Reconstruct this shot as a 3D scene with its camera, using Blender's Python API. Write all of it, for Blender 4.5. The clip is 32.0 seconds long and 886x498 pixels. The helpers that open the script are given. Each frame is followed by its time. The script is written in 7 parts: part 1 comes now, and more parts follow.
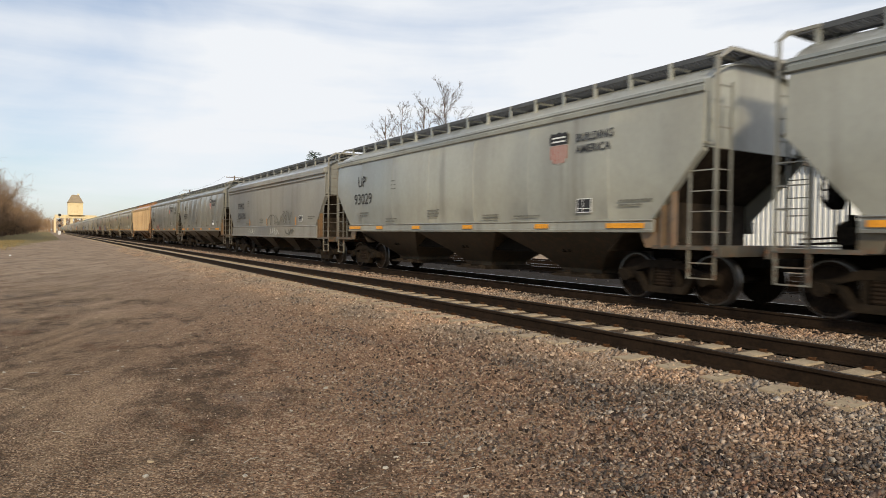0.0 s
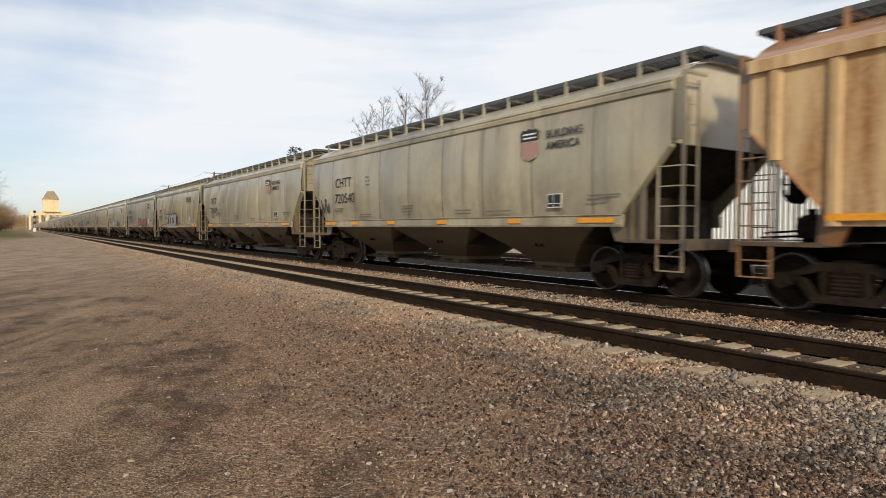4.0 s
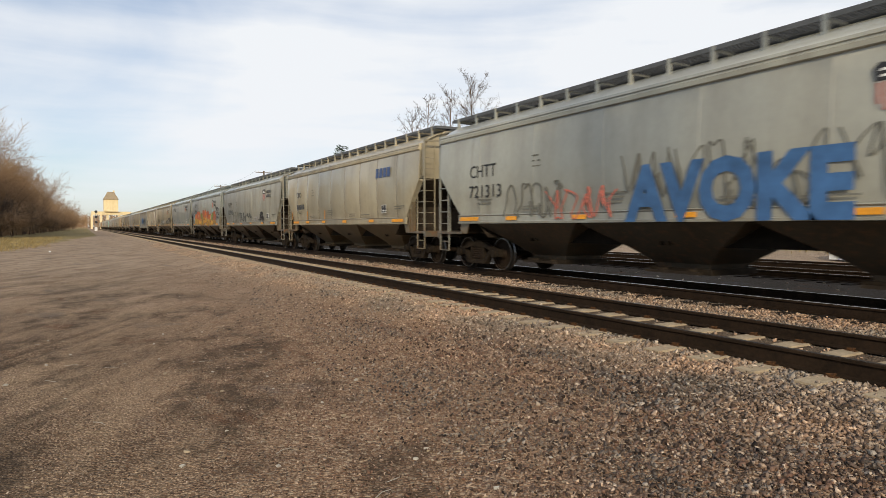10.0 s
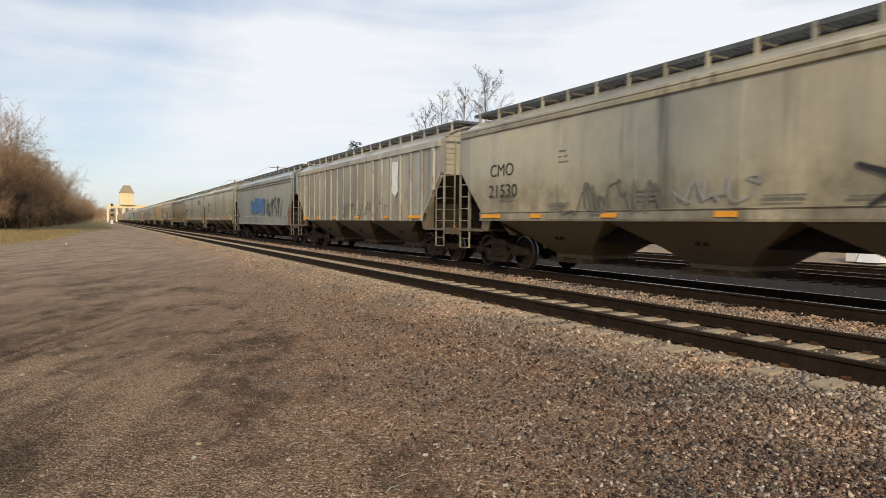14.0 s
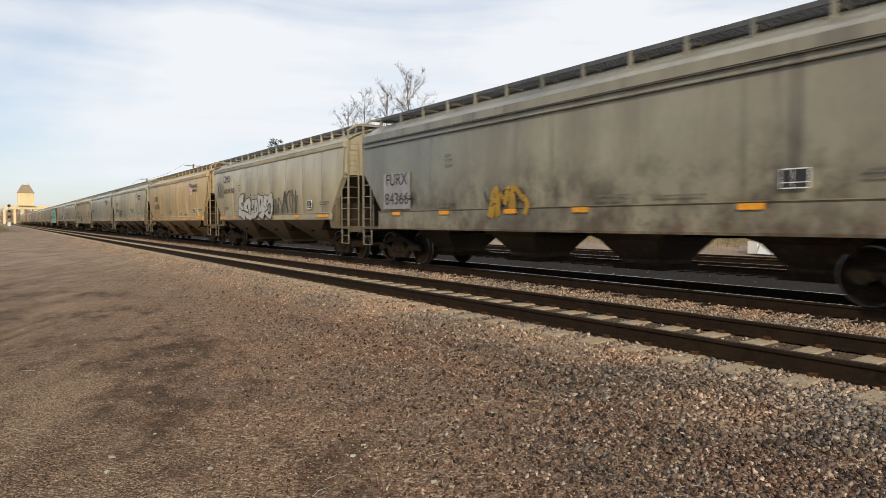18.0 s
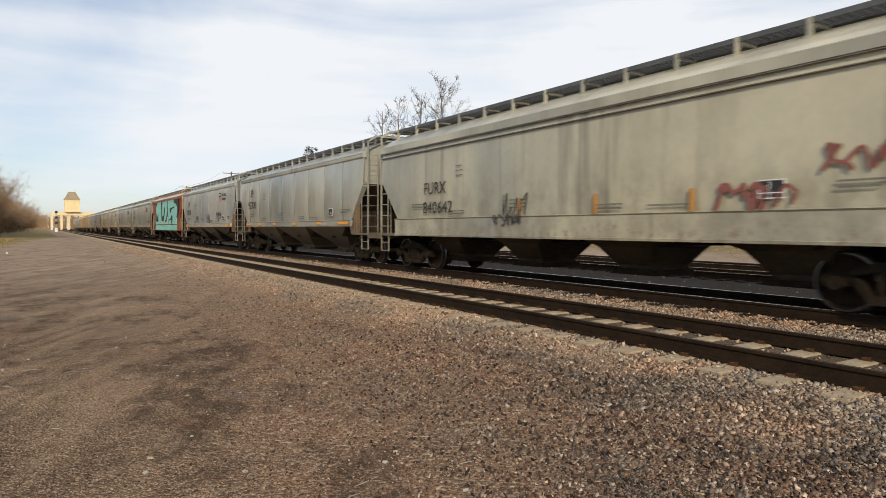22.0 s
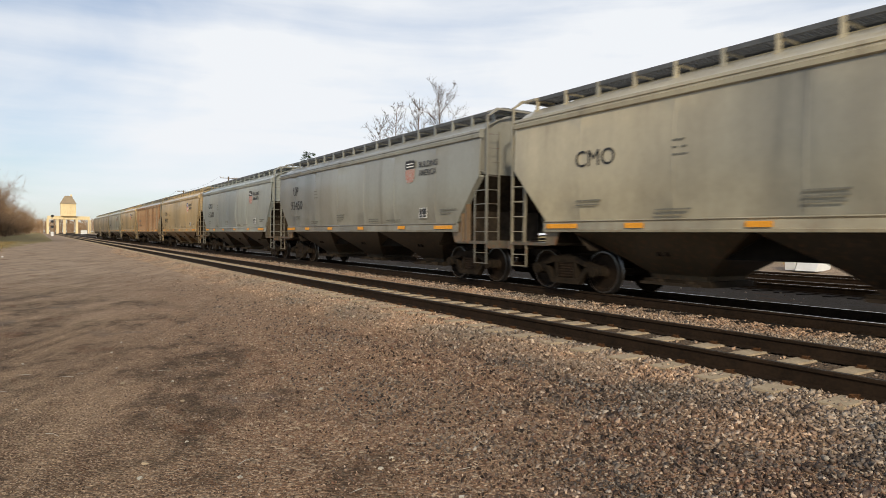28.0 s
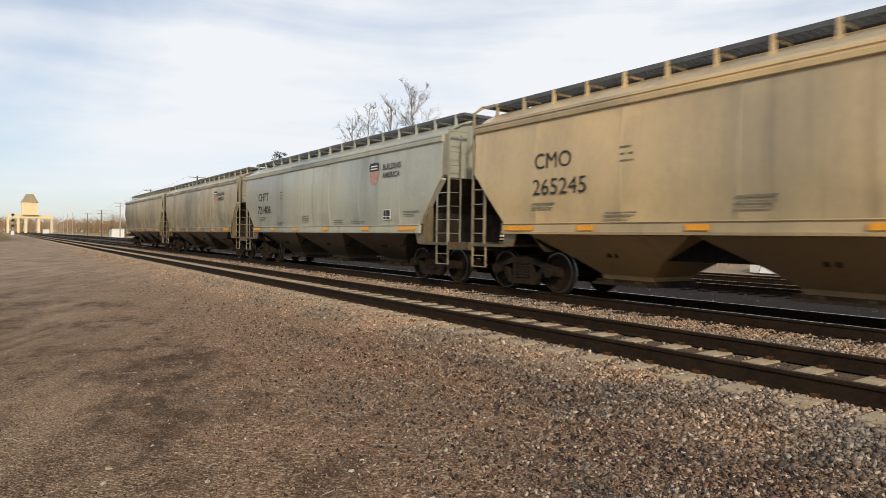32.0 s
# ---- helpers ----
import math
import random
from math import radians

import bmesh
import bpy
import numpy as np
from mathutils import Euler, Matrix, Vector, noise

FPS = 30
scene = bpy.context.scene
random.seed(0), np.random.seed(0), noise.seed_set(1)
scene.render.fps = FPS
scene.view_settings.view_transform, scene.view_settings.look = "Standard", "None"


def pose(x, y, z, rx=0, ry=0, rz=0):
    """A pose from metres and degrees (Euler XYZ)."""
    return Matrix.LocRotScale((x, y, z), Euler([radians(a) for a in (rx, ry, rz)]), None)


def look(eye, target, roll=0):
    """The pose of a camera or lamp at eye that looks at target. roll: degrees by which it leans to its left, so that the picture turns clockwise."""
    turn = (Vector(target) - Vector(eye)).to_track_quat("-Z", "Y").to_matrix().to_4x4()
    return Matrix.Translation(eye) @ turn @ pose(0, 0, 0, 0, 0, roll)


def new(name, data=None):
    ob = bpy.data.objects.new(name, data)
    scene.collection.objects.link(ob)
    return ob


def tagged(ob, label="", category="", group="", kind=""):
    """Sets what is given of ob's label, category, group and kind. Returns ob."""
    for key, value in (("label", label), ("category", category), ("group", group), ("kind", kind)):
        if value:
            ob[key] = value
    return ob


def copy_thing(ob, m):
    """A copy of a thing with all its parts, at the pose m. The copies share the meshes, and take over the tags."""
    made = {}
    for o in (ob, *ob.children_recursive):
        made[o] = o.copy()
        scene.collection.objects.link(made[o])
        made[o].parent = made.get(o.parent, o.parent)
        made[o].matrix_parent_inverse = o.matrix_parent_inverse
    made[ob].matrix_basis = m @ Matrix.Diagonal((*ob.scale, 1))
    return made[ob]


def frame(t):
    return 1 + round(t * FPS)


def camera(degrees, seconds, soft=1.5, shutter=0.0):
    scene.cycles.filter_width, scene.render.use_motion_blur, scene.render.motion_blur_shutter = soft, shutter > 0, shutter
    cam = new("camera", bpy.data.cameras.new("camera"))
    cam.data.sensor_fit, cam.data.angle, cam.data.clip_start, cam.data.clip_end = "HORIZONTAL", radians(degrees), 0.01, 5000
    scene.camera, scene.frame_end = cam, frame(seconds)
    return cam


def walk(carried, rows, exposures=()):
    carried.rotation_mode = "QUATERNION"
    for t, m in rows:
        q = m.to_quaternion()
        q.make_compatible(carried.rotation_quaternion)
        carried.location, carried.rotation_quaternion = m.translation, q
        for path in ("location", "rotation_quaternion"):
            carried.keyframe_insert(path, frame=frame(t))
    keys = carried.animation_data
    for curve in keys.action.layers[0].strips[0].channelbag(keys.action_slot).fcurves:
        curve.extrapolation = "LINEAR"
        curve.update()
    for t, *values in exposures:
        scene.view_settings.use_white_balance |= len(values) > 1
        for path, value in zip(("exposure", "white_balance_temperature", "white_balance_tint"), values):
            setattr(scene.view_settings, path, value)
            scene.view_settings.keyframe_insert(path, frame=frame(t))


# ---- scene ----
cam = camera(70.0, 32.0, soft=0.7, shutter=0.14)
EYE_Z = 1.67
RAIL = 0.42          # top of rail above the yard
TRACK_A, TRACK_B, TRACK_C, TRACK_D = 7.05, 11.25, 17.85, 22.1   # track centre lines
SPEED = 21.8

# seconds, tilt, lean, turn of the held camera
TURNS = [
    (0.0, 88.71, -0.66, -32.04),
    (0.5, 88.75, -0.68, -31.84),
    (1.0, 88.78, -0.52, -31.61),
    (1.5, 88.71, -0.49, -31.47),
    (2.0, 88.67, -0.26, -31.52),
    (2.5, 88.51, -0.13, -31.36),
    (4.5, 88.28, 0.07, -34.61),
    (5.0, 88.30, 0.60, -35.17),
    (5.5, 88.29, 0.60, -34.79),
    (6.0, 88.35, 0.44, -33.94),
    (6.5, 88.29, 0.51, -32.95),
    (7.0, 88.22, 0.41, -32.63),
    (7.5, 88.21, 0.21, -32.40),
    (8.0, 88.20, -0.08, -32.14),
    (8.5, 88.31, -0.50, -31.87),
    (9.0, 88.50, -0.11, -31.51),
    (9.5, 88.28, -0.08, -30.51),
    (10.0, 87.98, 0.00, -29.54),
    (10.5, 87.54, -0.06, -29.03),
    (11.0, 87.45, -0.14, -28.32),
    (11.5, 87.73, -0.29, -26.79),
    (12.0, 87.86, -0.48, -25.95),
    (12.5, 87.93, -0.43, -25.50),
    (13.0, 87.95, -0.35, -25.23),
    (13.5, 87.86, -0.54, -25.56),
    (14.0, 87.69, -0.66, -28.42),
    (14.5, 87.41, -0.90, -32.84),
    (16.5, 87.97, -1.04, -36.69),
    (17.0, 87.89, -1.09, -35.93),
    (17.5, 87.79, -1.04, -34.84),
    (18.0, 87.57, -0.06, -35.23),
    (18.5, 87.78, -0.18, -35.95),
    (19.0, 87.89, -0.75, -33.70),
    (19.5, 87.99, -0.66, -32.65),
    (20.0, 88.07, -0.37, -32.37),
    (20.5, 88.05, -0.10, -31.98),
    (21.0, 88.05, -0.15, -31.70),
    (21.5, 88.11, -0.37, -31.67),
    (22.0, 88.21, -0.25, -32.24),
    (22.5, 88.28, -0.56, -34.67),
    (23.0, 88.12, -0.86, -38.10),
    (23.5, 87.98, -1.00, -39.88),
    (24.0, 87.89, -0.93, -39.98),
    (24.5, 88.09, -0.64, -39.60),
    (25.0, 88.36, -0.59, -36.71),
    (25.5, 88.57, -0.84, -35.43),
    (26.0, 88.73, -0.52, -34.82),
    (26.5, 88.79, -0.46, -34.21),
    (28.5, 88.79, -0.52, -32.21),
    (29.0, 88.95, -0.53, -32.08),
    (29.5, 89.05, -0.56, -31.86),
    (30.0, 89.09, -0.45, -31.66),
    (30.5, 89.01, -0.44, -31.57),
    (31.0, 88.91, -0.62, -31.60),
    (31.5, 88.85, -0.59, -31.74),
    (32.0, 88.90, -0.83, -35.04),
]
walk(cam, [(t, pose(0, 0, EYE_Z, rx, ry, rz)) for t, rx, ry, rz in TURNS], exposures=[(0.0, 0.0), (32.0, 0.0)])

# ---------------------------------------------------------------- light
SUN_DIR = Vector((-0.47, -0.78, 0.44)).normalized()   # towards the sun


def make_world():
    w = bpy.data.worlds.new("hazy_sky")
    scene.world = w
    w.use_nodes = True
    nt = w.node_tree
    nt.nodes.clear()
    out = nt.nodes.new("ShaderNodeOutputWorld")
    bg = nt.nodes.new("ShaderNodeBackground")
    sky = nt.nodes.new("ShaderNodeTexSky")
    sky.sky_type, sky.sun_disc = "NISHITA", False
    sky.sun_elevation = math.asin(SUN_DIR.z)
    sky.sun_rotation = math.atan2(SUN_DIR.x, SUN_DIR.y)
    sky.dust_density, sky.ozone_density = 0.9, 3.0
    # thin cloud: whiter over the line, bluer to the side, in faint level bands
    geo = nt.nodes.new("ShaderNodeTexCoord")

    def cloud(scale, stretch, detail, turn):
        mp = nt.nodes.new("ShaderNodeMapping")
        mp.inputs["Scale"].default_value, mp.inputs["Rotation"].default_value = stretch, turn
        n = nt.nodes.new("ShaderNodeTexNoise")
        n.inputs["Scale"].default_value, n.inputs["Detail"].default_value = scale, detail
        n.inputs["Roughness"].default_value, n.inputs["Distortion"].default_value = 0.5, 0.3
        nt.links.new(geo.outputs["Generated"], mp.inputs["Vector"])
        nt.links.new(mp.outputs[0], n.inputs["Vector"])
        return n.outputs[0]

    def calc(op, a, b):
        m = nt.nodes.new("ShaderNodeMath")
        m.operation = op
        for socket, value in ((m.inputs[0], a), (m.inputs[1], b)):
            if isinstance(value, bpy.types.NodeSocket):
                nt.links.new(value, socket)
            else:
                socket.default_value = value
        return m.outputs[0]
    sep = nt.nodes.new("ShaderNodeSeparateXYZ")
    nt.links.new(geo.outputs["Generated"], sep.inputs[0])
    veil = calc("ADD", calc("MULTIPLY", cloud(2.0, (1, 1, 2.0), 8, (0.2, 0.1, 0.6)), 0.62), calc("MULTIPLY", cloud(3.4, (0.7, 0.7, 5.5), 8, (0.12, -0.08, 0.2)), 0.38))
    veil = calc("ADD", veil, calc("MULTIPLY", sep.outputs[0], 0.21))
    ramp = nt.nodes.new("ShaderNodeValToRGB")
    ramp.color_ramp.elements[0].position, ramp.color_ramp.elements[1].position = 0.40, 0.66
    ramp.color_ramp.elements[0].color = (0.22, 0.22, 0.22, 1)
    ramp.color_ramp.elements[1].color = (1, 1, 1, 1)
    nt.links.new(veil, ramp.inputs[0])
    scale = nt.nodes.new("ShaderNodeMix")
    scale.data_type, scale.blend_type = "RGBA", "MULTIPLY"
    scale.inputs[0].default_value = 1.0
    scale.inputs[7].default_value = (SKY_GAIN, SKY_GAIN, SKY_GAIN, 1)
    mix = nt.nodes.new("ShaderNodeMix")
    mix.data_type = "RGBA"
    mix.inputs[7].default_value = CLOUD
    nt.links.new(sky.outputs[0], scale.inputs[6])
    nt.links.new(ramp.outputs[0], mix.inputs[0])
    nt.links.new(scale.outputs[2], mix.inputs[6])
    nt.links.new(mix.outputs[2], bg.inputs[0])
    bg.inputs[1].default_value = 1.0
    nt.links.new(bg.outputs[0], out.inputs[0])


SKY_GAIN = 0.122
CLOUD = (0.88, 0.907, 0.943, 1)
make_world()
sun = new("sun", bpy.data.lights.new("sun", "SUN"))
sun.data.energy, sun.data.angle, sun.data.color = 3.3, radians(5), (1.0, 0.86, 0.64)
sun.matrix_world = look(SUN_DIR * 50, (0, 0, 0))

# ---------------------------------------------------------------- materials


def nodes(name):
    m = bpy.data.materials.new(name)
    m.use_nodes = True
    nt = m.node_tree
    return m, nt, nt.nodes["Principled BSDF"]


def tex(nt, scale, detail=4, rough=0.55, coord="Object", stretch=(1, 1, 1), kind="noise", turn=0.0):
    tc = nt.nodes.new("ShaderNodeTexCoord")
    mp = nt.nodes.new("ShaderNodeMapping")
    if turn:
        mp.vector_type = "TEXTURE"
        mp.inputs["Rotation"].default_value = (0, 0, radians(turn))
        stretch = tuple(1 / v for v in stretch)
    mp.inputs["Scale"].default_value = stretch
    nt.links.new(tc.outputs[coord], mp.inputs["Vector"])
    if kind == "noise":
        n = nt.nodes.new("ShaderNodeTexNoise")
        n.inputs["Detail"].default_value, n.inputs["Roughness"].default_value = detail, rough
    else:
        n = nt.nodes.new("ShaderNodeTexVoronoi")
    n.inputs["Scale"].default_value = scale
    nt.links.new(mp.outputs[0], n.inputs["Vector"])
    return n.outputs["Color"] if kind == "cells" else n.outputs[0]


def ramp(nt, value, stops):
    r = nt.nodes.new("ShaderNodeValToRGB")
    e = r.color_ramp.elements
    while len(e) < len(stops):
        e.new(0.5)
    for el, (p, c) in zip(e, stops):
        el.position = p
        el.color = (*c, 1) if len(c) == 3 else c
    nt.links.new(value, r.inputs[0])
    return r.outputs[0]


def blend(nt, fac, a, b, mode="MIX"):
    m = nt.nodes.new("ShaderNodeMix")
    m.data_type, m.blend_type = "RGBA", mode
    for socket, value in ((m.inputs[0], fac), (m.inputs[6], a), (m.inputs[7], b)):
        if isinstance(value, bpy.types.NodeSocket):
            nt.links.new(value, socket)
        elif isinstance(value, (int, float)):
            socket.default_value = value
        else:
            socket.default_value = (*value, 1)
    return m.outputs[2]


def maths(nt, op, a, b=0.0, clamp=False):
    m = nt.nodes.new("ShaderNodeMath")
    m.operation, m.use_clamp = op, clamp
    for socket, value in ((m.inputs[0], a), (m.inputs[1], b)):
        if isinstance(value, bpy.types.NodeSocket):
            nt.links.new(value, socket)
        else:
            socket.default_value = value
    return m.outputs[0]


def bump(nt, bsdf, height, strength=0.3, distance=0.02):
    b = nt.nodes.new("ShaderNodeBump")
    b.inputs["Strength"].default_value, b.inputs["Distance"].default_value = strength, distance
    nt.links.new(height, b.inputs["Height"])
    nt.links.new(b.outputs[0], bsdf.inputs["Normal"])


def xyz(nt, coord="Object"):
    tc = nt.nodes.new("ShaderNodeTexCoord")
    s = nt.nodes.new("ShaderNodeSeparateXYZ")
    nt.links.new(tc.outputs[coord], s.inputs[0])
    return s.outputs


def grainy(name, a, b, scale=20, rough=0.8, metal=0.0, bumps=0.2, stretch=(1, 1, 1), island=0.0, dist=0.01):
    """Two-tone surface with grain at two scales."""
    m, nt, p = nodes(name)
    n1, n2 = tex(nt, scale, 6, 0.65, stretch=stretch), tex(nt, scale * 0.13, 4, 0.6, stretch=stretch)
    f = maths(nt, "ADD", maths(nt, "MULTIPLY", n1, 0.55), maths(nt, "MULTIPLY", n2, 0.45))
    col = ramp(nt, f, [(0.36, a), (0.64, b)])
    if island:
        g = nt.nodes.new("ShaderNodeNewGeometry")
        v = maths(nt, "ADD", maths(nt, "MULTIPLY", g.outputs["Random Per Island"], island * 2), 1 - island)
        col = blend(nt, 1.0, col, v, "MULTIPLY")
    nt.links.new(col, p.inputs["Base Color"])
    p.inputs["Roughness"].default_value, p.inputs["Metallic"].default_value = rough, metal
    p.inputs["Specular IOR Level"].default_value = 0.5 if rough < 0.7 else 0.12
    if bumps:
        bump(nt, p, n1, bumps, dist)
    return m


def car_paint(name="hopper_paint", coat=0.6):
    """Weathered enamel in the thing's own colour; grime runs down, rust near the lower edge."""
    m, nt, p = nodes(name)
    info = nt.nodes.new("ShaderNodeObjectInfo")
    base = info.outputs["Color"]
    grime = info.outputs["Alpha"]
    seed = maths(nt, "MULTIPLY", info.outputs["Random"], 40.0)
    tc = nt.nodes.new("ShaderNodeTexCoord")
    add = nt.nodes.new("ShaderNodeVectorMath")
    add.operation = "ADD"
    comb = nt.nodes.new("ShaderNodeCombineXYZ")
    nt.links.new(seed, comb.inputs[0])
    nt.links.new(tc.outputs["Object"], add.inputs[0])
    nt.links.new(comb.outputs[0], add.inputs[1])

    def n(scale, stretch, detail=5, rough=0.6):
        mp = nt.nodes.new("ShaderNodeMapping")
        mp.inputs["Scale"].default_value = stretch
        nt.links.new(add.outputs[0], mp.inputs["Vector"])
        t = nt.nodes.new("ShaderNodeTexNoise")
        t.inputs["Scale"].default_value, t.inputs["Detail"].default_value, t.inputs["Roughness"].default_value = scale, detail, rough
        nt.links.new(mp.outputs[0], t.inputs["Vector"])
        return t.outputs[0]
    streak = n(0.8, (1, 1.2, 0.22), 4, 0.5)
    cloud = n(0.45, (1, 1, 1.2), 4, 0.55)
    fine = n(9.0, (1, 1, 0.7), 6, 0.7)
    dirt = ramp(nt, streak, [(0.44, (0, 0, 0)), (0.66, (1, 1, 1))])
    col = blend(nt, maths(nt, "MULTIPLY", dirt, maths(nt, "MULTIPLY", grime, 0.55)), base, (0.112, 0.094, 0.070))
    drip = ramp(nt, n(2.0, (1, 1.1, 0.05), 4, 0.55), [(0.56, (0, 0, 0)), (0.68, (1, 1, 1))])
    drip = maths(nt, "MULTIPLY", drip, ramp(nt, n(0.35, (1, 1, 0.5), 3, 0.5), [(0.42, (0, 0, 0)), (0.62, (1, 1, 1))]))
    col = blend(nt, maths(nt, "MULTIPLY", drip, maths(nt, "MULTIPLY", grime, 0.9)), col, (0.060, 0.044, 0.030))
    soot = ramp(nt, cloud, [(0.38, (0, 0, 0)), (0.72, (1, 1, 1))])
    col = blend(nt, maths(nt, "MULTIPLY", soot, maths(nt, "MULTIPLY", grime, 0.55)), col, (0.145, 0.132, 0.110))
    pale = ramp(nt, fine, [(0.35, (0.93, 0.93, 0.93)), (0.68, (1.04, 1.04, 1.04))])
    col = blend(nt, 1.0, col, pale, "MULTIPLY")
    # broad bluish-dark and warm-pale swings: sky reflections mixed into the enamel colour
    broad = ramp(nt, n(0.16, (0.3, 1, 0.35), 3, 0.5), [(0.36, (0.70, 0.75, 0.82)), (0.64, (1.20, 1.16, 1.08))])
    col = blend(nt, 1.0, col, broad, "MULTIPLY")
    z = xyz(nt)[2]
    # road dirt thrown up over the lower sheets in ragged patches
    thrown = maths(nt, "MULTIPLY", maths(nt, "SUBTRACT", maths(nt, "ADD", 2.0, maths(nt, "MULTIPLY", n(0.9, (1, 1, 0.5), 6, 0.65), 1.6)), z), 1.1, True)
    thrown = maths(nt, "MULTIPLY", thrown, ramp(nt, n(1.7, (1, 1, 0.8), 7, 0.68), [(0.42, (0, 0, 0)), (0.62, (1, 1, 1))]))
    col = blend(nt, maths(nt, "MULTIPLY", thrown, maths(nt, "MULTIPLY", maths(nt, "POWER", grime, 2.0), 0.9)), col, (0.062, 0.047, 0.030))
    low = maths(nt, "MULTIPLY", maths(nt, "SUBTRACT", 1.75, z), 1.6, True)
    spots = ramp(nt, fine, [(0.52, (0, 0, 0)), (0.62, (1, 1, 1))])
    col = blend(nt, maths(nt, "MULTIPLY", maths(nt, "MULTIPLY", low, spots), grime), col, (0.16, 0.075, 0.035))
    nt.links.new(col, p.inputs["Base Color"])
    nt.links.new(maths(nt, "ADD", maths(nt, "MULTIPLY", streak, 0.25), 0.25), p.inputs["Roughness"])
    p.inputs["Specular IOR Level"].default_value = 0.55 if coat else 0.2
    p.inputs["Coat Weight"].default_value, p.inputs["Coat Roughness"].default_value = coat, 0.14
    bump(nt, p, maths(nt, "ADD", cloud, maths(nt, "MULTIPLY", fine, 0.05)), 0.22, 0.02)
    return m


def rusty(name, sound=(0.36, 0.305, 0.205), deep=(0.34, 0.142, 0.042), cover=(0.36, 0.56)):
    m, nt, p = nodes(name)
    s1 = tex(nt, 1.1, 8, 0.66, stretch=(1, 1.7, 0.22))
    s2 = tex(nt, 14, 6, 0.7)
    rust = ramp(nt, s2, [(0.3, (0.105, 0.042, 0.014)), (0.7, deep)])
    col = blend(nt, ramp(nt, s1, [(cover[0], (0, 0, 0)), (cover[1], (1, 1, 1))]), sound, rust)
    nt.links.new(col, p.inputs["Base Color"])
    p.inputs["Roughness"].default_value = 0.85
    bump(nt, p, s2, 0.3, 0.01)
    return m


def plain(name, c, rough=0.6, metal=0.0, vary=0.25, scale=12):
    return grainy(name, tuple(v * (1 - vary) for v in c), tuple(min(1, v * (1 + vary)) for v in c), scale, rough, metal, 0.12)


PAINT, BAYPAINT = car_paint(), car_paint("sooty_shaded_bay_paint", 0.0)
MINT = plain("mint_spray_paint", (0.22, 0.50, 0.44), 0.55, vary=0.14, scale=3)
SPRAY_GREY = plain("silver_spray_paint", (0.27, 0.265, 0.275), 0.5, vary=0.25, scale=4)
SPRAY_WHITE = plain("white_spray_paint", (0.40, 0.39, 0.36), 0.6, vary=0.2, scale=4)
SPRAY_BLUE = plain("blue_spray_paint", (0.045, 0.120, 0.270), 0.55, vary=0.35, scale=3)
SPRAY_RED = plain("red_spray_paint", (0.21, 0.075, 0.060), 0.6, vary=0.3, scale=4)
SPRAY_ORANGE = plain("orange_spray_paint", (0.46, 0.11, 0.02), 0.55, vary=0.35, scale=2.5)
SPRAY_OLIVE = plain("mustard_spray_paint", (0.35, 0.205, 0.022), 0.55, vary=0.3, scale=2.5)
RUSTRED = plain("rust_red_spray_paint", (0.34, 0.085, 0.025), 0.55, vary=0.3, scale=2.5)
OCHRE = plain("ochre_spray_paint", (0.52, 0.27, 0.03), 0.55, vary=0.3, scale=2.5)
SKYBLUE = plain("pale_blue_spray_paint", (0.26, 0.42, 0.46), 0.6, vary=0.2, scale=4)
SPRAY_GREEN = plain("green_spray_paint", (0.13, 0.20, 0.04), 0.55, vary=0.3, scale=3)
FAINT = plain("worn_stencil", (0.135, 0.133, 0.116), 0.7)
SOOT = plain("thin_black_spray", (0.045, 0.045, 0.048), 0.65)
RUSTY = rusty("rusted_side_paint")
ORANGE_RUST = rusty("rust_streaked_orange_paint", (0.62, 0.45, 0.25), (0.46, 0.215, 0.065), (0.42, 0.66))
# near-black: shade under and between the wagons is put into the colour
UNDER = grainy("shade_black_steel", (0.004, 0.0035, 0.003), (0.014, 0.011, 0.008), 9, 0.85, 0.0, 0.3)
# soot and the shade below the wagon ends, together in one dark colour
BAY = grainy("sooty_shaded_hopper_steel", (0.013, 0.010, 0.008), (0.050, 0.037, 0.025), 5, 0.8, 0.0, 0.25)
TRUCK = grainy("dusty_cast_steel", (0.006, 0.0045, 0.003), (0.032, 0.023, 0.015), 14, 0.85, 0.0, 0.3)
WHEEL = grainy("wheel_steel", (0.008, 0.006, 0.0045), (0.034, 0.022, 0.014), 18, 0.75, 0.2, 0.2)
TREAD = plain("bright_tread", (0.17, 0.16, 0.15), 0.35, 1.0)
GRATE = plain("galvanised_grating", (0.10, 0.105, 0.11), 0.65, 0.3)
RAILS = grainy("rail_steel", (0.012, 0.008, 0.005), (0.036, 0.022, 0.013), 26, 0.75, 0.2, 0.25)
RAILTOP = plain("polished_rail_head", (0.42, 0.42, 0.42), 0.25, 1.0)
DULLTOP = plain("dull_rail_head", (0.035, 0.027, 0.022), 0.42, 0.2)
TIE = grainy("weathered_concrete_tie", (0.27, 0.215, 0.145), (0.44, 0.35, 0.24), 30, 0.9, 0, 0.3)
# dark from oil and from the train's shadow put into the colour
DARKTIE = grainy("oiled_shaded_tie", (0.012, 0.009, 0.007), (0.040, 0.031, 0.024), 26, 0.9, 0, 0.3)
FARTIE = grainy("dusty_tie", (0.10, 0.078, 0.056), (0.23, 0.185, 0.135), 26, 0.9, 0, 0.3)
CLIP = grainy("rusted_clip", (0.035, 0.018, 0.009), (0.11, 0.052, 0.022), 30, 0.9, 0, 0.2)
BLACK = plain("black_stencil", (0.022, 0.022, 0.024), 0.6)
WHITE = plain("white_stencil", (0.70, 0.70, 0.68), 0.6)
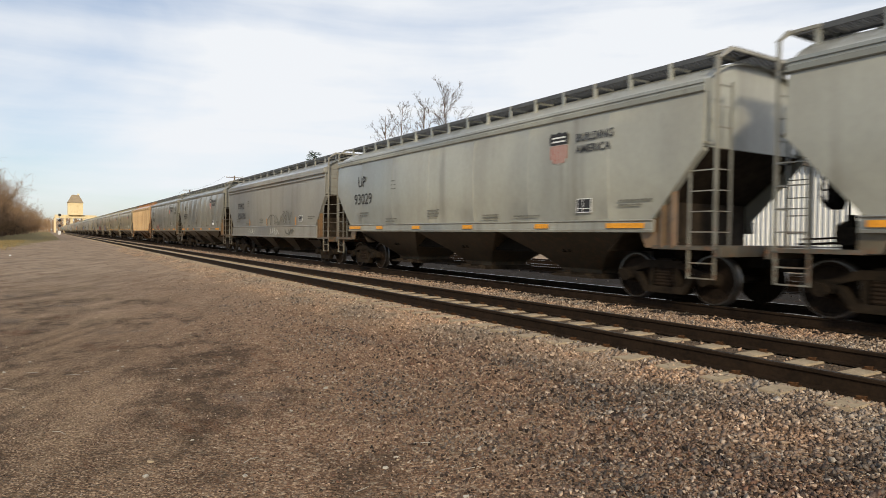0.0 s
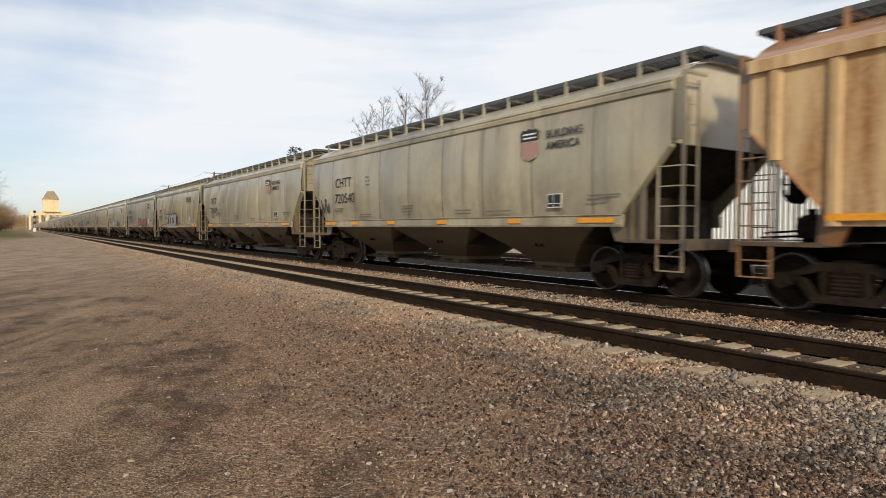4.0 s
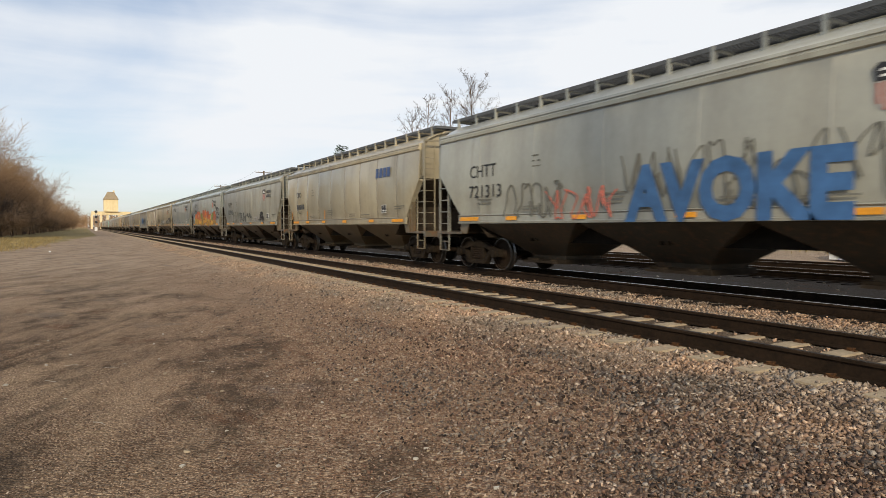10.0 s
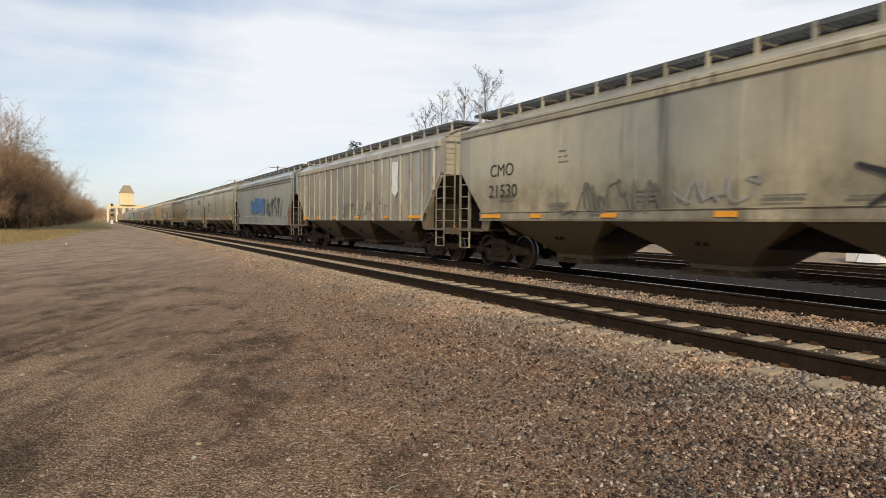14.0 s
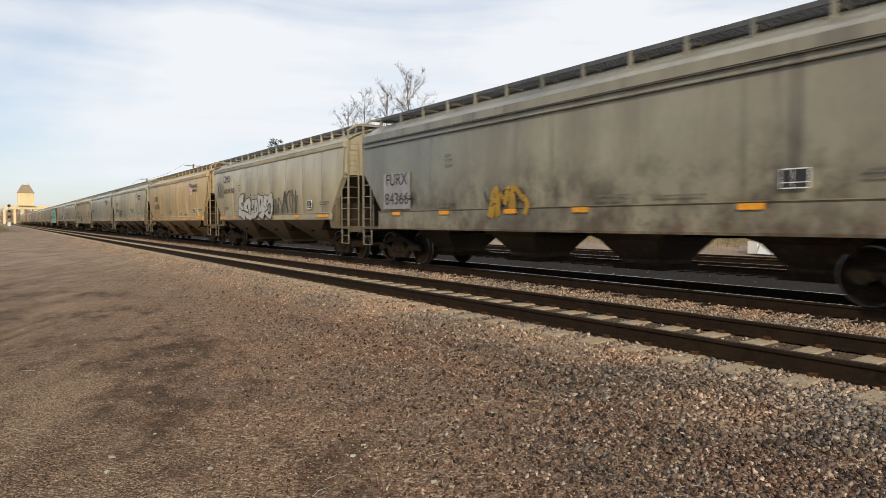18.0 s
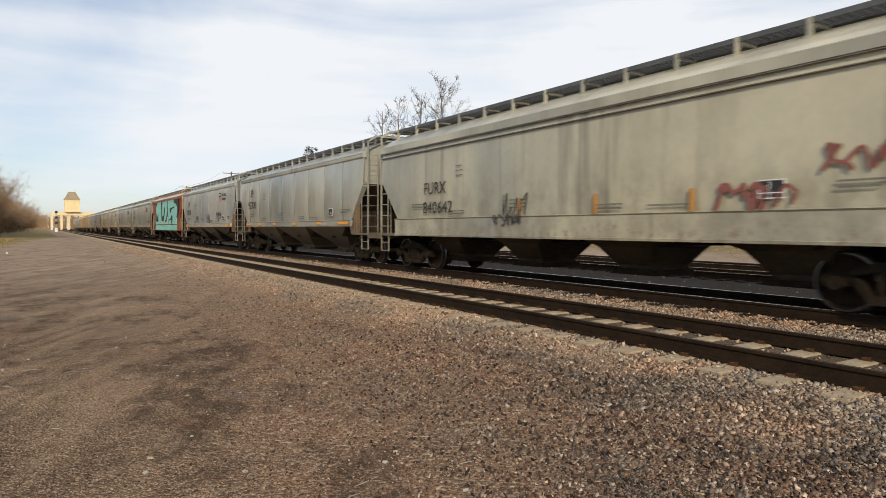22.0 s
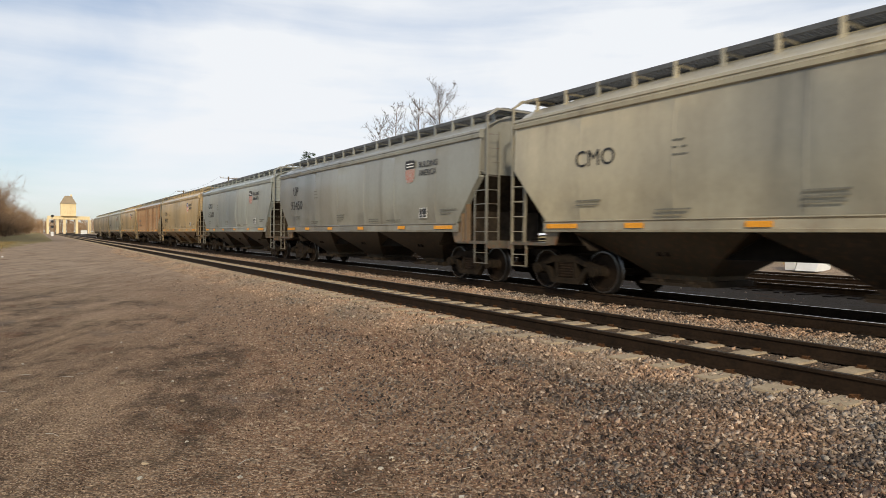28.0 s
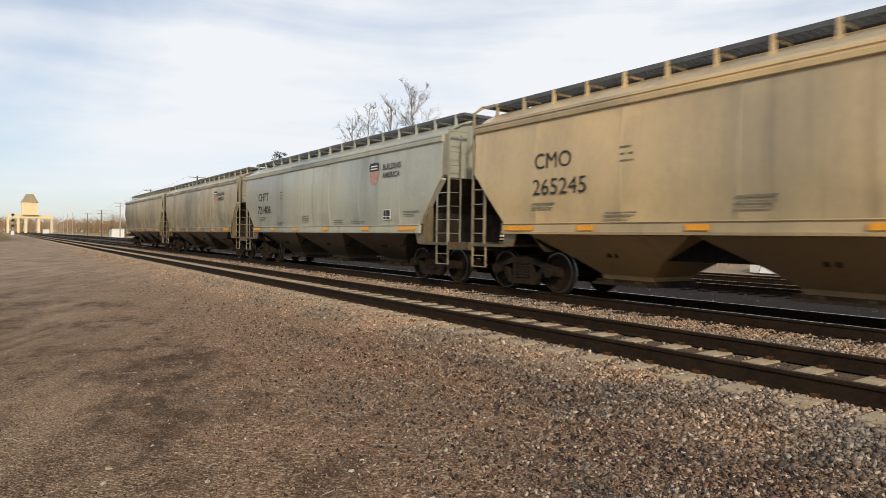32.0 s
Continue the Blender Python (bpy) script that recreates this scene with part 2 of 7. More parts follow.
AMBER = plain("amber_reflector", (0.72, 0.30, 0.02), 0.4)
OLDAMBER = plain("dirty_amber_reflector", (0.42, 0.20, 0.045), 0.55)
BARK = grainy("winter_bark", (0.085, 0.058, 0.038), (0.20, 0.14, 0.095), 9, 0.95, 0, 0.4, (1, 1, 0.2))
TWIG = grainy("bare_twigs", (0.22, 0.142, 0.082), (0.40, 0.268, 0.165), 3, 0.95, 0, 0)
DARKTWIG = grainy("dark_bare_twigs", (0.075, 0.055, 0.042), (0.16, 0.122, 0.095), 3, 0.95, 0, 0)
NEEDLE = grainy("dark_needles", (0.016, 0.030, 0.016), (0.05, 0.075, 0.04), 4, 0.9, 0, 0)

# ---------------------------------------------------------------- mesh helpers


def box(bm, x0, x1, y0, y1, z0, z1, m=None):
    vs = [bm.verts.new(p) for p in ((x0, y0, z0), (x1, y0, z0), (x1, y1, z0), (x0, y1, z0), (x0, y0, z1), (x1, y0, z1), (x1, y1, z1), (x0, y1, z1))]
    if m:
        for v in vs:
            v.co = m @ v.co
    for f in ((3, 2, 1, 0), (4, 5, 6, 7), (0, 1, 5, 4), (1, 2, 6, 5), (2, 3, 7, 6), (3, 0, 4, 7)):
        bm.faces.new([vs[i] for i in f])
    return vs


def tube(bm, p0, p1, r0, r1=None, n=6, caps=True):
    p0, p1 = Vector(p0), Vector(p1)
    r1 = r0 if r1 is None else r1
    d = (p1 - p0).normalized()
    u = d.orthogonal().normalized()
    w = d.cross(u)
    rings = []
    for p, r in ((p0, r0), (p1, r1)):
        rings.append([bm.verts.new(p + r * (math.cos(a) * u + math.sin(a) * w)) for a in (2 * math.pi * i / n for i in range(n))])
    for i in range(n):
        j = (i + 1) % n
        bm.faces.new((rings[0][i], rings[0][j], rings[1][j], rings[1][i]))
    if caps:
        bm.faces.new(rings[0][::-1])
        bm.faces.new(rings[1])


def slab(bm, outline, axis, a, b):
    """A flat outline (two coordinates) thickened from a to b along an axis."""
    def place(p, t):
        q = list(p)
        q.insert(axis, t)
        return q
    lo, hi = [bm.verts.new(place(p, a)) for p in outline], [bm.verts.new(place(p, b)) for p in outline]
    n = len(outline)
    for i in range(n):
        j = (i + 1) % n
        bm.faces.new((lo[i], lo[j], hi[j], hi[i]))
    bm.faces.new(lo[::-1])
    bm.faces.new(hi)


def loft(bm, rings, closed=True, caps=True):
    rows = [[bm.verts.new(p) for p in ring] for ring in rings]
    n = len(rows[0])
    for r0, r1 in zip(rows, rows[1:]):
        for i in range(n if closed else n - 1):
            j = (i + 1) % n
            bm.faces.new((r0[i], r0[j], r1[j], r1[i]))
    if caps and closed:
        bm.faces.new(rows[0][::-1])
        bm.faces.new(rows[-1])


def lathe(bm, profile, axis_x=0.0, n=20, z=0.0):
    """Rings of (x, r) round the x axis."""
    rings = [[(axis_x + x, r * math.cos(2 * math.pi * i / n), z + r * math.sin(2 * math.pi * i / n)) for i in range(n)] for x, r in profile]
    loft(bm, rings)


def finish(bm, name, mats, smooth=False, bevel=0.0):
    if bevel:
        edges = [e for e in bm.edges if len(e.link_faces) == 2 and e.calc_face_angle(0) > 0.7]
        bmesh.ops.bevel(bm, geom=edges, offset=bevel, segments=1, affect="EDGES")
    bmesh.ops.recalc_face_normals(bm, faces=bm.faces)
    me = bpy.data.meshes.new(name)
    bm.to_mesh(me)
    bm.free()
    for m in mats if isinstance(mats, (list, tuple)) else [mats]:
        me.materials.append(m)
    if smooth:
        me.shade_smooth()
        if smooth is not True:
            me.set_sharp_from_angle(angle=radians(smooth))
    return me


def part(name, bm, mat, parent, label="", smooth=False, bevel=0.0, at=None):
    me = bm if isinstance(bm, bpy.types.Mesh) else finish(bm, name, mat, smooth, bevel)
    ob = new(name, me)
    ob.parent = parent
    if at:
        ob.location = at
    return tagged(ob, label) if label else ob


def thing(name, label, category, group="", kind="", at=(0, 0, 0)):
    ob = new(name)
    ob.empty_display_size = 0.2
    ob.location = at
    return tagged(ob, label, category, group, kind)


def mesh_of(name, verts, faces, mat, smooth=False):
    me = bpy.data.meshes.new(name)
    me.from_pydata(verts, [], faces)
    for m in mat if isinstance(mat, (list, tuple)) else [mat]:
        me.materials.append(m)
    if smooth:
        me.shade_smooth()
    return me


# ---------------------------------------------------------------- ground and tracks
BED = 0.21           # top of the ballast


# tyre ruts across the yard: x at 8 m along the line, slope, depth
RUTS = ((-1.75, 0.50, 0.030), (-1.45, 0.52, 0.030), (-3.3, 0.50, 0.025), (-3.0, 0.50, 0.030), (0.2, 0.45, 0.012), (-5.4, 0.48, 0.03))


def ground_z(x, y):
    prof = ((-400, 0.0), (3.6, 0.0), (4.6, 0.06), (5.55, 0.19), (5.9, BED), (24.0, BED), (24.9, 0.16), (26.3, 0.12), (31.5, 0.85), (60.0, 0.85), (120.0, 0.0), (400, 0.0))
    for (xa, za), (xb, zb) in zip(prof, prof[1:]):
        if x <= xb:
            z = za + (zb - za) * max(0.0, (x - xa)) / (xb - xa)
            break
    else:
        z = 0.0
    if -14 < x < 5.6 and 0 < y < 60:
        fade = min(1.0, (5.6 - x) / 1.5)
        z += fade * (0.035 * noise.noise((x * 0.35, y * 0.22, 2.0)) + 0.014 * noise.noise((x * 1.5, y * 1.1, 7.0)))
        for cx, sl, deep in RUTS:
            d = x - (cx + sl * (y - 8.0)) - 0.10 * noise.noise((0.0, y * 0.5, cx))
            z -= deep * fade * (math.exp(-(d / 0.10) ** 2) - 0.5 * math.exp(-((abs(d) - 0.2) / 0.08) ** 2)) * max(0.0, min(1.0, (17 - y) / 6)) * (0.8 + noise.noise((x, y, 4)))
    return z


def ground_material():
    m, nt, p = nodes("yard_gravel_and_dirt")
    x, y, _ = xyz(nt)
    big, mid = tex(nt, 0.22, 5, 0.6), tex(nt, 1.3, 6, 0.65)
    streak = tex(nt, 0.9, 6, 0.65, stretch=(2.2, 0.30, 1), turn=-26.0)
    peb = tex(nt, 34, 3, 0.6)
    cells = tex(nt, 38, kind="cells")
    lumps = tex(nt, 5.5, 6, 0.7)
    dirt = ramp(nt, maths(nt, "ADD", maths(nt, "MULTIPLY", big, 0.42), maths(nt, "ADD", maths(nt, "MULTIPLY", streak, 0.38), maths(nt, "MULTIPLY", lumps, 0.20))),
                [(0.39, (0.034, 0.024, 0.016)), (0.48, (0.140, 0.094, 0.060)), (0.60, (0.370, 0.265, 0.168))])
    gravel = ramp(nt, maths(nt, "ADD", maths(nt, "MULTIPLY", mid, 0.5), maths(nt, "MULTIPLY", lumps, 0.5)), [(0.36, (0.095, 0.052, 0.033)), (0.5, (0.230, 0.133, 0.081)), (0.66, (0.338, 0.220, 0.147))])
    fine = tex(nt, 85, kind="cells")
    chips = ramp(nt, cells, [(0.15, (0.030, 0.017, 0.010)), (0.42, (0.163, 0.091, 0.055)), (0.66, (0.351, 0.213, 0.131)), (0.86, (0.800, 0.700, 0.502))])
    grit = ramp(nt, fine, [(0.2, (0.040, 0.025, 0.016)), (0.55, (0.243, 0.144, 0.086)), (0.85, (0.800, 0.599, 0.404))])
    speck = blend(nt, 0.60, gravel, blend(nt, 0.5, chips, grit))
    edge = maths(nt, "ADD", maths(nt, "SUBTRACT", x, maths(nt, "MULTIPLY", y, 0.045)), maths(nt, "MULTIPLY", big, 3.4))
    near_track = maths(nt, "MULTIPLY", maths(nt, "SUBTRACT", edge, 1.6), 0.55, True)
    col = blend(nt, near_track, blend(nt, 0.42, dirt, grit), speck)
    pale = ramp(nt, mid, [(0.3, (0.20, 0.150, 0.105)), (0.7, (0.46, 0.355, 0.25))])
    shoulder = maths(nt, "MULTIPLY", maths(nt, "SUBTRACT", x, 4.9), 1.6, True)
    bits = ramp(nt, cells, [(0.10, (0.075, 0.055, 0.042)), (0.40, (0.29, 0.220, 0.160)), (0.70, (0.43, 0.340, 0.262)), (0.95, (0.72, 0.60, 0.49))])
    col = blend(nt, maths(nt, "MULTIPLY", shoulder, 0.88), col, blend(nt, 0.6, pale, bits))
    sand = ramp(nt, streak, [(0.35, (0.25, 0.185, 0.130)), (0.65, (0.46, 0.355, 0.262))])
    col = blend(nt, maths(nt, "MULTIPLY", maths(nt, "MULTIPLY", maths(nt, "SUBTRACT", y, 9.0), 0.045, True), 0.78), col, sand)
    between = maths(nt, "MULTIPLY", maths(nt, "SUBTRACT", 0.74, maths(nt, "ABSOLUTE", maths(nt, "SUBTRACT", x, TRACK_A))), 10.0, True)
    col = blend(nt, maths(nt, "MULTIPLY", between, 0.8), col, (0.085, 0.060, 0.040))
    # oil-dark bed under the train; the train's shadow beyond is painted in too
    oil_and_shadow = maths(nt, "MULTIPLY", maths(nt, "MULTIPLY", maths(nt, "SUBTRACT", x, 10.3), 4.0, True), maths(nt, "MULTIPLY", maths(nt, "SUBTRACT", 20.0, x), 0.5, True))
    col = blend(nt, maths(nt, "MULTIPLY", oil_and_shadow, 0.88), col, (0.030, 0.024, 0.019))
    oily = ramp(nt, tex(nt, 0.75, 6, 0.68, stretch=(1, 0.55, 1), turn=-26.0), [(0.48, (0, 0, 0)), (0.58, (1, 1, 1))])
    oily = maths(nt, "MULTIPLY", oily, ramp(nt, tex(nt, 3.4, 6, 0.7, stretch=(1, 0.7, 1)), [(0.36, (0.15, 0.15, 0.15)), (0.56, (1, 1, 1))]))
    yard = maths(nt, "MULTIPLY", maths(nt, "SUBTRACT", 3.6, x), 0.7, True)
    col = blend(nt, maths(nt, "MULTIPLY", maths(nt, "MULTIPLY", oily, maths(nt, "MULTIPLY", yard, maths(nt, "MULTIPLY", maths(nt, "SUBTRACT", 32.0, y), 0.05, True))), 0.80), col, (0.044, 0.032, 0.022))
    blue = ramp(nt, tex(nt, 0.8, 5, 0.6, stretch=(1, 0.6, 1)), [(0.60, (0, 0, 0)), (0.70, (1, 1, 1))])
    col = blend(nt, maths(nt, "MULTIPLY", blue, 0.5), col, (0.105, 0.098, 0.098))
    red = ramp(nt, tex(nt, 1.1, 6, 0.65, stretch=(1.2, 0.5, 1)), [(0.58, (0, 0, 0)), (0.66, (1, 1, 1))])
    col = blend(nt, maths(nt, "MULTIPLY", red, 0.45), col, (0.135, 0.062, 0.032))
    # damp dark soil in the tyre ruts
    wob = maths(nt, "MULTIPLY", maths(nt, "SUBTRACT", mid, 0.5), 0.30)
    for cx, sl, deep in RUTS:
        d = maths(nt, "ABSOLUTE", maths(nt, "ADD", maths(nt, "SUBTRACT", maths(nt, "SUBTRACT", x, maths(nt, "MULTIPLY", y, sl)), cx - 8 * sl), wob))
        line = maths(nt, "MULTIPLY", maths(nt, "SUBTRACT", 0.10, d), 14.0, True)
        line = maths(nt, "MULTIPLY", line, maths(nt, "MULTIPLY", maths(nt, "SUBTRACT", 15.0, y), 0.2, True))
        line = maths(nt, "MULTIPLY", line, ramp(nt, lumps, [(0.36, (0, 0, 0)), (0.54, (1, 1, 1))]))
        col = blend(nt, maths(nt, "MULTIPLY", line, min(0.85, deep * 18)), col, (0.040, 0.030, 0.021))
    # dry grass beyond the yard and across the line
    g = ramp(nt, mid, [(0.3, (0.15, 0.115, 0.055)), (0.7, (0.34, 0.27, 0.13))])
    side = maths(nt, "SUBTRACT", maths(nt, "MULTIPLY", y, 0.045), maths(nt, "ADD", maths(nt, "MULTIPLY", x, 0.55), maths(nt, "MULTIPLY", big, 2.2)))
    grass = maths(nt, "MULTIPLY", maths(nt, "SUBTRACT", side, 3.6), 1.4, True)
    far = maths(nt, "MULTIPLY", maths(nt, "SUBTRACT", x, 28.5), 0.5, True)
    grass = maths(nt, "MAXIMUM", maths(nt, "MULTIPLY", grass, maths(nt, "LESS_THAN", x, 2.0)), far)
    col = blend(nt, grass, col, g)
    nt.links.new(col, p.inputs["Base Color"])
    p.inputs["Roughness"].default_value = 0.95
    p.inputs["Specular IOR Level"].default_value = 0.1
    dome = tex(nt, 38, kind="dome")
    bump(nt, p, maths(nt, "ADD", maths(nt, "SUBTRACT", peb, maths(nt, "MULTIPLY", dome, 0.8)), maths(nt, "MULTIPLY", mid, 1.2)), 0.9, 0.035)
    return m


GROUND = ground_material()


def stone_material(name, dark, pale, x0, x1):
    """Broken stone: each piece its own tone, from dull brown ones to clean tan ones near the rails."""
    m, nt, p = nodes(name)
    g = nt.nodes.new("ShaderNodeNewGeometry")
    pick = g.outputs["Random Per Island"]
    x = xyz(nt)[0]
    big = tex(nt, 0.5, 4, 0.6)
    x = maths(nt, "ADD", x, maths(nt, "MINIMUM", maths(nt, "MAXIMUM", maths(nt, "MULTIPLY", maths(nt, "SUBTRACT", xyz(nt)[1], 6.0), 0.07), 0.0), 2.4))
    k = maths(nt, "DIVIDE", maths(nt, "SUBTRACT", maths(nt, "ADD", x, maths(nt, "MULTIPLY", maths(nt, "SUBTRACT", big, 0.5), 2.2)), x0), x1 - x0, True)
    col = blend(nt, k, ramp(nt, pick, dark), ramp(nt, pick, pale))
    grain = tex(nt, 60, 5, 0.7)
    lot = tex(nt, 0.85, 5, 0.65, stretch=(1, 0.7, 1))
    col = blend(nt, 1.0, col, ramp(nt, lot, [(0.36, (0.60, 0.63, 0.66)), (0.47, (0.83, 0.79, 0.76)), (0.60, (1.02, 0.87, 0.77))]), "MULTIPLY")
    col = blend(nt, 1.0, col, ramp(nt, grain, [(0.3, (0.66, 0.66, 0.66)), (0.7, (1.2, 1.2, 1.2))]), "MULTIPLY")
    nt.links.new(col, p.inputs["Base Color"])
    p.inputs["Roughness"].default_value = 0.9
    p.inputs["Specular IOR Level"].default_value = 0.15
    bump(nt, p, grain, 0.3, 0.006)
    return m


DULL = [(0.0, (0.026, 0.021, 0.018)), (0.20, (0.088, 0.062, 0.048)), (0.38, (0.125, 0.108, 0.096)), (0.55, (0.205, 0.126, 0.092)), (0.72, (0.205, 0.172, 0.146)), (0.88, (0.320, 0.256, 0.202)), (1.0, (0.64, 0.55, 0.45))]
CLEAN = [(0.0, (0.085, 0.064, 0.050)), (0.22, (0.31, 0.232, 0.168)), (0.5, (0.44, 0.335, 0.245)), (0.72, (0.40, 0.330, 0.268)), (0.88, (0.57, 0.455, 0.340)), (1.0, (0.78, 0.66, 0.52))]
BALLAST = stone_material("crushed_stone", DULL, CLEAN, 4.5, 5.7)
PEBBLE = stone_material("yard_pebbles", DULL, CLEAN, 0.5, 8.0)


def make_ground():
    xs = sorted({*(-4000, -1500, -600, -250, -120, -70, -45, -30, -22, -18), *[-14 + 0.25 * i for i in range(32)], *[-6 + 0.09 * i for i in range(100)], *[3.0 + 0.25 * i for i in range(12)], 6.0, 9.0, 13.0, 17.0, 21.0, 24.0, 24.9, 25.6, 26.3, 28, 30, 31.5, 35, 45, 60, 80, 120, 150, 400, 1500, 4000})
    ys = sorted({*(-3000, -800, -200, -60, -25, -10, -4), *[0.3 * i for i in range(1, 11)], *[3.3 + 0.14 * i for i in range(95)], *[16.6 + 0.3 * i for i in range(65)], *[36 + 2 * i for i in range(14)], 70, 90, 120, 170, 250, 400, 700, 1200, 2500, 4800})
    verts = [(x, y, ground_z(x, y)) for y in ys for x in xs]
    n = len(xs)
    faces = [(j * n + i, j * n + i + 1, (j + 1) * n + i + 1, (j + 1) * n + i) for j in range(len(ys) - 1) for i in range(n - 1)]
    ob = new("ground", mesh_of("ground", verts, faces, GROUND, True))
    tagged(ob, "flat rail yard of brown gravel, dirt and dry grass", "ground", kind="structure")
    return ob


ground = make_ground()


def rail_mesh(length, head):
    sec = [(-0.076, 0), (0.076, 0), (0.076, 0.013), (0.014, 0.03), (0.010, 0.138), (0.037, 0.150), (0.037, 0.176), (0.028, 0.186), (-0.028, 0.186), (-0.037, 0.176), (-0.037, 0.150), (-0.010, 0.138), (-0.014, 0.03), (-0.076, 0.013)]
    bm = bmesh.new()
    loft(bm, [[(x, 0, z) for x, z in sec], [(x, length, z) for x, z in sec]])
    me = finish(bm, "rail", [RAILS, head], 30)
    for f in me.polygons:
        if f.normal.z > 0.9 and f.center.z > 0.18:
            f.material_index = 1
    return me


WORN_RAIL, DULL_RAIL = rail_mesh(2600.0, RAILTOP), rail_mesh(2600.0, DULLTOP)


def tie_mesh(mat, name):
    bm = bmesh.new()
    vs = box(bm, -1.30, 1.30, -0.13, 0.13, -0.16, 0.0)
    for v in vs:
        if v.co.z > -0.01:
            v.co.y *= 0.86
    return finish(bm, name, mat, bevel=0.012)


def clip_mesh():
    bm = bmesh.new()
    box(bm, -0.14, 0.14, -0.06, 0.06, 0.0, 0.010)
    for sx in (-1, 1):
        box(bm, sx * 0.105 - 0.02, sx * 0.105 + 0.02, -0.03, 0.03, 0.010, 0.028)
        tube(bm, (sx * 0.09, -0.04, 0.03), (sx * 0.13, 0.04, 0.026), 0.009, n=5)
    return finish(bm, "rail_clip", CLIP)


def make_track(name, cx, mat, label, step, parts_from, parts_to, with_clips, rail_me):
    tr = thing(name, label, "railway track", kind="structure", at=(cx, 0, RAIL - 0.186))
    for sx in (-0.755, 0.755):
        part("rail", rail_me, None, tr, "worn steel rail with a brown rusted web", at=(sx, -900, 0))
    tie, clip = tie_mesh(mat, "tie"), clip_mesh()
    y = parts_from
    while y < parts_to:
        part("tie", tie, None, tr, at=(random.uniform(-0.03, 0.03), y + random.uniform(-0.015, 0.015), 0.0))
        if with_clips and y < 22:
            for sx in (-0.755, 0.755):
                part("rail_clip", clip, None, tr, at=(sx, y, 0.002))
        y += step
    # the run of ties further off, one mesh
    base = [tuple(v.co) for v in tie.vertices]
    polys = [tuple(f.vertices) for f in tie.polygons]
    verts, faces = [], []
    while y < 420:
        k = len(verts)
        verts += [(a, b + y, c) for a, b, c in base]
        faces += [tuple(k + i for i in f) for f in polys]
        y += step
    far = part("far_ties", mesh_of("far_ties", verts, faces, mat), None, tr)
    far["kind"] = "stuff"
    return tr


make_track("track_near", TRACK_A, TIE, "empty track with pale concrete ties half buried in ballast", 0.61, -2.10, 75.0, True, DULL_RAIL)
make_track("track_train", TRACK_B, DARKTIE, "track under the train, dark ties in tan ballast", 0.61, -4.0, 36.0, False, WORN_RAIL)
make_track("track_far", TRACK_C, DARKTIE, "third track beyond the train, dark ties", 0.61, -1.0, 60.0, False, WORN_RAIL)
make_track("track_siding", TRACK_D, FARTIE, "siding beyond the third track, dusty ties", 0.61, 2.0, 60.0, False, WORN_RAIL)


def stones(name, count, region, size, mat, label, seed, density=None):
    """Many small angular stones as one mesh."""
    rng = np.random.default_rng(seed)
    cube = np.array([(x, y, z) for z in (-1, 1) for y in (-1, 1) for x in (-1, 1)]) * 0.62
    tri = np.array([(0, 2, 3), (0, 3, 1), (4, 5, 7), (4, 7, 6), (0, 1, 5), (0, 5, 4), (1, 3, 7), (1, 7, 5), (3, 2, 6), (3, 6, 7), (2, 0, 4), (2, 4, 6)])
    pts = region(rng, count)
    n = len(pts)
    s = (size[0] + (size[1] - size[0]) * rng.random(n) ** 2.2) * np.clip(0.35 + 0.16 * pts[:, 0], 0.45, 1.0)
    sc = s[:, None] * (0.65 + 0.7 * rng.random((n, 3)))
    sc[:, 2] *= 0.8
    v = (cube[None] + 0.95 * (rng.random((n, 8, 3)) - 0.5)) * sc[:, None]
    a = rng.random(n) * 6.283
    c, d = np.cos(a)[:, None], np.sin(a)[:, None]
    vx, vy = v[:, :, 0] * c - v[:, :, 1] * d, v[:, :, 0] * d + v[:, :, 1] * c
    tilt = (rng.random((n, 1)) - 0.5) * 2.0
    vz = v[:, :, 2] + vx * tilt
    z0 = np.array([ground_z(p[0], p[1]) for p in pts])
    out = np.stack([vx + pts[:, 0:1], vy + pts[:, 1:2], vz + (z0 + 0.34 * s)[:, None]], -1).reshape(-1, 3)
    faces = (tri[None] + 8 * np.arange(n)[:, None, None]).reshape(-1, 3)
    me = bpy.data.meshes.new(name)
    me.vertices.add(len(out))
    me.vertices.foreach_set("co", out.ravel())
    me.loops.add(faces.size)
    me.loops.foreach_set("vertex_index", faces.ravel().astype(np.int32))
    me.polygons.add(len(faces))
    me.polygons.foreach_set("loop_start", np.arange(0, faces.size, 3, dtype=np.int32))
    me.update()
    me.validate()
    me.materials.append(mat)
    return tagged(new(name, me), label, "gravel", kind="stuff")


def along(x0, x1, y0, y1, power=2.0):
    """Points denser towards y0."""
    def region(rng, n):
        u = rng.random(n)
        return np.stack([x0 + (x1 - x0) * rng.random(n), y0 + (y1 - y0) * u ** power], -1)
    return region


def round_eye(x0, x1, r0, r1, a0, a1, fade=0.0):
    """Points ever sparser with distance from the corner of the yard where the track curves off."""
    def region(rng, n):
        r, a = r0 * (r1 / r0) ** rng.random(n), np.radians(a0 + (a1 - a0) * rng.random(n))
        p = np.stack([r * np.sin(a), r * np.cos(a)], -1)
        near = np.clip((p[:, 0] - x0) / fade, 0, 1) ** 1.6 if fade else 1.0
        deg = np.degrees(a)
        thin = np.clip((r - r0) / 1.1, 0, 1) * np.clip((a1 - deg) / 12, 0, 1) * np.clip((deg - a0) / 6, 0, 1)
        return p[(p[:, 0] > x0) & (p[:, 0] < x1) & (rng.random(n) < near * thin)]
    return region


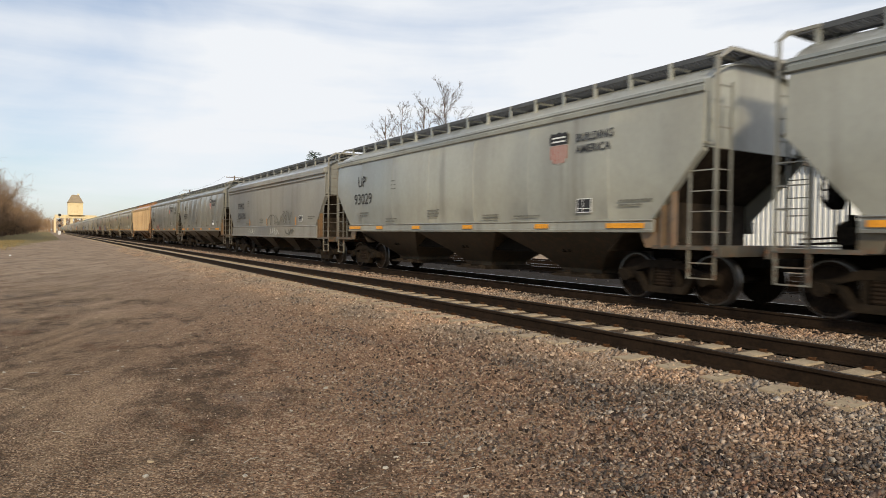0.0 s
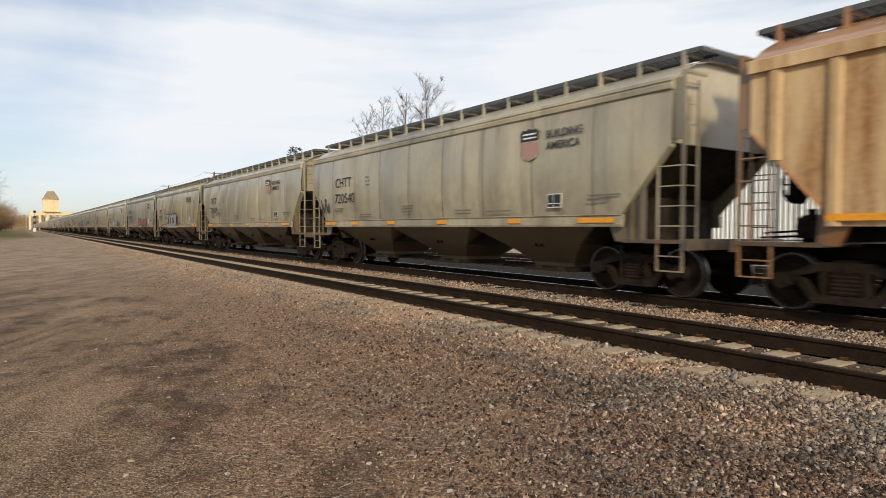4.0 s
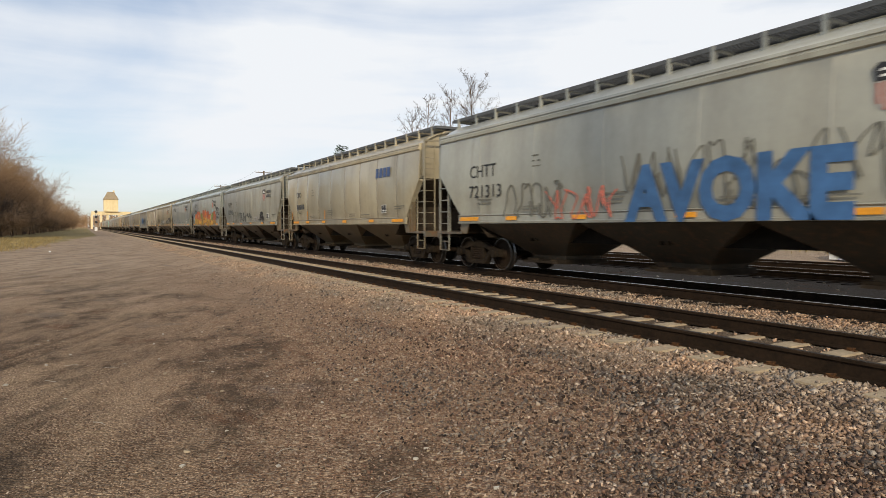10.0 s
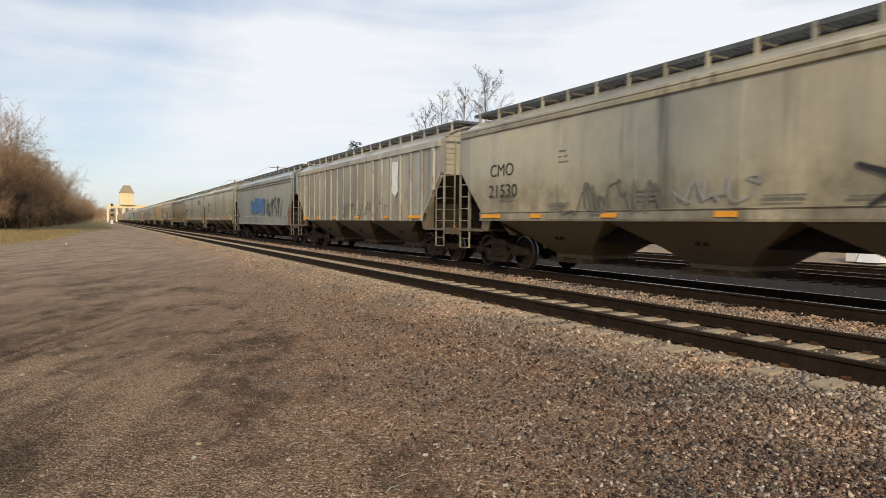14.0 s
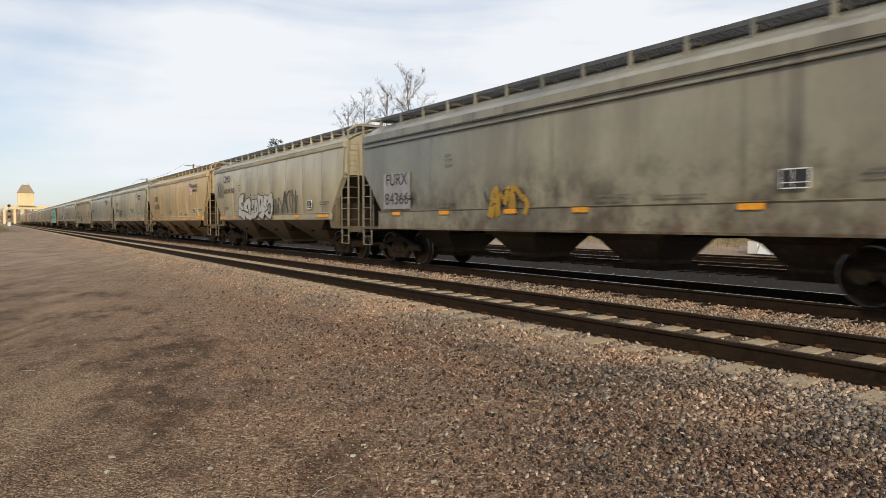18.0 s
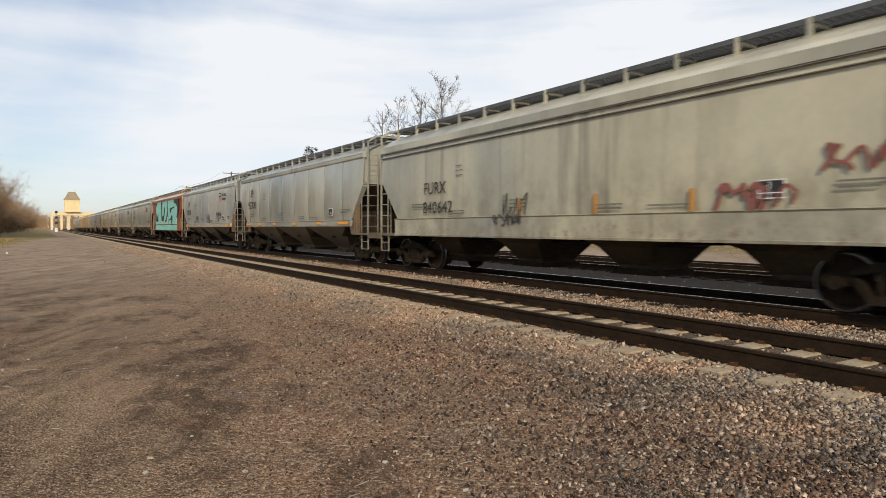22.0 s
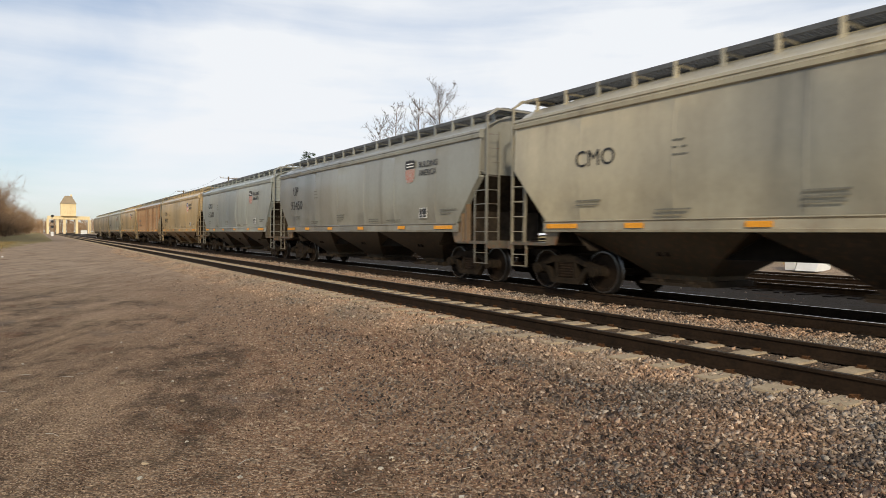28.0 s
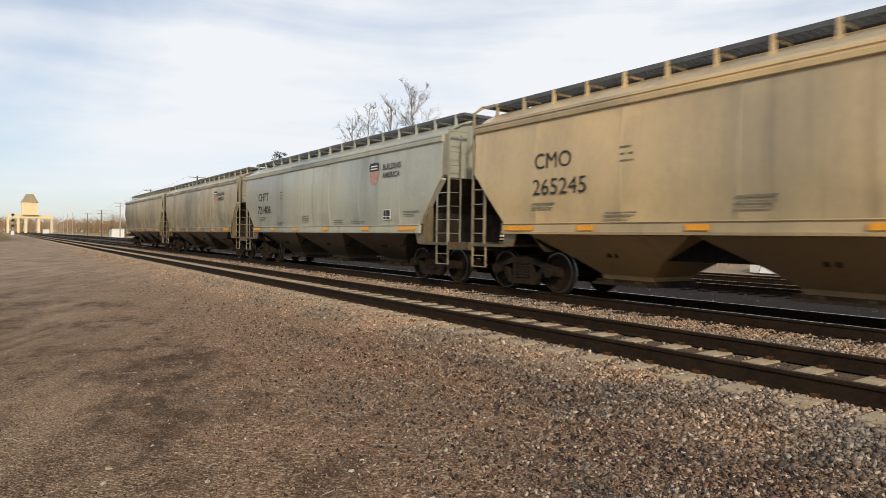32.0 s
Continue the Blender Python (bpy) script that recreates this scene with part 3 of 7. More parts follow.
def off_rails(rng, n):
    p = np.concatenate([along(5.5, 12.8, 0.5, 75.0, 2.4)(rng, n), along(12.8, 24.0, 2.0, 60.0, 2.0)(rng, n // 5)])
    keep = np.ones(len(p), bool)
    for c in (TRACK_A, TRACK_B, TRACK_C, TRACK_D):
        for s in (-0.755, 0.755):
            keep &= np.abs(p[:, 0] - c - s) > 0.12
    onto = np.abs(p[:, 0] - TRACK_A) < 1.34
    phase = np.abs((p[:, 1] + 2.10 + 0.305) % 0.61 - 0.305)
    keep &= ~(onto & (phase < 0.145) & (rng.random(len(p)) < 0.985))
    keep &= ~((np.abs(p[:, 0] - TRACK_A) < 0.7) & (rng.random(len(p)) < 0.80))
    keep &= ~((p[:, 0] > 10.35) & (p[:, 0] < 19.0) & (rng.random(len(p)) < 0.92))
    return p[keep]


def beside_rails(rng, n):
    """The clean stone of the shoulder and of the space between the first two tracks."""
    return np.concatenate([along(4.7, 6.3, 1.2, 60.0, 2.2)(rng, n), along(8.2, 10.3, 0.6, 60.0, 2.0)(rng, int(1.3 * n))])


stones("ballast_stones", 32000, off_rails, (0.016, 0.036), BALLAST, "tan and grey crushed stone ballast round the rails", 3)
stones("clean_ballast", 22000, beside_rails, (0.012, 0.028), BALLAST, "pale tan crushed stone between the tracks", 4)
stones("shoulder_stones", 215000, round_eye(0.6, 5.75, 2.2, 60.0, -4, 88, 3.9), (0.008, 0.023), BALLAST, "brown, grey and tan crushed stone on the track shoulder", 5)
stones("yard_stones", 60000, round_eye(-4.0, 4.4, 2.2, 30.0, -20, 84), (0.006, 0.017), PEBBLE, "brown pebbles strewn over the yard", 6)

# ---------------------------------------------------------------- covered hopper wagons
HALF = 8.05          # half length over the side sheets
SILL0, SILL1, EAVE = 1.34, 1.57, 3.86
WHEEL_R = 0.465


def span_at(z, cut_top=2.80, inset=1.10):
    """Half length of the side sheet at a height: the lower corners are cut away."""
    return HALF if z >= cut_top else HALF - inset * (cut_top - z) / (cut_top - SILL1)


def along_side(v, z):
    """Place along the side: upright lines over the middle, drawn in only near the sloping ends."""
    if abs(v) <= 0.8:
        return v * HALF
    return math.copysign(0.8 * HALF + (abs(v) - 0.8) / 0.2 * (span_at(z) - 0.8 * HALF), v)


def side_mesh(kind):
    """One side sheet, on the near (-x) side, with its curve, seams or ribs."""
    bm = bmesh.new()
    zs = [SILL0 if kind == "ribbed" else SILL1 - 0.02, 1.75, 2.1, 2.45, 2.80, 3.15, 3.45, 3.7, EAVE]
    if kind == "seamed":
        us = sorted({i / 45 for i in range(46)} | {i / 9 + d for i in range(1, 9) for d in (-0.006, 0.006)})
    else:
        us = sorted({i / 12 for i in range(13)} | {c + d for c in (0.135, 0.29, 0.43, 0.575, 0.72, 0.865) for d in (-0.0016, -0.0008, 0.0008, 0.0016)})
    grids = []
    for thick in (0.0, 0.03):
        rows = []
        for z in zs:
            f = (z - SILL1) / (EAVE - SILL1)
            bulge = {"smooth": 0.06, "seamed": 0.055, "deep": 0.02, "ribbed": 0.0}[kind] * math.sin(math.pi * min(1, max(0, f)))
            row = []
            for u in us:
                y = along_side(2 * u - 1, z)
                x = -1.59 - bulge
                if kind == "seamed":
                    x -= 0.048 * abs(math.sin(math.pi * (u * 9))) ** 0.4 * math.sin(math.pi * min(1, max(0, f))) ** 0.5
                if kind == "smooth" and 0 < f < 1 and min(abs(u - c) for c in (0.135, 0.29, 0.43, 0.575, 0.72, 0.865)) < 0.001:
                    x -= 0.007
                row.append(bm.verts.new((x + thick, y, z)))
            rows.append(row)
        grids.append(rows)
        for r0, r1 in zip(rows, rows[1:]):
            for i in range(len(us) - 1):
                bm.faces.new((r0[i], r0[i + 1], r1[i + 1], r1[i]))
    a, b = grids
    rim_a = a[0] + [r[-1] for r in a[1:]] + a[-1][-2::-1] + [r[0] for r in a[-2:0:-1]]
    rim_b = b[0] + [r[-1] for r in b[1:]] + b[-1][-2::-1] + [r[0] for r in b[-2:0:-1]]
    for i in range(len(rim_a)):
        j = (i + 1) % len(rim_a)
        bm.faces.new((rim_a[i], rim_a[j], rim_b[j], rim_b[i]))
    return bm


ROOF_LINE = [(1.60, EAVE - 0.03), (1.60, EAVE + 0.06), (1.52, 4.00), (1.30, 4.17), (0.95, 4.34), (0.5, 4.44), (0, 4.47)]


def roof_mesh():
    bm = bmesh.new()
    outline = [(-x, z) for x, z in ROOF_LINE] + [(x, z) for x, z in ROOF_LINE[-2::-1]]
    inner = [(x * 0.985, z - 0.025) for x, z in outline]
    ring = outline + inner[::-1]
    loft(bm, [[(x, y, z) for x, z in ring] for y in (-HALF, HALF)])
    return bm


def end_mesh(lower):
    """End bulkhead of the +y end, or the slope sheet below it."""
    bm = bmesh.new()
    top = [(-x, z) for x, z in ROOF_LINE[2:]] + [(x, z) for x, z in ROOF_LINE[-2:1:-1]]
    n = len(top)
    low = [(-1.54 + 3.08 * i / (n - 1), 7.96, 2.86) for i in range(n)]
    rows = (low, [(-1.45 + 2.90 * i / (n - 1), 5.75, 0.95) for i in range(n)]) if lower else ([(x, 7.96, z - 0.02) for x, z in top], low)
    loft(bm, [a + [(x, y - 0.03, z) for x, y, z in a[::-1]] for a in (list(r) for r in rows)])
    return bm


def chord_mesh(kind):
    bm = bmesh.new()
    sec = [(-1.60, 3.78), (-1.655, 3.80), (-1.665, 3.88), (-1.63, 3.90), (-1.63, 3.925), (-1.655, 3.94), (-1.64, 4.00), (-1.50, 4.02), (-1.50, 3.80)]
    if kind in ("deep", "ribbed"):
        sec = [(-1.60, 3.74), (-1.67, 3.74), (-1.67, 3.93), (-1.60, 3.96), (-1.5, 3.98), (-1.5, 3.76)]
    loft(bm, [[(x, y, z) for x, z in sec] for y in (-HALF - 0.01, HALF + 0.01)])
    return bm


def sill_mesh(kind):
    bm = bmesh.new()
    low = SILL0 - (0.30 if kind == "deep" else 0.0)
    sec = [(-1.57, low), (-1.635, low), (-1.645, low + 0.05), (-1.625, low + 0.06), (-1.625, SILL1 - 0.03), (-1.655, SILL1), (-1.60, SILL1 + 0.02), (-1.55, SILL1)]
    e = HALF - (0.95 if kind == "deep" else 1.05)
    loft(bm, [[(x, y, z) for x, z in sec] for y in (-e, e)])
    return bm


def bay_mesh(half_top, half_bottom, across=1.0, waist=None):
    """One discharge bay; with a waist its sides hang straight before they close to the outlet."""
    bm = bmesh.new()
    levels = [(across, half_bottom, 0.36), (across + 0.02, half_bottom + 0.02, 0.50)]
    if waist:
        levels.append((0.94, half_top - 0.92, waist))
    levels += [(1.52, half_top, 1.32), (1.52, half_top, 1.60)]
    loft(bm, [[(sx * a, sy * b, z) for sx, sy in ((-1, -1), (1, -1), (1, 1), (-1, 1))] for a, b, z in levels])
    return bm


def gate_mesh(half_bottom, across=1.12):
    bm = bmesh.new()
    slab(bm, [(-half_bottom - 0.14, 0.30), (half_bottom + 0.14, 0.30), (half_bottom + 0.10, 0.41), (-half_bottom - 0.10, 0.41)], 0, -across, across)
    return bm


def board_mesh():
    bm = bmesh.new()
    for x in (-1.06, -0.50):
        box(bm, x - 0.015, x + 0.015, -8.2, 8.2, 4.50, 4.59)
    for i in range(6):
        x = -0.98 + 0.08 * i
        box(bm, x - 0.008, x + 0.008, -8.2, 8.2, 4.555, 4.585)
    for i in range(110):
        y = -8.15 + 0.15 * i
        box(bm, -1.06, -0.5, y - 0.012, y + 0.012, 4.56, 4.58)
    return bm


def walkway_mesh():
    bm = bmesh.new()
    for y in (7.75, 8.25):
        box(bm, -1.06, 1.06, y - 0.015, y + 0.015, 4.51, 4.59)
    for i in range(27):
        x = -1.04 + 0.08 * i
        box(bm, x - 0.01, x + 0.01, 7.75, 8.25, 4.56, 4.585)
    return bm


def support_mesh():
    bm = bmesh.new()
    box(bm, -1.09, -1.04, -0.04, 0.04, 4.22, 4.59)
    box(bm, -1.09, -0.55, -0.04, -0.03, 4.47, 4.52)
    box(bm, -1.13, -0.98, -0.05, 0.05, 4.22, 4.29)
    return bm


def post_mesh():
    bm = bmesh.new()
    box(bm, -1.555, -1.505, 8.22, 8.27, 1.05, 4.10)
    box(bm, -1.55, -1.50, 8.02, 8.22, 2.90, 3.98)
    box(bm, -1.55, -0.9, 8.22, 8.27, 4.05, 4.10)
    return bm


def frame_mesh(arch):
    """Corner posts of the +y end, joined over the roof on the arched ones."""
    bm = bmesh.new()
    top = 4.36 if arch else 3.55
    for s in (-1, 1):
        box(bm, s * 1.53 - 0.024, s * 1.53 + 0.024, 8.22, 8.27, 1.05, top)
        tube(bm, (s * 1.50, 8.2, 2.85), (s * 1.50, 7.9, 2.95), 0.03)
    if arch:
        for s in (-1, 1):
            slab(bm, [(s * 1.49, 4.33), (s * 1.55, 4.33), (s * 1.26, 4.56), (s * 1.2, 4.51)], 1, 8.24, 8.30)
            box(bm, s * 1.2 - 0.03, s * 1.2 + 0.03, 7.8, 8.28, 4.50, 4.55)
        box(bm, -1.25, 1.25, 8.24, 8.30, 4.51, 4.56)
    return bm


def ladder_mesh(arch):
    """Side ladder beside the corner post of the +y end, near side."""
    bm = bmesh.new()
    outline = [(7.72, 1.08), (7.76, 1.08)]
    for i in range(4):
        z = 1.34 + 0.36 * i
        outline += [(7.76, z), (8.26, z), (8.26, z + 0.022), (7.76, z + 0.022)]
    outline += [(7.76, 2.45), (7.72, 2.45)]
    slab(bm, outline, 0, -1.555, -1.527)
    return bm


def end_ladder_mesh(top):
    bm = bmesh.new()
    box(bm, -1.17, -1.14, 8.25, 8.285, 1.1, top)
    return bm


def rung_mesh(s):
    bm = bmesh.new()
    tube(bm, (-1.5, s * 8.27, 0), (-1.15, s * 8.27, 0), 0.010, n=5)
    return bm


def panel_seam_mesh(u):
    """Grimy weld line between two bulged panels, following the curve of the side."""
    bm = bmesh.new()
    rings = []
    for z in (1.60, 1.95, 2.3, 2.65, 3.0, 3.35, 3.65, 3.83):
        f = (z - SILL1) / (EAVE - SILL1)
        x, y = -1.592 - 0.055 * math.sin(math.pi * min(1, max(0, f))), along_side(2 * u - 1, z)
        rings.append([(x - 0.010, y - 0.018, z), (x - 0.010, y + 0.018, z), (x + 0.02, y + 0.03, z), (x + 0.02, y - 0.03, z)])
    loft(bm, rings)
    return bm


def stirrup_mesh():
    bm = bmesh.new()
    for y in (7.72, 8.24):
        box(bm, -1.54, -1.505, y - 0.018, y + 0.018, 0.52, 1.06)
    for z in (0.52, 0.79):
        box(bm, -1.54, -1.505, 7.71, 8.25, z, z + 0.024)
    return bm


def platform_mesh():
    bm = bmesh.new()
    box(bm, -1.55, 1.55, 6.95, 8.36, 1.03, 1.10)
    box(bm, -1.56, 1.56, 8.28, 8.38, 0.92, 1.12)
    return bm


def web_mesh(full):
    """Bolster web that carries one corner of the end slope sheet; the brake end has a small gusset only."""
    bm = bmesh.new()
    if full:
        slab(bm, [(6.60, 1.36), (6.74, 1.05), (7.42, 1.05), (7.42, 2.12), (6.95, 1.64)], 0, -1.50, -1.46)
        for y, z in ((7.17, 1.88), (7.39, 2.14)):
            box(bm, -1.58, -1.44, y - 0.025, y + 0.025, 1.06, z)
    else:
        slab(bm, [(6.60, 1.36), (6.74, 1.05), (7.06, 1.05), (7.02, 1.66), (6.95, 1.64)], 0, -1.52, -1.48)
    return bm


def slope_edge_mesh():
    """Rolled edge along the cut-away corner of the side."""
    bm = bmesh.new()
    slab(bm, [(6.98, 1.60), (8.02, 2.77), (8.02, 2.83), (6.93, 1.62)], 0, -1.60, -1.46)
    return bm


def sideframe_mesh():
    bm = bmesh.new()
    x0, x1 = -1.10, -0.94
    slab(bm, [(-1.12, 0.40), (-1.12, 0.58), (-0.72, 0.66), (-0.36, 0.80), (0.36, 0.80), (0.72, 0.66), (1.12, 0.58), (1.12, 0.40), (0.74, 0.42), (0.70, 0.56), (0.34, 0.66), (-0.34, 0.66), (-0.70, 0.56), (-0.74, 0.42)], 0, x0, x1)
    slab(bm, [(-0.76, 0.56), (-0.62, 0.56), (-0.38, 0.30), (0.38, 0.30), (0.62, 0.56), (0.76, 0.56), (0.44, 0.17), (-0.44, 0.17)], 0, x0, x1)
    for y in (-0.33, 0.25):
        box(bm, x0 + 0.01, x1, y, y + 0.09, 0.28, 0.68)
    for y in (-0.9, 0.9):
        tube(bm, (-1.16, y, WHEEL_R), (-0.92, y, WHEEL_R), 0.11, n=12)
    return bm


def spring_mesh():
    """Nest of coil springs seen as one ridged block."""
    bm = bmesh.new()
    loft(bm, [[(-1.03 + sx * d, sy * (0.14 + d), 0.31 + 0.03 * k) for sx, sy in ((-1, -1), (1, -1), (1, 1), (-1, 1))] for k, d in ((k, 0.065 if k % 2 else 0.05) for k in range(13))])
    return bm


def bolster_mesh():
    bm = bmesh.new()
    box(bm, -1.05, 1.05, -0.17, 0.17, 0.62, 0.84)
    box(bm, -0.35, 0.35, -0.3, 0.3, 0.80, 1.02)
    for y in (-0.42, 0.42):
        box(bm, -0.9, 0.9, y - 0.05, y + 0.05, 0.38, 0.5)
    return bm


def wheelset_mesh():
    """Two wheels on an axle, centred on the axle."""
    bm = bmesh.new()
    for s in (-1, 1):
        prof = [(s * 0.66, 0.05), (s * 0.69, WHEEL_R + 0.028), (s * 0.70, WHEEL_R + 0.028), (s * 0.715, WHEEL_R), (s * 0.82, WHEEL_R - 0.004), (s * 0.825, WHEEL_R - 0.03), (s * 0.815, WHEEL_R - 0.075), (s * 0.77, WHEEL_R - 0.10), (s * 0.775, 0.16), (s * 0.84, 0.13), (s * 0.84, 0.08)]
        lathe(bm, prof, n=22)
    tube(bm, (-0.95, 0, 0), (0.95, 0, 0), 0.08, n=10)
    for s in (-1, 1):
        for i in range(3):
            a = 2.094 * i
            box(bm, s * 0.93 - 0.02, s * 0.93 + 0.02, 0.05 * math.cos(a) - 0.015, 0.05 * math.cos(a) + 0.015, 0.05 * math.sin(a) - 0.015, 0.05 * math.sin(a) + 0.015)
    me = finish(bm, "wheelset", [WHEEL, TREAD], 35)
    for f in me.polygons:
        r = math.hypot(f.center.y, f.center.z)
        if r > WHEEL_R - 0.04 and r < WHEEL_R + 0.02:
            f.material_index = 1
    return me


def coupler_mesh():
    bm = bmesh.new()
    box(bm, -0.09, 0.09, 8.3, 8.62, 0.74, 0.94)
    slab(bm, [(-0.18, 8.58), (0.16, 8.58), (0.2, 8.78), (0.06, 8.86), (-0.05, 8.72), (-0.18, 8.84)], 2, 0.66, 1.0)
    return bm


def brake_wheel_mesh():
    """Hand brake: a dished wheel with grip notches before its gear case."""
    bm = bmesh.new()
    c = Vector((-0.22, 8.10, 2.06))
    pts = [c + Vector((0.27 * math.cos(a), 0, 0.27 * math.sin(a))) for a in (2 * math.pi * i / 16 for i in range(16))]
    for i in range(16):
        tube(bm, pts[i], pts[(i + 1) % 16], 0.036 if i % 2 else 0.022, n=5)
    for i in range(6):
        a = 2 * math.pi * i / 6
        tube(bm, c + Vector((0, -0.06, 0)), c + Vector((0.27 * math.cos(a), 0, 0.27 * math.sin(a))), 0.016, n=4)
    slab(bm, [(-0.40, 1.86), (-0.30, 1.74), (-0.14, 1.74), (-0.04, 1.86), (-0.04, 2.24), (-0.14, 2.34), (-0.30, 2.34), (-0.40, 2.24)], 1, 7.90, 8.05)
    tube(bm, (-0.22, 7.98, 1.10), (-0.22, 7.98, 1.76), 0.018, n=5)
    return bm


def reservoir_mesh():
    """Air reservoir lying across the end platform."""
    bm = bmesh.new()
    lathe(bm, [(-0.58, 0.02), (-0.56, 0.14), (-0.50, 0.205), (-0.04, 0.21), (-0.03, 0.225), (0.03, 0.225), (0.04, 0.21), (0.50, 0.205), (0.56, 0.14), (0.58, 0.02)], n=16)
    for x in (-0.35, 0.35):
        box(bm, x - 0.03, x + 0.03, -0.16, 0.16, -0.24, -0.12)
    return bm


def valve_mesh():
    """Brake valve on its bracket with its pipes."""
    bm = bmesh.new()
    box(bm, -1.02, -0.74, 7.28, 7.56, 1.16, 1.44)
    box(bm, -0.96, -0.80, 7.22, 7.62, 1.22, 1.38)
    tube(bm, (-0.90, 7.42, 1.40), (-0.90, 7.42, 1.62), 0.07, n=8)
    for x, z in ((-0.98, 1.20), (-0.86, 1.28), (-0.74, 1.20)):
        tube(bm, (x, 7.5, z), (x + 0.1, 8.25, z - 0.04), 0.018, n=5)
    return bm


def rib_mesh():
    bm = bmesh.new()
    sec = [(-1.60, -0.10), (-1.655, -0.06), (-1.655, 0.06), (-1.60, 0.10)]
    loft(bm, [[(x, y, z) for x, y in sec] for z in (0.0, 1.0)])
    return bm


def seam_mesh():
    bm = bmesh.new()
    box(bm, -1.664, -1.60, -8.04, 8.04, -0.008, 0.008)
    return bm


FLIP = Matrix.Rotation(math.pi, 4, "Z")


def turned(me, flip, mirror=False):
    """A copy of a mesh turned to the other end or side."""
    c = me.copy()
    c.transform(FLIP if not mirror else Matrix.Scale(-1, 4, (1, 0, 0)) if flip == "side" else Matrix.Scale(-1, 4, (0, 1, 0)))
    if mirror:
        c.flip_normals()
    return c


M = {}
for k in ("smooth", "seamed", "deep", "ribbed"):
    M["side_" + k] = finish(side_mesh(k), "side_sheet", PAINT, 25)
    M["chord_" + k] = finish(chord_mesh(k), "top_chord", PAINT, 30)
    M["sill_" + k] = finish(sill_mesh(k), "side_sill", PAINT, 30)
M["seam"] = finish(seam_mesh(), "side_seam", PAINT)
M["roof"] = finish(roof_mesh(), "roof", PAINT, 30)
M["end"] = finish(end_mesh(False), "end_sheet", PAINT, 30)
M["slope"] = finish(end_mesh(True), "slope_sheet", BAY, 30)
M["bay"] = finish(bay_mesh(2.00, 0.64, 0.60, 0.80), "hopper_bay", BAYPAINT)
bm_ = bmesh.new()
box(bm_, -1.13, -1.05, -0.14, 0.14, 0.98, 1.03)
box(bm_, -1.12, -1.02, -0.12, -0.06, 0.88, 0.98)
box(bm_, -1.12, -1.02, 0.06, 0.12, 0.88, 0.98)
M["bracket"] = finish(bm_, "vibrator_bracket", TRUCK)
bm_ = bmesh.new()
tube(bm_, (-0.92, -0.42, 0.36), (-0.70, -0.42, 0.36), 0.05, n=8)
tube(bm_, (-0.92, 0.30, 0.36), (-0.70, 0.30, 0.36), 0.05, n=8)
box(bm_, -0.94, -0.86, -0.66, 0.66, 0.31, 0.36)
M["opener"] = finish(bm_, "gate_opener", BAY)
M["gate"] = finish(gate_mesh(0.64, 0.72), "outlet_gate", TRUCK, bevel=0.01)
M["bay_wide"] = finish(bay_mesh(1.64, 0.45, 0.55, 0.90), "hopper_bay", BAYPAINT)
M["gate_wide"] = finish(gate_mesh(0.45, 0.66), "outlet_gate", TRUCK, bevel=0.01)
# filler that closes the gap between bays, coloured as dark as the shade there
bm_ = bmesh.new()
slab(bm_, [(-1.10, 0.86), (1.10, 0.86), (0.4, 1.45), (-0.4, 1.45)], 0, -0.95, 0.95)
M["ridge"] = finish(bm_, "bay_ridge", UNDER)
M["board"] = finish(board_mesh(), "running_board", GRATE)
M["walkway"] = finish(walkway_mesh(), "end_walkway", GRATE)
M["support"] = finish(support_mesh(), "board_support", PAINT)
M["frame_arch"] = finish(frame_mesh(True), "end_frame", PAINT, bevel=0.012)
M["post"] = finish(post_mesh(), "corner_post", PAINT, bevel=0.01)
M["ladder"] = finish(ladder_mesh(False), "side_ladder", PAINT)
M["end_ladder"] = finish(end_ladder_mesh(3.95), "end_ladder", PAINT)
M["stirrup"] = finish(stirrup_mesh(), "step_stirrup", PAINT)
M["platform"] = finish(platform_mesh(), "end_platform", PAINT)
M["web"] = finish(web_mesh(True), "bolster_web", PAINT)
M["gusset"] = finish(web_mesh(False), "bolster_web", PAINT)
M["slope_edge"] = finish(slope_edge_mesh(), "slope_edge", PAINT)
M["sideframe"] = finish(sideframe_mesh(), "side_frame", TRUCK, bevel=0.012)
M["spring"] = finish(spring_mesh(), "spring_nest", WHEEL)
M["bolster"] = finish(bolster_mesh(), "truck", TRUCK)
M["wheelset"] = wheelset_mesh()
M["coupler"] = finish(coupler_mesh(), "coupler", TRUCK, bevel=0.02)
M["rung"], M["rung_front"] = finish(rung_mesh(1), "rung", PAINT), finish(rung_mesh(-1), "rung", PAINT)
for i in range(1, 9):
    M["panel_seam", i] = finish(panel_seam_mesh(i / 9), "panel_seam", PAINT)
M["brake"] = finish(brake_wheel_mesh(), "brake_wheel", UNDER)
M["reservoir"] = finish(reservoir_mesh(), "air_reservoir", TRUCK, 40)
M["valve"] = finish(valve_mesh(), "brake_valve", TRUCK)
M["rib"] = finish(rib_mesh(), "side_post", PAINT)
for k in ("side_smooth", "side_seamed", "side_deep", "side_ribbed", "chord_smooth", "chord_seamed", "chord_deep", "chord_ribbed", "sill_smooth", "sill_seamed", "sill_deep", "sill_ribbed", "board", "support", "sideframe", "spring"):
    M[k + "_far"] = turned(M[k], "side")
for k in ("end", "slope", "walkway", "frame_arch", "platform", "coupler"):
    M[k + "_front"] = turned(M[k], "end")
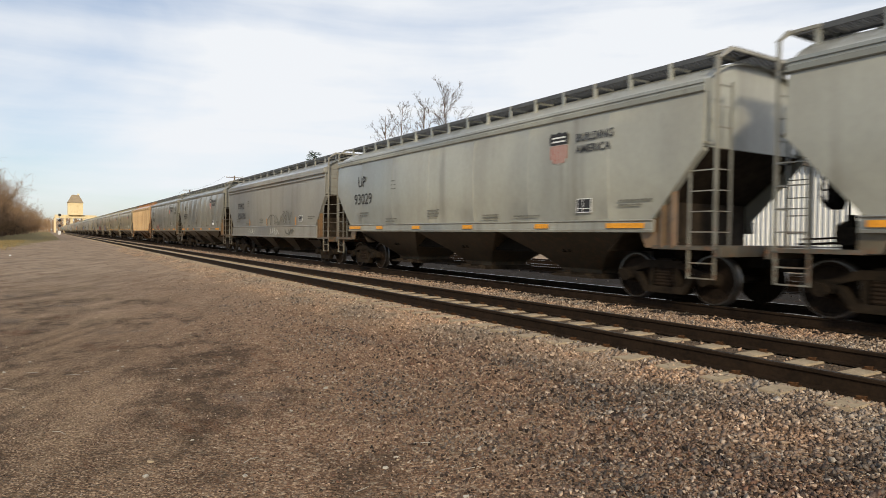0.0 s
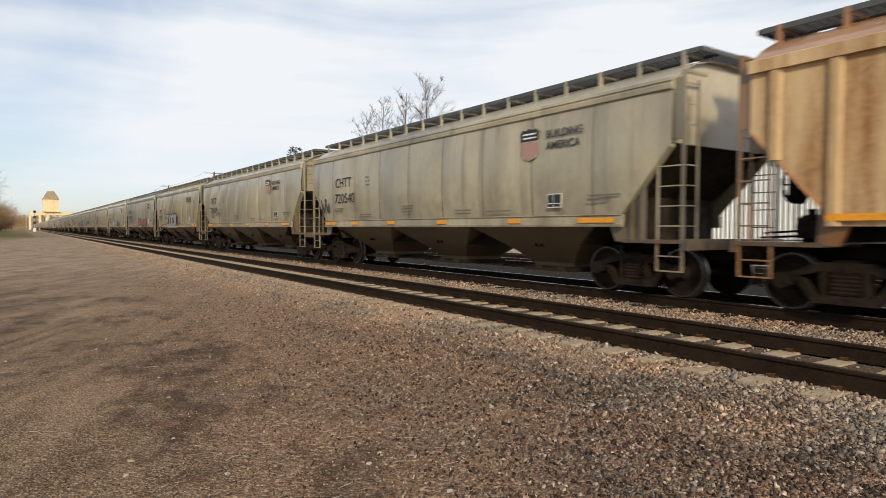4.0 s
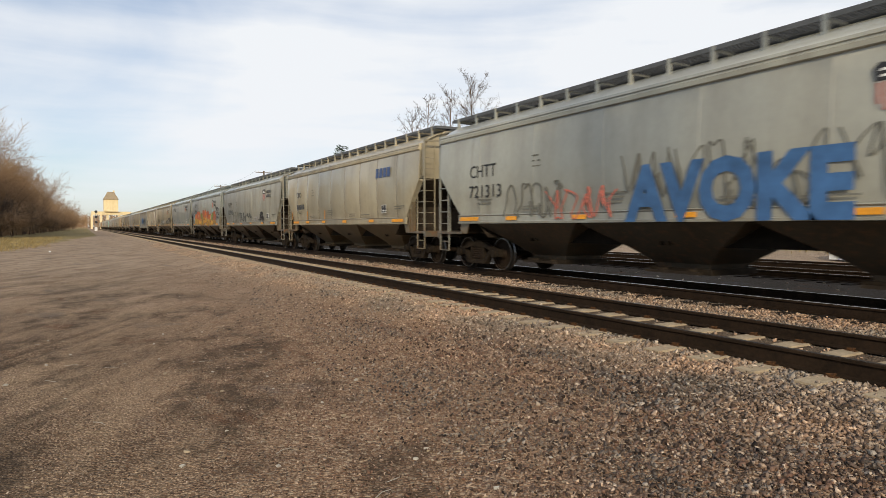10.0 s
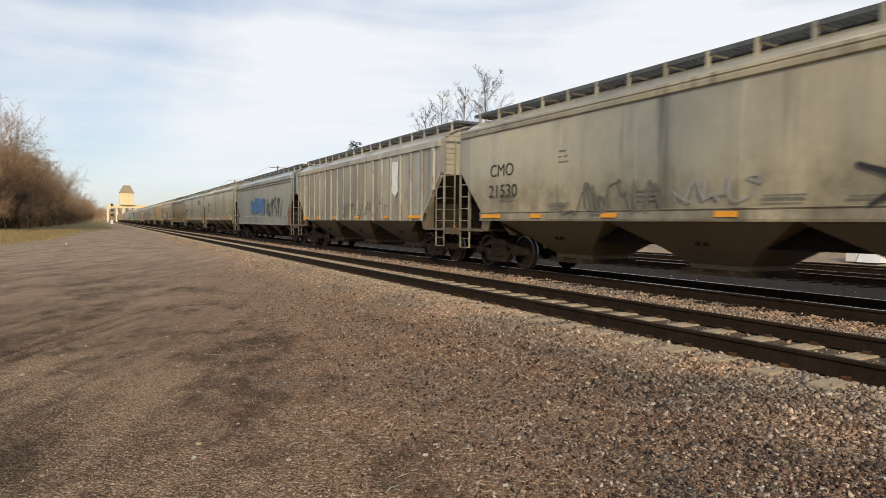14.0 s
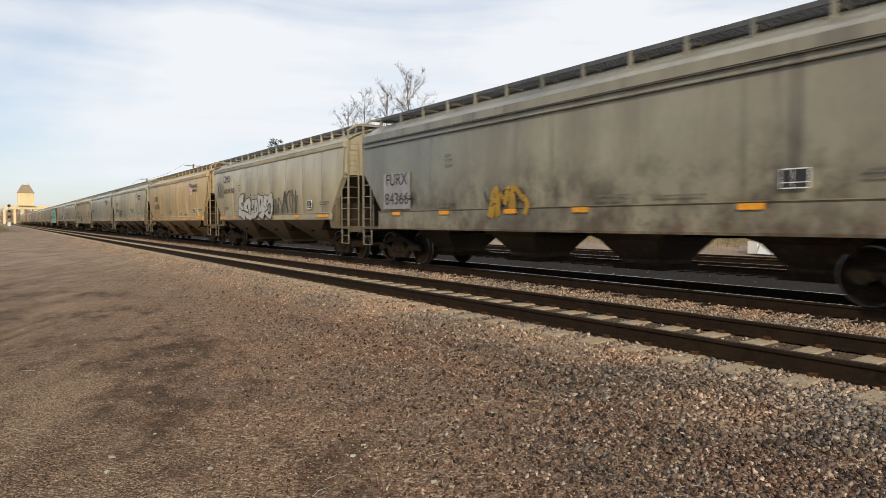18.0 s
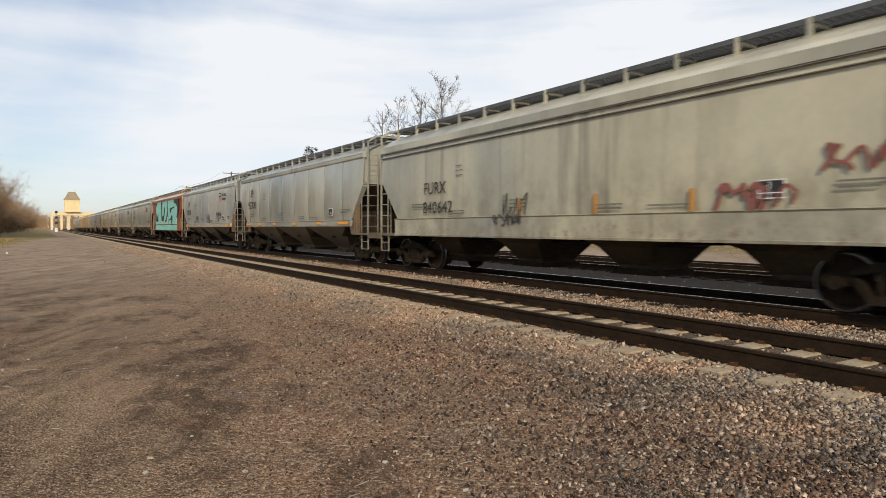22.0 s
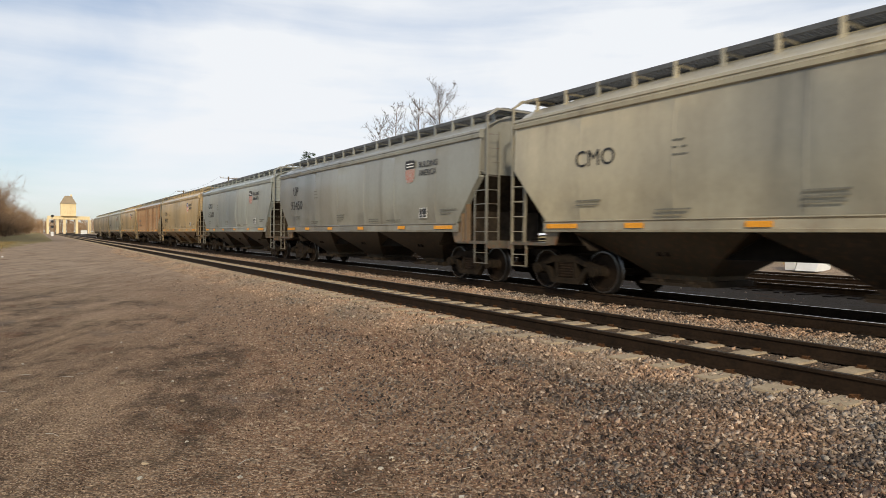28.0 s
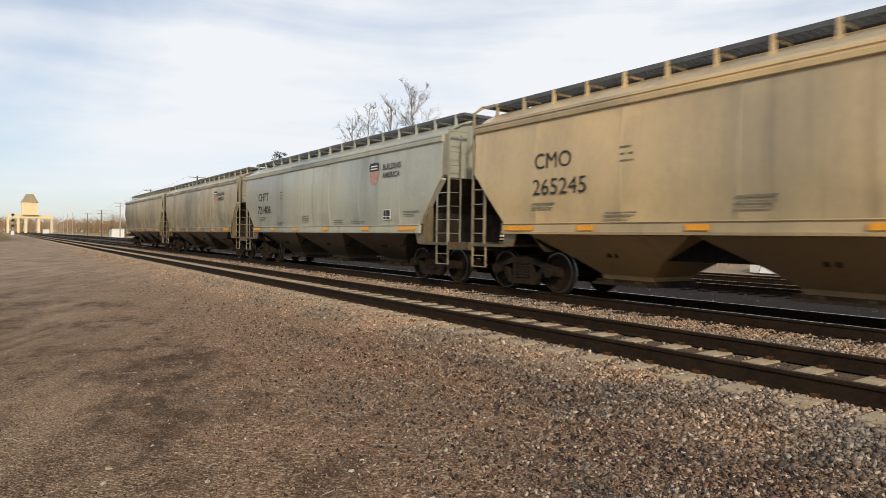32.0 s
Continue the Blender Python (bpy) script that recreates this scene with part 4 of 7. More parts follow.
for k in ("ladder", "end_ladder", "stirrup", "post", "web", "slope_edge"):
    M[k + "_front"] = turned(M[k], "end", True)
    M[k + "_front_far"] = turned(M[k], "end")
    M[k + "_far"] = turned(M[k], "side", True)


def reflector_mesh():
    bm = bmesh.new()
    box(bm, -1.662, -1.652, -0.25, 0.25, -0.05, 0.05)
    return finish(bm, "reflector", AMBER)


M["reflector"] = reflector_mesh()
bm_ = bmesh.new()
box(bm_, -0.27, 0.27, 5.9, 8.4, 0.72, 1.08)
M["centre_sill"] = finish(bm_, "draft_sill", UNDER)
# dark plate added to close the bright view through beneath the wagon end
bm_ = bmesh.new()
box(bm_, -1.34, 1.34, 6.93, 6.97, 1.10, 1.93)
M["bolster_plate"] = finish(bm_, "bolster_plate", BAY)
M["bolster_plate_front"] = turned(M["bolster_plate"], "end")
M["centre_sill_front"] = turned(M["centre_sill"], "end")
bm_ = bmesh.new()
loft(bm_, [[(x, y, z) for x, z in ((-0.36, 4.42), (-0.38, 4.54), (-0.25, 4.60), (0.25, 4.60), (0.38, 4.54), (0.36, 4.42))] for y in (-7.4, 7.4)])
M["hatch"] = finish(bm_, "trough_hatch", PAINT)


def build_wagon(kind, arch):
    """One hopper wagon with all its parts; origin at its middle, on top of the rail."""
    w = thing("hopper_wagon", "grey covered hopper wagon", "freight wagon", "wagons of the train")
    side = "deep" if kind == "deep" else kind
    for s in ("", "_far"):
        part("side_sheet", M["side_" + side + s], None, w)
        part("top_chord", M["chord_" + side + s], None, w)
        if kind != "ribbed":
            part("side_sill", M["sill_" + side + s], None, w)
        part("running_board", M["board" + s], None, w, "dark steel grating walkway")["kind"] = "stuff"
        n = 17 if kind != "deep" else 14
        for i in range(n):
            part("board_support", M["support" + s], None, w, at=(0, -7.9 + 15.8 * i / (n - 1), 0))
        if kind == "ribbed":
            for i in range(19):
                y = -7.65 + 15.3 * i / 18
                z0 = max(SILL0, 2.80 - (HALF - abs(y)) * (2.80 - SILL1) / 1.10) if abs(y) > HALF - 1.1 else SILL0
                rib = part("side_post", M["rib"], None, w, at=(0, y, z0))
                rib.scale = (1 if not s else -1, 1, 3.76 - z0)
    if kind == "seamed":
        for i in range(1, 9):
            part("panel_seam", M["panel_seam", i], None, w)
    if kind == "deep":
        for z in (3.58, 3.72):
            part("side_seam", M["seam"], None, w, at=(0, 0, z))
    part("roof", M["roof"], None, w)
    part("trough_hatch", M["hatch"], None, w)
    ys = (-4.15, 0.0, 4.15) if kind != "deep" else (-5.1, -1.7, 1.7, 5.1)
    for y in ys:
        bay = part("hopper_bay", M["bay" if kind != "deep" else "bay_wide"], None, w, "grimy discharge hopper, darkened for under-car shade", at=(0, y, 0))
        part("outlet_gate", M["gate" if kind != "deep" else "gate_wide"], None, bay)
        if kind != "deep":
            part("vibrator_bracket", M["bracket"], None, bay)
            part("gate_opener", M["opener"], None, bay, "dusty gate opening shaft")
    for a, b in zip(ys, ys[1:]):
        ridge = part("bay_ridge", M["ridge"], None, w, "filler ridge between two hoppers, near-black for shade", at=(0, (a + b) / 2, 0))
        ridge.scale = (1, 1, 1) if kind != "deep" else (1, 0.42, 0.9)
        ridge.location.z = 0 if kind != "deep" else 0.2
    for f in ("", "_front"):
        part("end_sheet", M["end" + f], None, w)
        part("bolster_plate", M["bolster_plate" + f], None, w, "dark plate added over the truck bolster")
        part("draft_sill", M["centre_sill" + f], None, w)
        part("slope_sheet", M["slope" + f], None, w, "sooty sloping end sheet, colour darkened for shade")
        part("end_walkway", M["walkway" + f], None, w, "dark steel grating walkway")["kind"] = "stuff"
        if arch:
            part("end_frame", M["frame_arch" + f], None, w)
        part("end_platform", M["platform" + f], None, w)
        part("coupler", M["coupler" + f], None, w, "dark cast steel coupler")
        for s in ("", "_far"):
            part("side_ladder", M["ladder" + f + s], None, w)
            part("step_stirrup", M["stirrup" + f + s], None, w)
            if not s:
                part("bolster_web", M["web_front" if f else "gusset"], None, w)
                part("slope_edge", M["slope_edge" + f], None, w)
            if not arch:
                part("corner_post", M["post" + f + s], None, w)
        ladder = part("end_ladder", M["end_ladder" + f], None, w)
        for i in range(8):
            part("rung", M["rung" + f], None, ladder, at=(0, 0, 1.35 + 0.36 * i))
    part("brake_wheel", M["brake"], None, w, "dark hand brake wheel with its gear case")
    part("air_reservoir", M["reservoir"], None, w, "grimy air reservoir", at=(-0.1, 7.62, 1.34))
    part("brake_valve", M["valve"], None, w, "grimy brake valve with pipes")
    for y in (-6.85, 6.85):
        truck = part("truck", M["bolster"], None, w, "dusty dark cast steel truck", at=(0, y, 0))
        for s in ("", "_far"):
            part("side_frame", M["sideframe" + s], None, truck)
            part("spring_nest", M["spring" + s], None, truck)
        for dy in (-0.9, 0.9):
            ws = part("wheelset", M["wheelset"], None, truck, "steel wheels on an axle with bright treads")
            ws.matrix_parent_inverse = Matrix.Translation((0, dy, WHEEL_R))
    for i, y in enumerate((-6.35, -3.9, -0.9, 1.9, 4.4, 6.4) if kind != "deep" else ()):
        r = part("reflector", M["reflector"], None, w, "amber reflector strip", at=(0, y, 1.47))
        r.scale.y = 1.9 if i in (0, 5) else 0.9
    return w


# ---- lettering on the wagon sides
TEXT_CACHE = {}


def text_mesh(words, mat, size, bold=0.0, shear=0.0):
    key = (words, mat.name, size, bold, shear)
    if key in TEXT_CACHE:
        return TEXT_CACHE[key]
    cu = bpy.data.curves.new("lettering", "FONT")
    cu.body, cu.size, cu.extrude, cu.offset, cu.shear, cu.resolution_u = words, size, 0.002, bold, shear, 3
    ob = new("lettering", cu)
    me = bpy.data.meshes.new_from_object(ob.evaluated_get(bpy.context.evaluated_depsgraph_get()))
    bpy.data.objects.remove(ob)
    me.materials.clear()
    me.materials.append(mat)
    TEXT_CACHE[key] = me
    return me


def letter(w, words, y, z, height, mat, name="lettering", bold=0.0, width=1.0, depth=1.662, shear=0.0, lean=0.0, label=""):
    """Words on the near side; y is where they begin, reading towards -y; height of a capital."""
    ob = new(name, text_mesh(words, mat, height / 0.70, bold, shear))
    ob.parent = w
    ob.matrix_local = Matrix.Translation((-depth, y, z)) @ pose(0, 0, 0, 90, 0, -90) @ pose(0, 0, 0, 0, 0, lean) @ Matrix.Diagonal((width, 1, 1, 1))
    if label:
        tagged(ob, label)
    return ob


def plate(w, name, y, z, wy, hz, mat, depth=1.662, label=""):
    bm = bmesh.new()
    box(bm, -depth, -depth + 0.012, y - wy / 2, y + wy / 2, z - hz / 2, z + hz / 2)
    return part(name, bm, mat, w, label)

BLUE = plain("faded_navy", (0.03, 0.045, 0.13), 0.6)
FADED = plain("faded_dark_stencil", (0.055, 0.058, 0.062), 0.65)
PINK = plain("faded_red_stripes", (0.46, 0.13, 0.09), 0.65)


def flat_part(name, outline, mat, x0, x1):
    bm = bmesh.new()
    slab(bm, outline, 0, x0, x1)
    return finish(bm, name, mat)


CREST = [(-0.27, 0.06), (-0.30, 0.25), (-0.22, 0.33), (-0.12, 0.30), (0.0, 0.34), (0.12, 0.30), (0.22, 0.33), (0.30, 0.25), (0.27, 0.06)]
FIELD = [(-0.28, 0.06), (0.28, 0.06), (0.285, -0.18), (0.20, -0.33), (0.0, -0.38), (-0.20, -0.33), (-0.285, -0.18)]
GHOST = plain("chalked_shield_field", (0.36, 0.33, 0.30), 0.65)
DULLRED = plain("weathered_red_stripes", (0.36, 0.135, 0.105), 0.65)
M["shield"], M["shield_worn"] = (flat_part("shield", FIELD, m, -1.661, -1.655) for m in (WHITE, GHOST))
M["chief"], M["chief_dark"] = flat_part("chief", CREST, BLUE, -1.665, -1.657), flat_part("chief", CREST, BLACK, -1.665, -1.657)
M["band"] = flat_part("band", [(-0.22, 0.0), (0.22, 0.0), (0.20, 0.035), (-0.20, 0.035)], WHITE, -1.667, -1.665)
M["stripe"], M["stripe_worn"] = (flat_part("stripe", [(-0.024, -0.35), (0.024, -0.35), (0.024, 0.05), (-0.024, 0.05)], m, -1.664, -1.661) for m in (PINK, DULLRED))


def shield(w, shift, dark, worn):
    s = part("shield", M["shield_worn" if worn else "shield"], None, w, "faded striped shield emblem", at=(0, -4.45 + shift, 3.20))
    part("chief", M["chief_dark" if dark else "chief"], None, s)
    for z in (0.115, 0.20):
        part("band", M["band"], None, s, at=(0, 0, z))
    for i in range(6):
        y = -0.235 + 0.094 * i
        stripe = part("stripe", M["stripe_worn" if worn else "stripe"], None, s, at=(0, y, 0))
        stripe.scale.z = 0.72 if i in (0, 5) else 0.98


# paint colours (linear) with the amount of grime
GREY, PALE, DARK = (0.325, 0.334, 0.302), (0.445, 0.424, 0.335), (0.225, 0.230, 0.210)
BLUISH, TAN, WARM, SAND = (0.292, 0.322, 0.316), (0.535, 0.398, 0.220), (0.410, 0.370, 0.272), (0.372, 0.332, 0.240)
# far edge at the start, kind, arched end, colour, grime, mark, number, slogan, where the mark begins, its height
WAGONS = [
    (5.48, "smooth", True, GREY, 0.45, "", "", True, 6.1, 3.0),
    (23.10, "smooth", True, GREY, 0.40, "UP", "93029", True, 6.0, 3.0),
    (40.58, "deep", True, (0.262, 0.266, 0.250), 0.40, "FURX", "850186", False, 5.6, 2.60),
    (57.53, "seamed", True, DARK, 0.30, "UP", "99537", True, 5.42, 3.0),
    (75.14, "seamed", True, DARK, 0.40, "UP", "99056", True, 5.9, 2.95),
    (92.97, "ribbed", False, (0.480, 0.216, 0.076), 0.45, "", "", False, 6, 3),
    (110.91, "seamed", False, WARM, 0.60, "CHTT", "720540", True, 5.9, 2.75),
    (128.98, "seamed", False, WARM, 0.50, "CHTT", "721569", True, 6.2, 2.72),
    (145.84, "seamed", False, SAND, 0.50, "CMO", "22129", False, 6.25, 2.50),
    (163.99, "smooth", False, GREY, 0.40, "CHTT", "721807", True, 6.2, 2.72),
    (182.18, "seamed", True, PALE, 0.50, "CMO", "20106", True, 6.15, 2.77),
    (199.03, "smooth", False, PALE, 0.50, "ECNX", "170139", False, 6.0, 2.62),
    (217.31, "smooth", False, GREY, 0.40, "CHTT", "721216", True, 6.2, 2.60),
    (235.33, "smooth", False, GREY, 0.45, "CHTT", "721313", True, 6.35, 2.62),
    (252.19, "seamed", False, SAND, 0.50, "CMO", "", False, 6.1, 2.72),
    (270.26, "smooth", False, GREY, 0.50, "CHTT", "721912", True, 6.2, 2.70),
    (287.13, "smooth", True, BLUISH, 0.25, "UP", "99316", True, 5.5, 3.18),
    (304.07, "smooth", True, BLUISH, 0.25, "UP 111033", "", True, 6.2, 3.05),
    (322.21, "smooth", False, SAND, 0.75, "CMO", "21530", True, 6.45, 2.55),
    (340.24, "ribbed", False, (0.376, 0.352, 0.288), 0.75, "", "", False, 6, 3),
    (358.03, "deep", False, BLUISH, 0.35, "", "", False, 6, 3),
    (375.81, "smooth", True, PALE, 0.65, "CMO", "20711", False, 5.65, 2.68),
    (393.23, "smooth", True, GREY, 0.35, "UP", "95955", True, 6.1, 3.0),
    (410.89, "deep", True, (0.250, 0.238, 0.180), 1.00, "FURX", "843664", False, 6.6, 2.33),
    (427.75, "seamed", True, (0.385, 0.348, 0.250), 0.45, "CMO", "100198", False, 6.05, 3.23),
    (445.40, "smooth", True, TAN, 0.38, "CMO", "265220", True, 5.9, 2.72),
    (463.59, "smooth", True, PALE, 0.40, "CHTT", "720976", True, 6.2, 2.72),
    (481.42, "seamed", True, GREY, 0.40, "UP", "92994", True, 6.0, 3.0),
    (499.23, "deep", True, (0.430, 0.408, 0.318), 0.60, "FURX", "840642", False, 5.25, 2.28),
    (517.09, "seamed", True, GREY, 0.45, "UP", "92700", False, 5.9, 3.0),
    (534.69, "smooth", True, (0.400, 0.410, 0.396), 0.28, "UP", "93536", True, 6.0, 2.95),
    (552.21, "deep", True, (0.250, 0.050, 0.013), 0.10, "", "", False, 6.7, 2.3),
    (569.60, "smooth", True, GREY, 0.38, "UP", "93215", True, 6.0, 3.0),
    (587.90, "seamed", True, GREY, 0.40, "UP", "93388", True, 6.0, 3.0),
    (605.08, "seamed", True, PALE, 0.45, "UP", "", True, 6.0, 3.0),
    (622.64, "smooth", True, WARM, 0.50, "CMO", "", False, 6.0, 2.7),
    (640.19, "smooth", True, DARK, 0.50, "UP", "93450", True, 6.0, 3.0),
    (657.08, "smooth", True, BLUISH, 0.25, "CMO", "112128", True, 6.0, 2.85),
    (674.75, "smooth", True, TAN, 0.35, "CMO", "265215", True, 5.9, 2.72),
    (692.64, "ribbed", False, (0.368, 0.336, 0.264), 0.90, "", "", False, 6, 3),
    (710.11, "smooth", True, TAN, 0.35, "CMO", "265245", True, 5.9, 2.75),
    (727.85, "smooth", False, (0.375, 0.382, 0.325), 0.35, "CHTT", "721406", True, 6.2, 2.72),
    (745.47, "smooth", False, WARM, 0.85, "", "", True, 6, 3),
    (763.09, "smooth", False, WARM, 0.90, "", "", False, 6, 3),
]
PAINTED = {"panel_seam", "rung", "hopper_bay", "side_seam", "side_sheet", "top_chord", "side_sill", "roof", "end_sheet", "trough_hatch", "board_support", "end_frame", "side_ladder", "end_ladder", "step_stirrup", "end_platform", "bolster_web", "slope_edge", "side_post", "corner_post"}
MASTERS, TRAIN = {}, []


def colour_words(c, grime):
    r, g, b = c
    hue = "tan" if r > 1.5 * b and r > 0.27 and g > 0.20 else "orange" if r > 3 * b and r > 0.3 else "oxide brown" if r > 3 * b else "blue-grey" if b > r * 1.1 else "warm grey" if r > 1.2 * b else "pale grey" if r > 0.28 else "grey"
    return ("heavily soiled " if grime > 0.75 else "weathered ") + hue


GAP = 1.45           # clear space between two wagons' side sheets
behind = 5.48 - 17.6
for far_edge, kind, arch, colour, grime, mark, number, slogan, *_ in WAGONS:
    long = far_edge - behind - GAP
    behind = far_edge
    key = (kind, arch)
    if key not in MASTERS:
        MASTERS[key] = build_wagon(kind, arch)
        w = MASTERS[key]
    else:
        w = copy_thing(MASTERS[key], pose(0, 0, 0))
    w.scale.y = long / (2 * HALF)
    TRAIN.append([w, far_edge - long / 2])
    for ob in w.children_recursive:
        if ob.name.split(".")[0] in PAINTED:
            ob.color = (*colour, grime)
            kind_of = ob.name.split(".")[0]
            if kind_of in ("end_frame", "corner_post", "side_ladder", "end_ladder", "rung", "step_stirrup"):
                ob.color = (colour[0] * 0.72 + 0.06, colour[1] * 0.72 + 0.048, colour[2] * 0.72 + 0.026, 0.8)
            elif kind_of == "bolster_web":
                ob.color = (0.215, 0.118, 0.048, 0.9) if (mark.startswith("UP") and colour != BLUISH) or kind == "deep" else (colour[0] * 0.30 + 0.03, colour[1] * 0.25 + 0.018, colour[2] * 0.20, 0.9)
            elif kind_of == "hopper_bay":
                # bays keep 3-40% of the body colour: grime plus under-car shade painted in
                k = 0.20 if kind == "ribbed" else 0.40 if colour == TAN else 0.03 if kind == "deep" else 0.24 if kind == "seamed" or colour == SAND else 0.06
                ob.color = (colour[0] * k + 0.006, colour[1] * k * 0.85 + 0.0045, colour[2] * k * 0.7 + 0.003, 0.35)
            elif kind_of == "side_seam":
                ob.color = (colour[0] * 0.35, colour[1] * 0.35, colour[2] * 0.35, 1.0)
            elif kind_of == "panel_seam":
                ob.color = (colour[0] * 0.42, colour[1] * 0.38, colour[2] * 0.34, 1.0)
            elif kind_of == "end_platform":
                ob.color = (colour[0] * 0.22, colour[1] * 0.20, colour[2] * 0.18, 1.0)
    sheet = {"ribbed": "ribbed-side", "seamed": "panel-sided", "deep": "deep-silled", "smooth": "curved-side"}[kind]
    tagged(w, f"{colour_words(colour, grime)} {sheet} covered hopper wagon on the track")



def stencil_mesh(rows):
    """Small lines of worn stencilling: (start, height, length) each."""
    bm = bmesh.new()
    for y, z, n in rows:
        at = y
        while at > y - n:
            d = 0.05 + 0.05 * (0.5 + 0.5 * math.sin(at * 91 + z * 37))
            box(bm, -1.662, -1.655, at - d, at, z, z + 0.032)
            at -= d + 0.022
    return finish(bm, "stencil", FAINT)


M["stencils"] = stencil_mesh([(5.95, 1.98, 0.7), (5.95, 1.89, 0.6), (3.9, 1.74, 0.7), (3.9, 1.66, 0.6), (1.2, 1.95, 0.6), (1.2, 1.86, 0.55), (1.2, 1.77, 0.6), (-1.6, 1.75, 0.7), (-1.6, 1.67, 0.7), (3.55, 2.98, 0.26), (3.55, 2.72, 0.26), (3.55, 2.85, 0.05), (3.35, 2.85, 0.05), (-6.2, 1.95, 0.8), (-6.2, 1.86, 0.5), (-2.9, 1.70, 0.9)])


def squiggle(w, y0, y1, z0, z1, mat, seed, width=0.05, turns=7, label="sprayed scrawl"):
    """An unreadable sprayed tag: one wandering ribbon."""
    r = random.Random(seed)
    turns, width = int(turns * 2.2), width * 0.55
    knots = [Vector((y0 + (y1 - y0) * (i + r.uniform(-2.2, 2.2)) / turns, r.uniform(z0, z1) if i % 3 else (z0 if r.random() < 0.5 else z1))) for i in range(turns + 1)]
    pts = []
    for i in range(turns):
        a, b = knots[max(0, i - 1)], knots[i]
        c, d = knots[i + 1], knots[min(turns, i + 2)]
        for j in range(5):
            t = j / 5
            pts.append(0.5 * (2 * b + (c - a) * t + (2 * a - 5 * b + 4 * c - d) * t * t + (3 * b - a - 3 * c + d) * t ** 3))
    rings = []
    for k, p in enumerate(pts):
        d = pts[min(k + 1, len(pts) - 1)] - pts[max(k - 1, 0)]
        n = (d.orthogonal().normalized() if d.length > 1e-5 else Vector((0, 1))) * width / 2
        x = 0.0012 * (k % 2)
        rings.append([(-1.663 - x, *(p - n)), (-1.663 - x, *(p + n)), (-1.655, *(p + n)), (-1.655, *(p - n))])
    bm = bmesh.new()
    loft(bm, rings)
    return part("graffiti", bm, mat, w, label)


def patch(w, outline, mat, depth=1.660, name="graffiti", label="", thick=0.006):
    bm = bmesh.new()
    slab(bm, outline, 0, -depth, -depth + thick)
    return part(name, bm, mat, w, label)


def blob(cy, cz, wy, hz, seed, n=26, power=0.75):
    """A lumpy rounded outline, different for every seed."""
    r = random.Random(seed)
    p2, p3, p5 = r.uniform(0, 6.28), r.uniform(0, 6.28), r.uniform(0, 6.28)
    out = []
    for i in range(n):
        a = 2 * math.pi * i / n
        k = 1 + 0.10 * math.sin(2 * a + p2) + 0.11 * math.sin(3 * a + p3) + 0.07 * math.sin(5 * a + p5)
        c, s = math.cos(a), math.sin(a)
        out.append((cy + k * wy / 2 * math.copysign(abs(c) ** power, c), cz + k * hz / 2 * math.copysign(abs(s) ** power, s)))
    return out


def bubbles(w, y0, y1, z0, z1, n, fills, edge, seed, label, hole=True, power=0.75, foot=()):
    """Fat bubble letters that cannot be read: lumpy shapes with outlines, slits and counters."""
    r = random.Random(seed)
    step = (y1 - y0) / n
    for i in range(n):
        cy, h = y0 + step * (i + 0.5), (z1 - z0) * r.uniform(0.78, 1.0)
        cz = z0 + h / 2 + r.uniform(0, 0.1) * h
        wy = abs(step) * (r.uniform(1.0, 1.22) if power > 0.7 else r.uniform(0.90, 1.06))
        patch(w, blob(cy, cz, wy + 0.09, h + 0.09, seed + i, power=power), edge, 1.660 + 0.0012 * (i % 2), label=label)
        patch(w, blob(cy, cz, wy, h, seed + i, power=power), fills[i % len(fills)], 1.664 + 0.0012 * (i % 2), label=label)
        if foot:
            cut = z0 + h * r.uniform(0.42, 0.58)
            low = [(y, min(z, cut + 0.05 * math.sin(9 * y))) for y, z in blob(cy, cz, wy * 0.985, h * 0.985, seed + i, power=power)]
            patch(w, low, foot[i % len(foot)], 1.6662 + 0.0012 * (i % 2), label=label)
        if hole:
            side = r.choice((-1, 1))
            patch(w, blob(cy + 0.08 * side * wy, cz + h * r.uniform(0.08, 0.22), wy * r.uniform(0.12, 0.22), h * r.uniform(0.12, 0.26), seed + 9 + i), edge, 1.668, label=label)
            for k in range(3 if power < 0.7 else 0):
                u, v = cy + wy * r.uniform(-0.36, 0.36), cz + h * r.uniform(-0.34, 0.16)
                du, dv = (wy * r.uniform(-0.06, 0.06), h * r.uniform(0.18, 0.34)) if k else (wy * r.uniform(0.22, 0.36), h * r.uniform(-0.08, 0.08))
                e = 0.022
                patch(w, [(u - e, v - e), (u + e, v - e), (u + du / 2 + 1.6 * e, v + dv / 2), (u + du + e, v + dv + e), (u + du - e, v + dv + e), (u + du / 2 - 1.2 * e, v + dv / 2 + e)], SPRAY_WHITE if foot and k == 1 else edge, 1.6693 + 0.0008 * k, label=label)
            ya, za = cy - side * wy * r.uniform(0.0, 0.2), cz - h * r.uniform(0.1, 0.3)
            yb, zb = cy + side * wy * 0.5, za + h * r.uniform(-0.15, 0.2)
            patch(w, [(ya, za), (yb, zb - 0.03), (yb, zb + 0.05), (ya, za + 0.045)], edge, 1.6685, label=label)


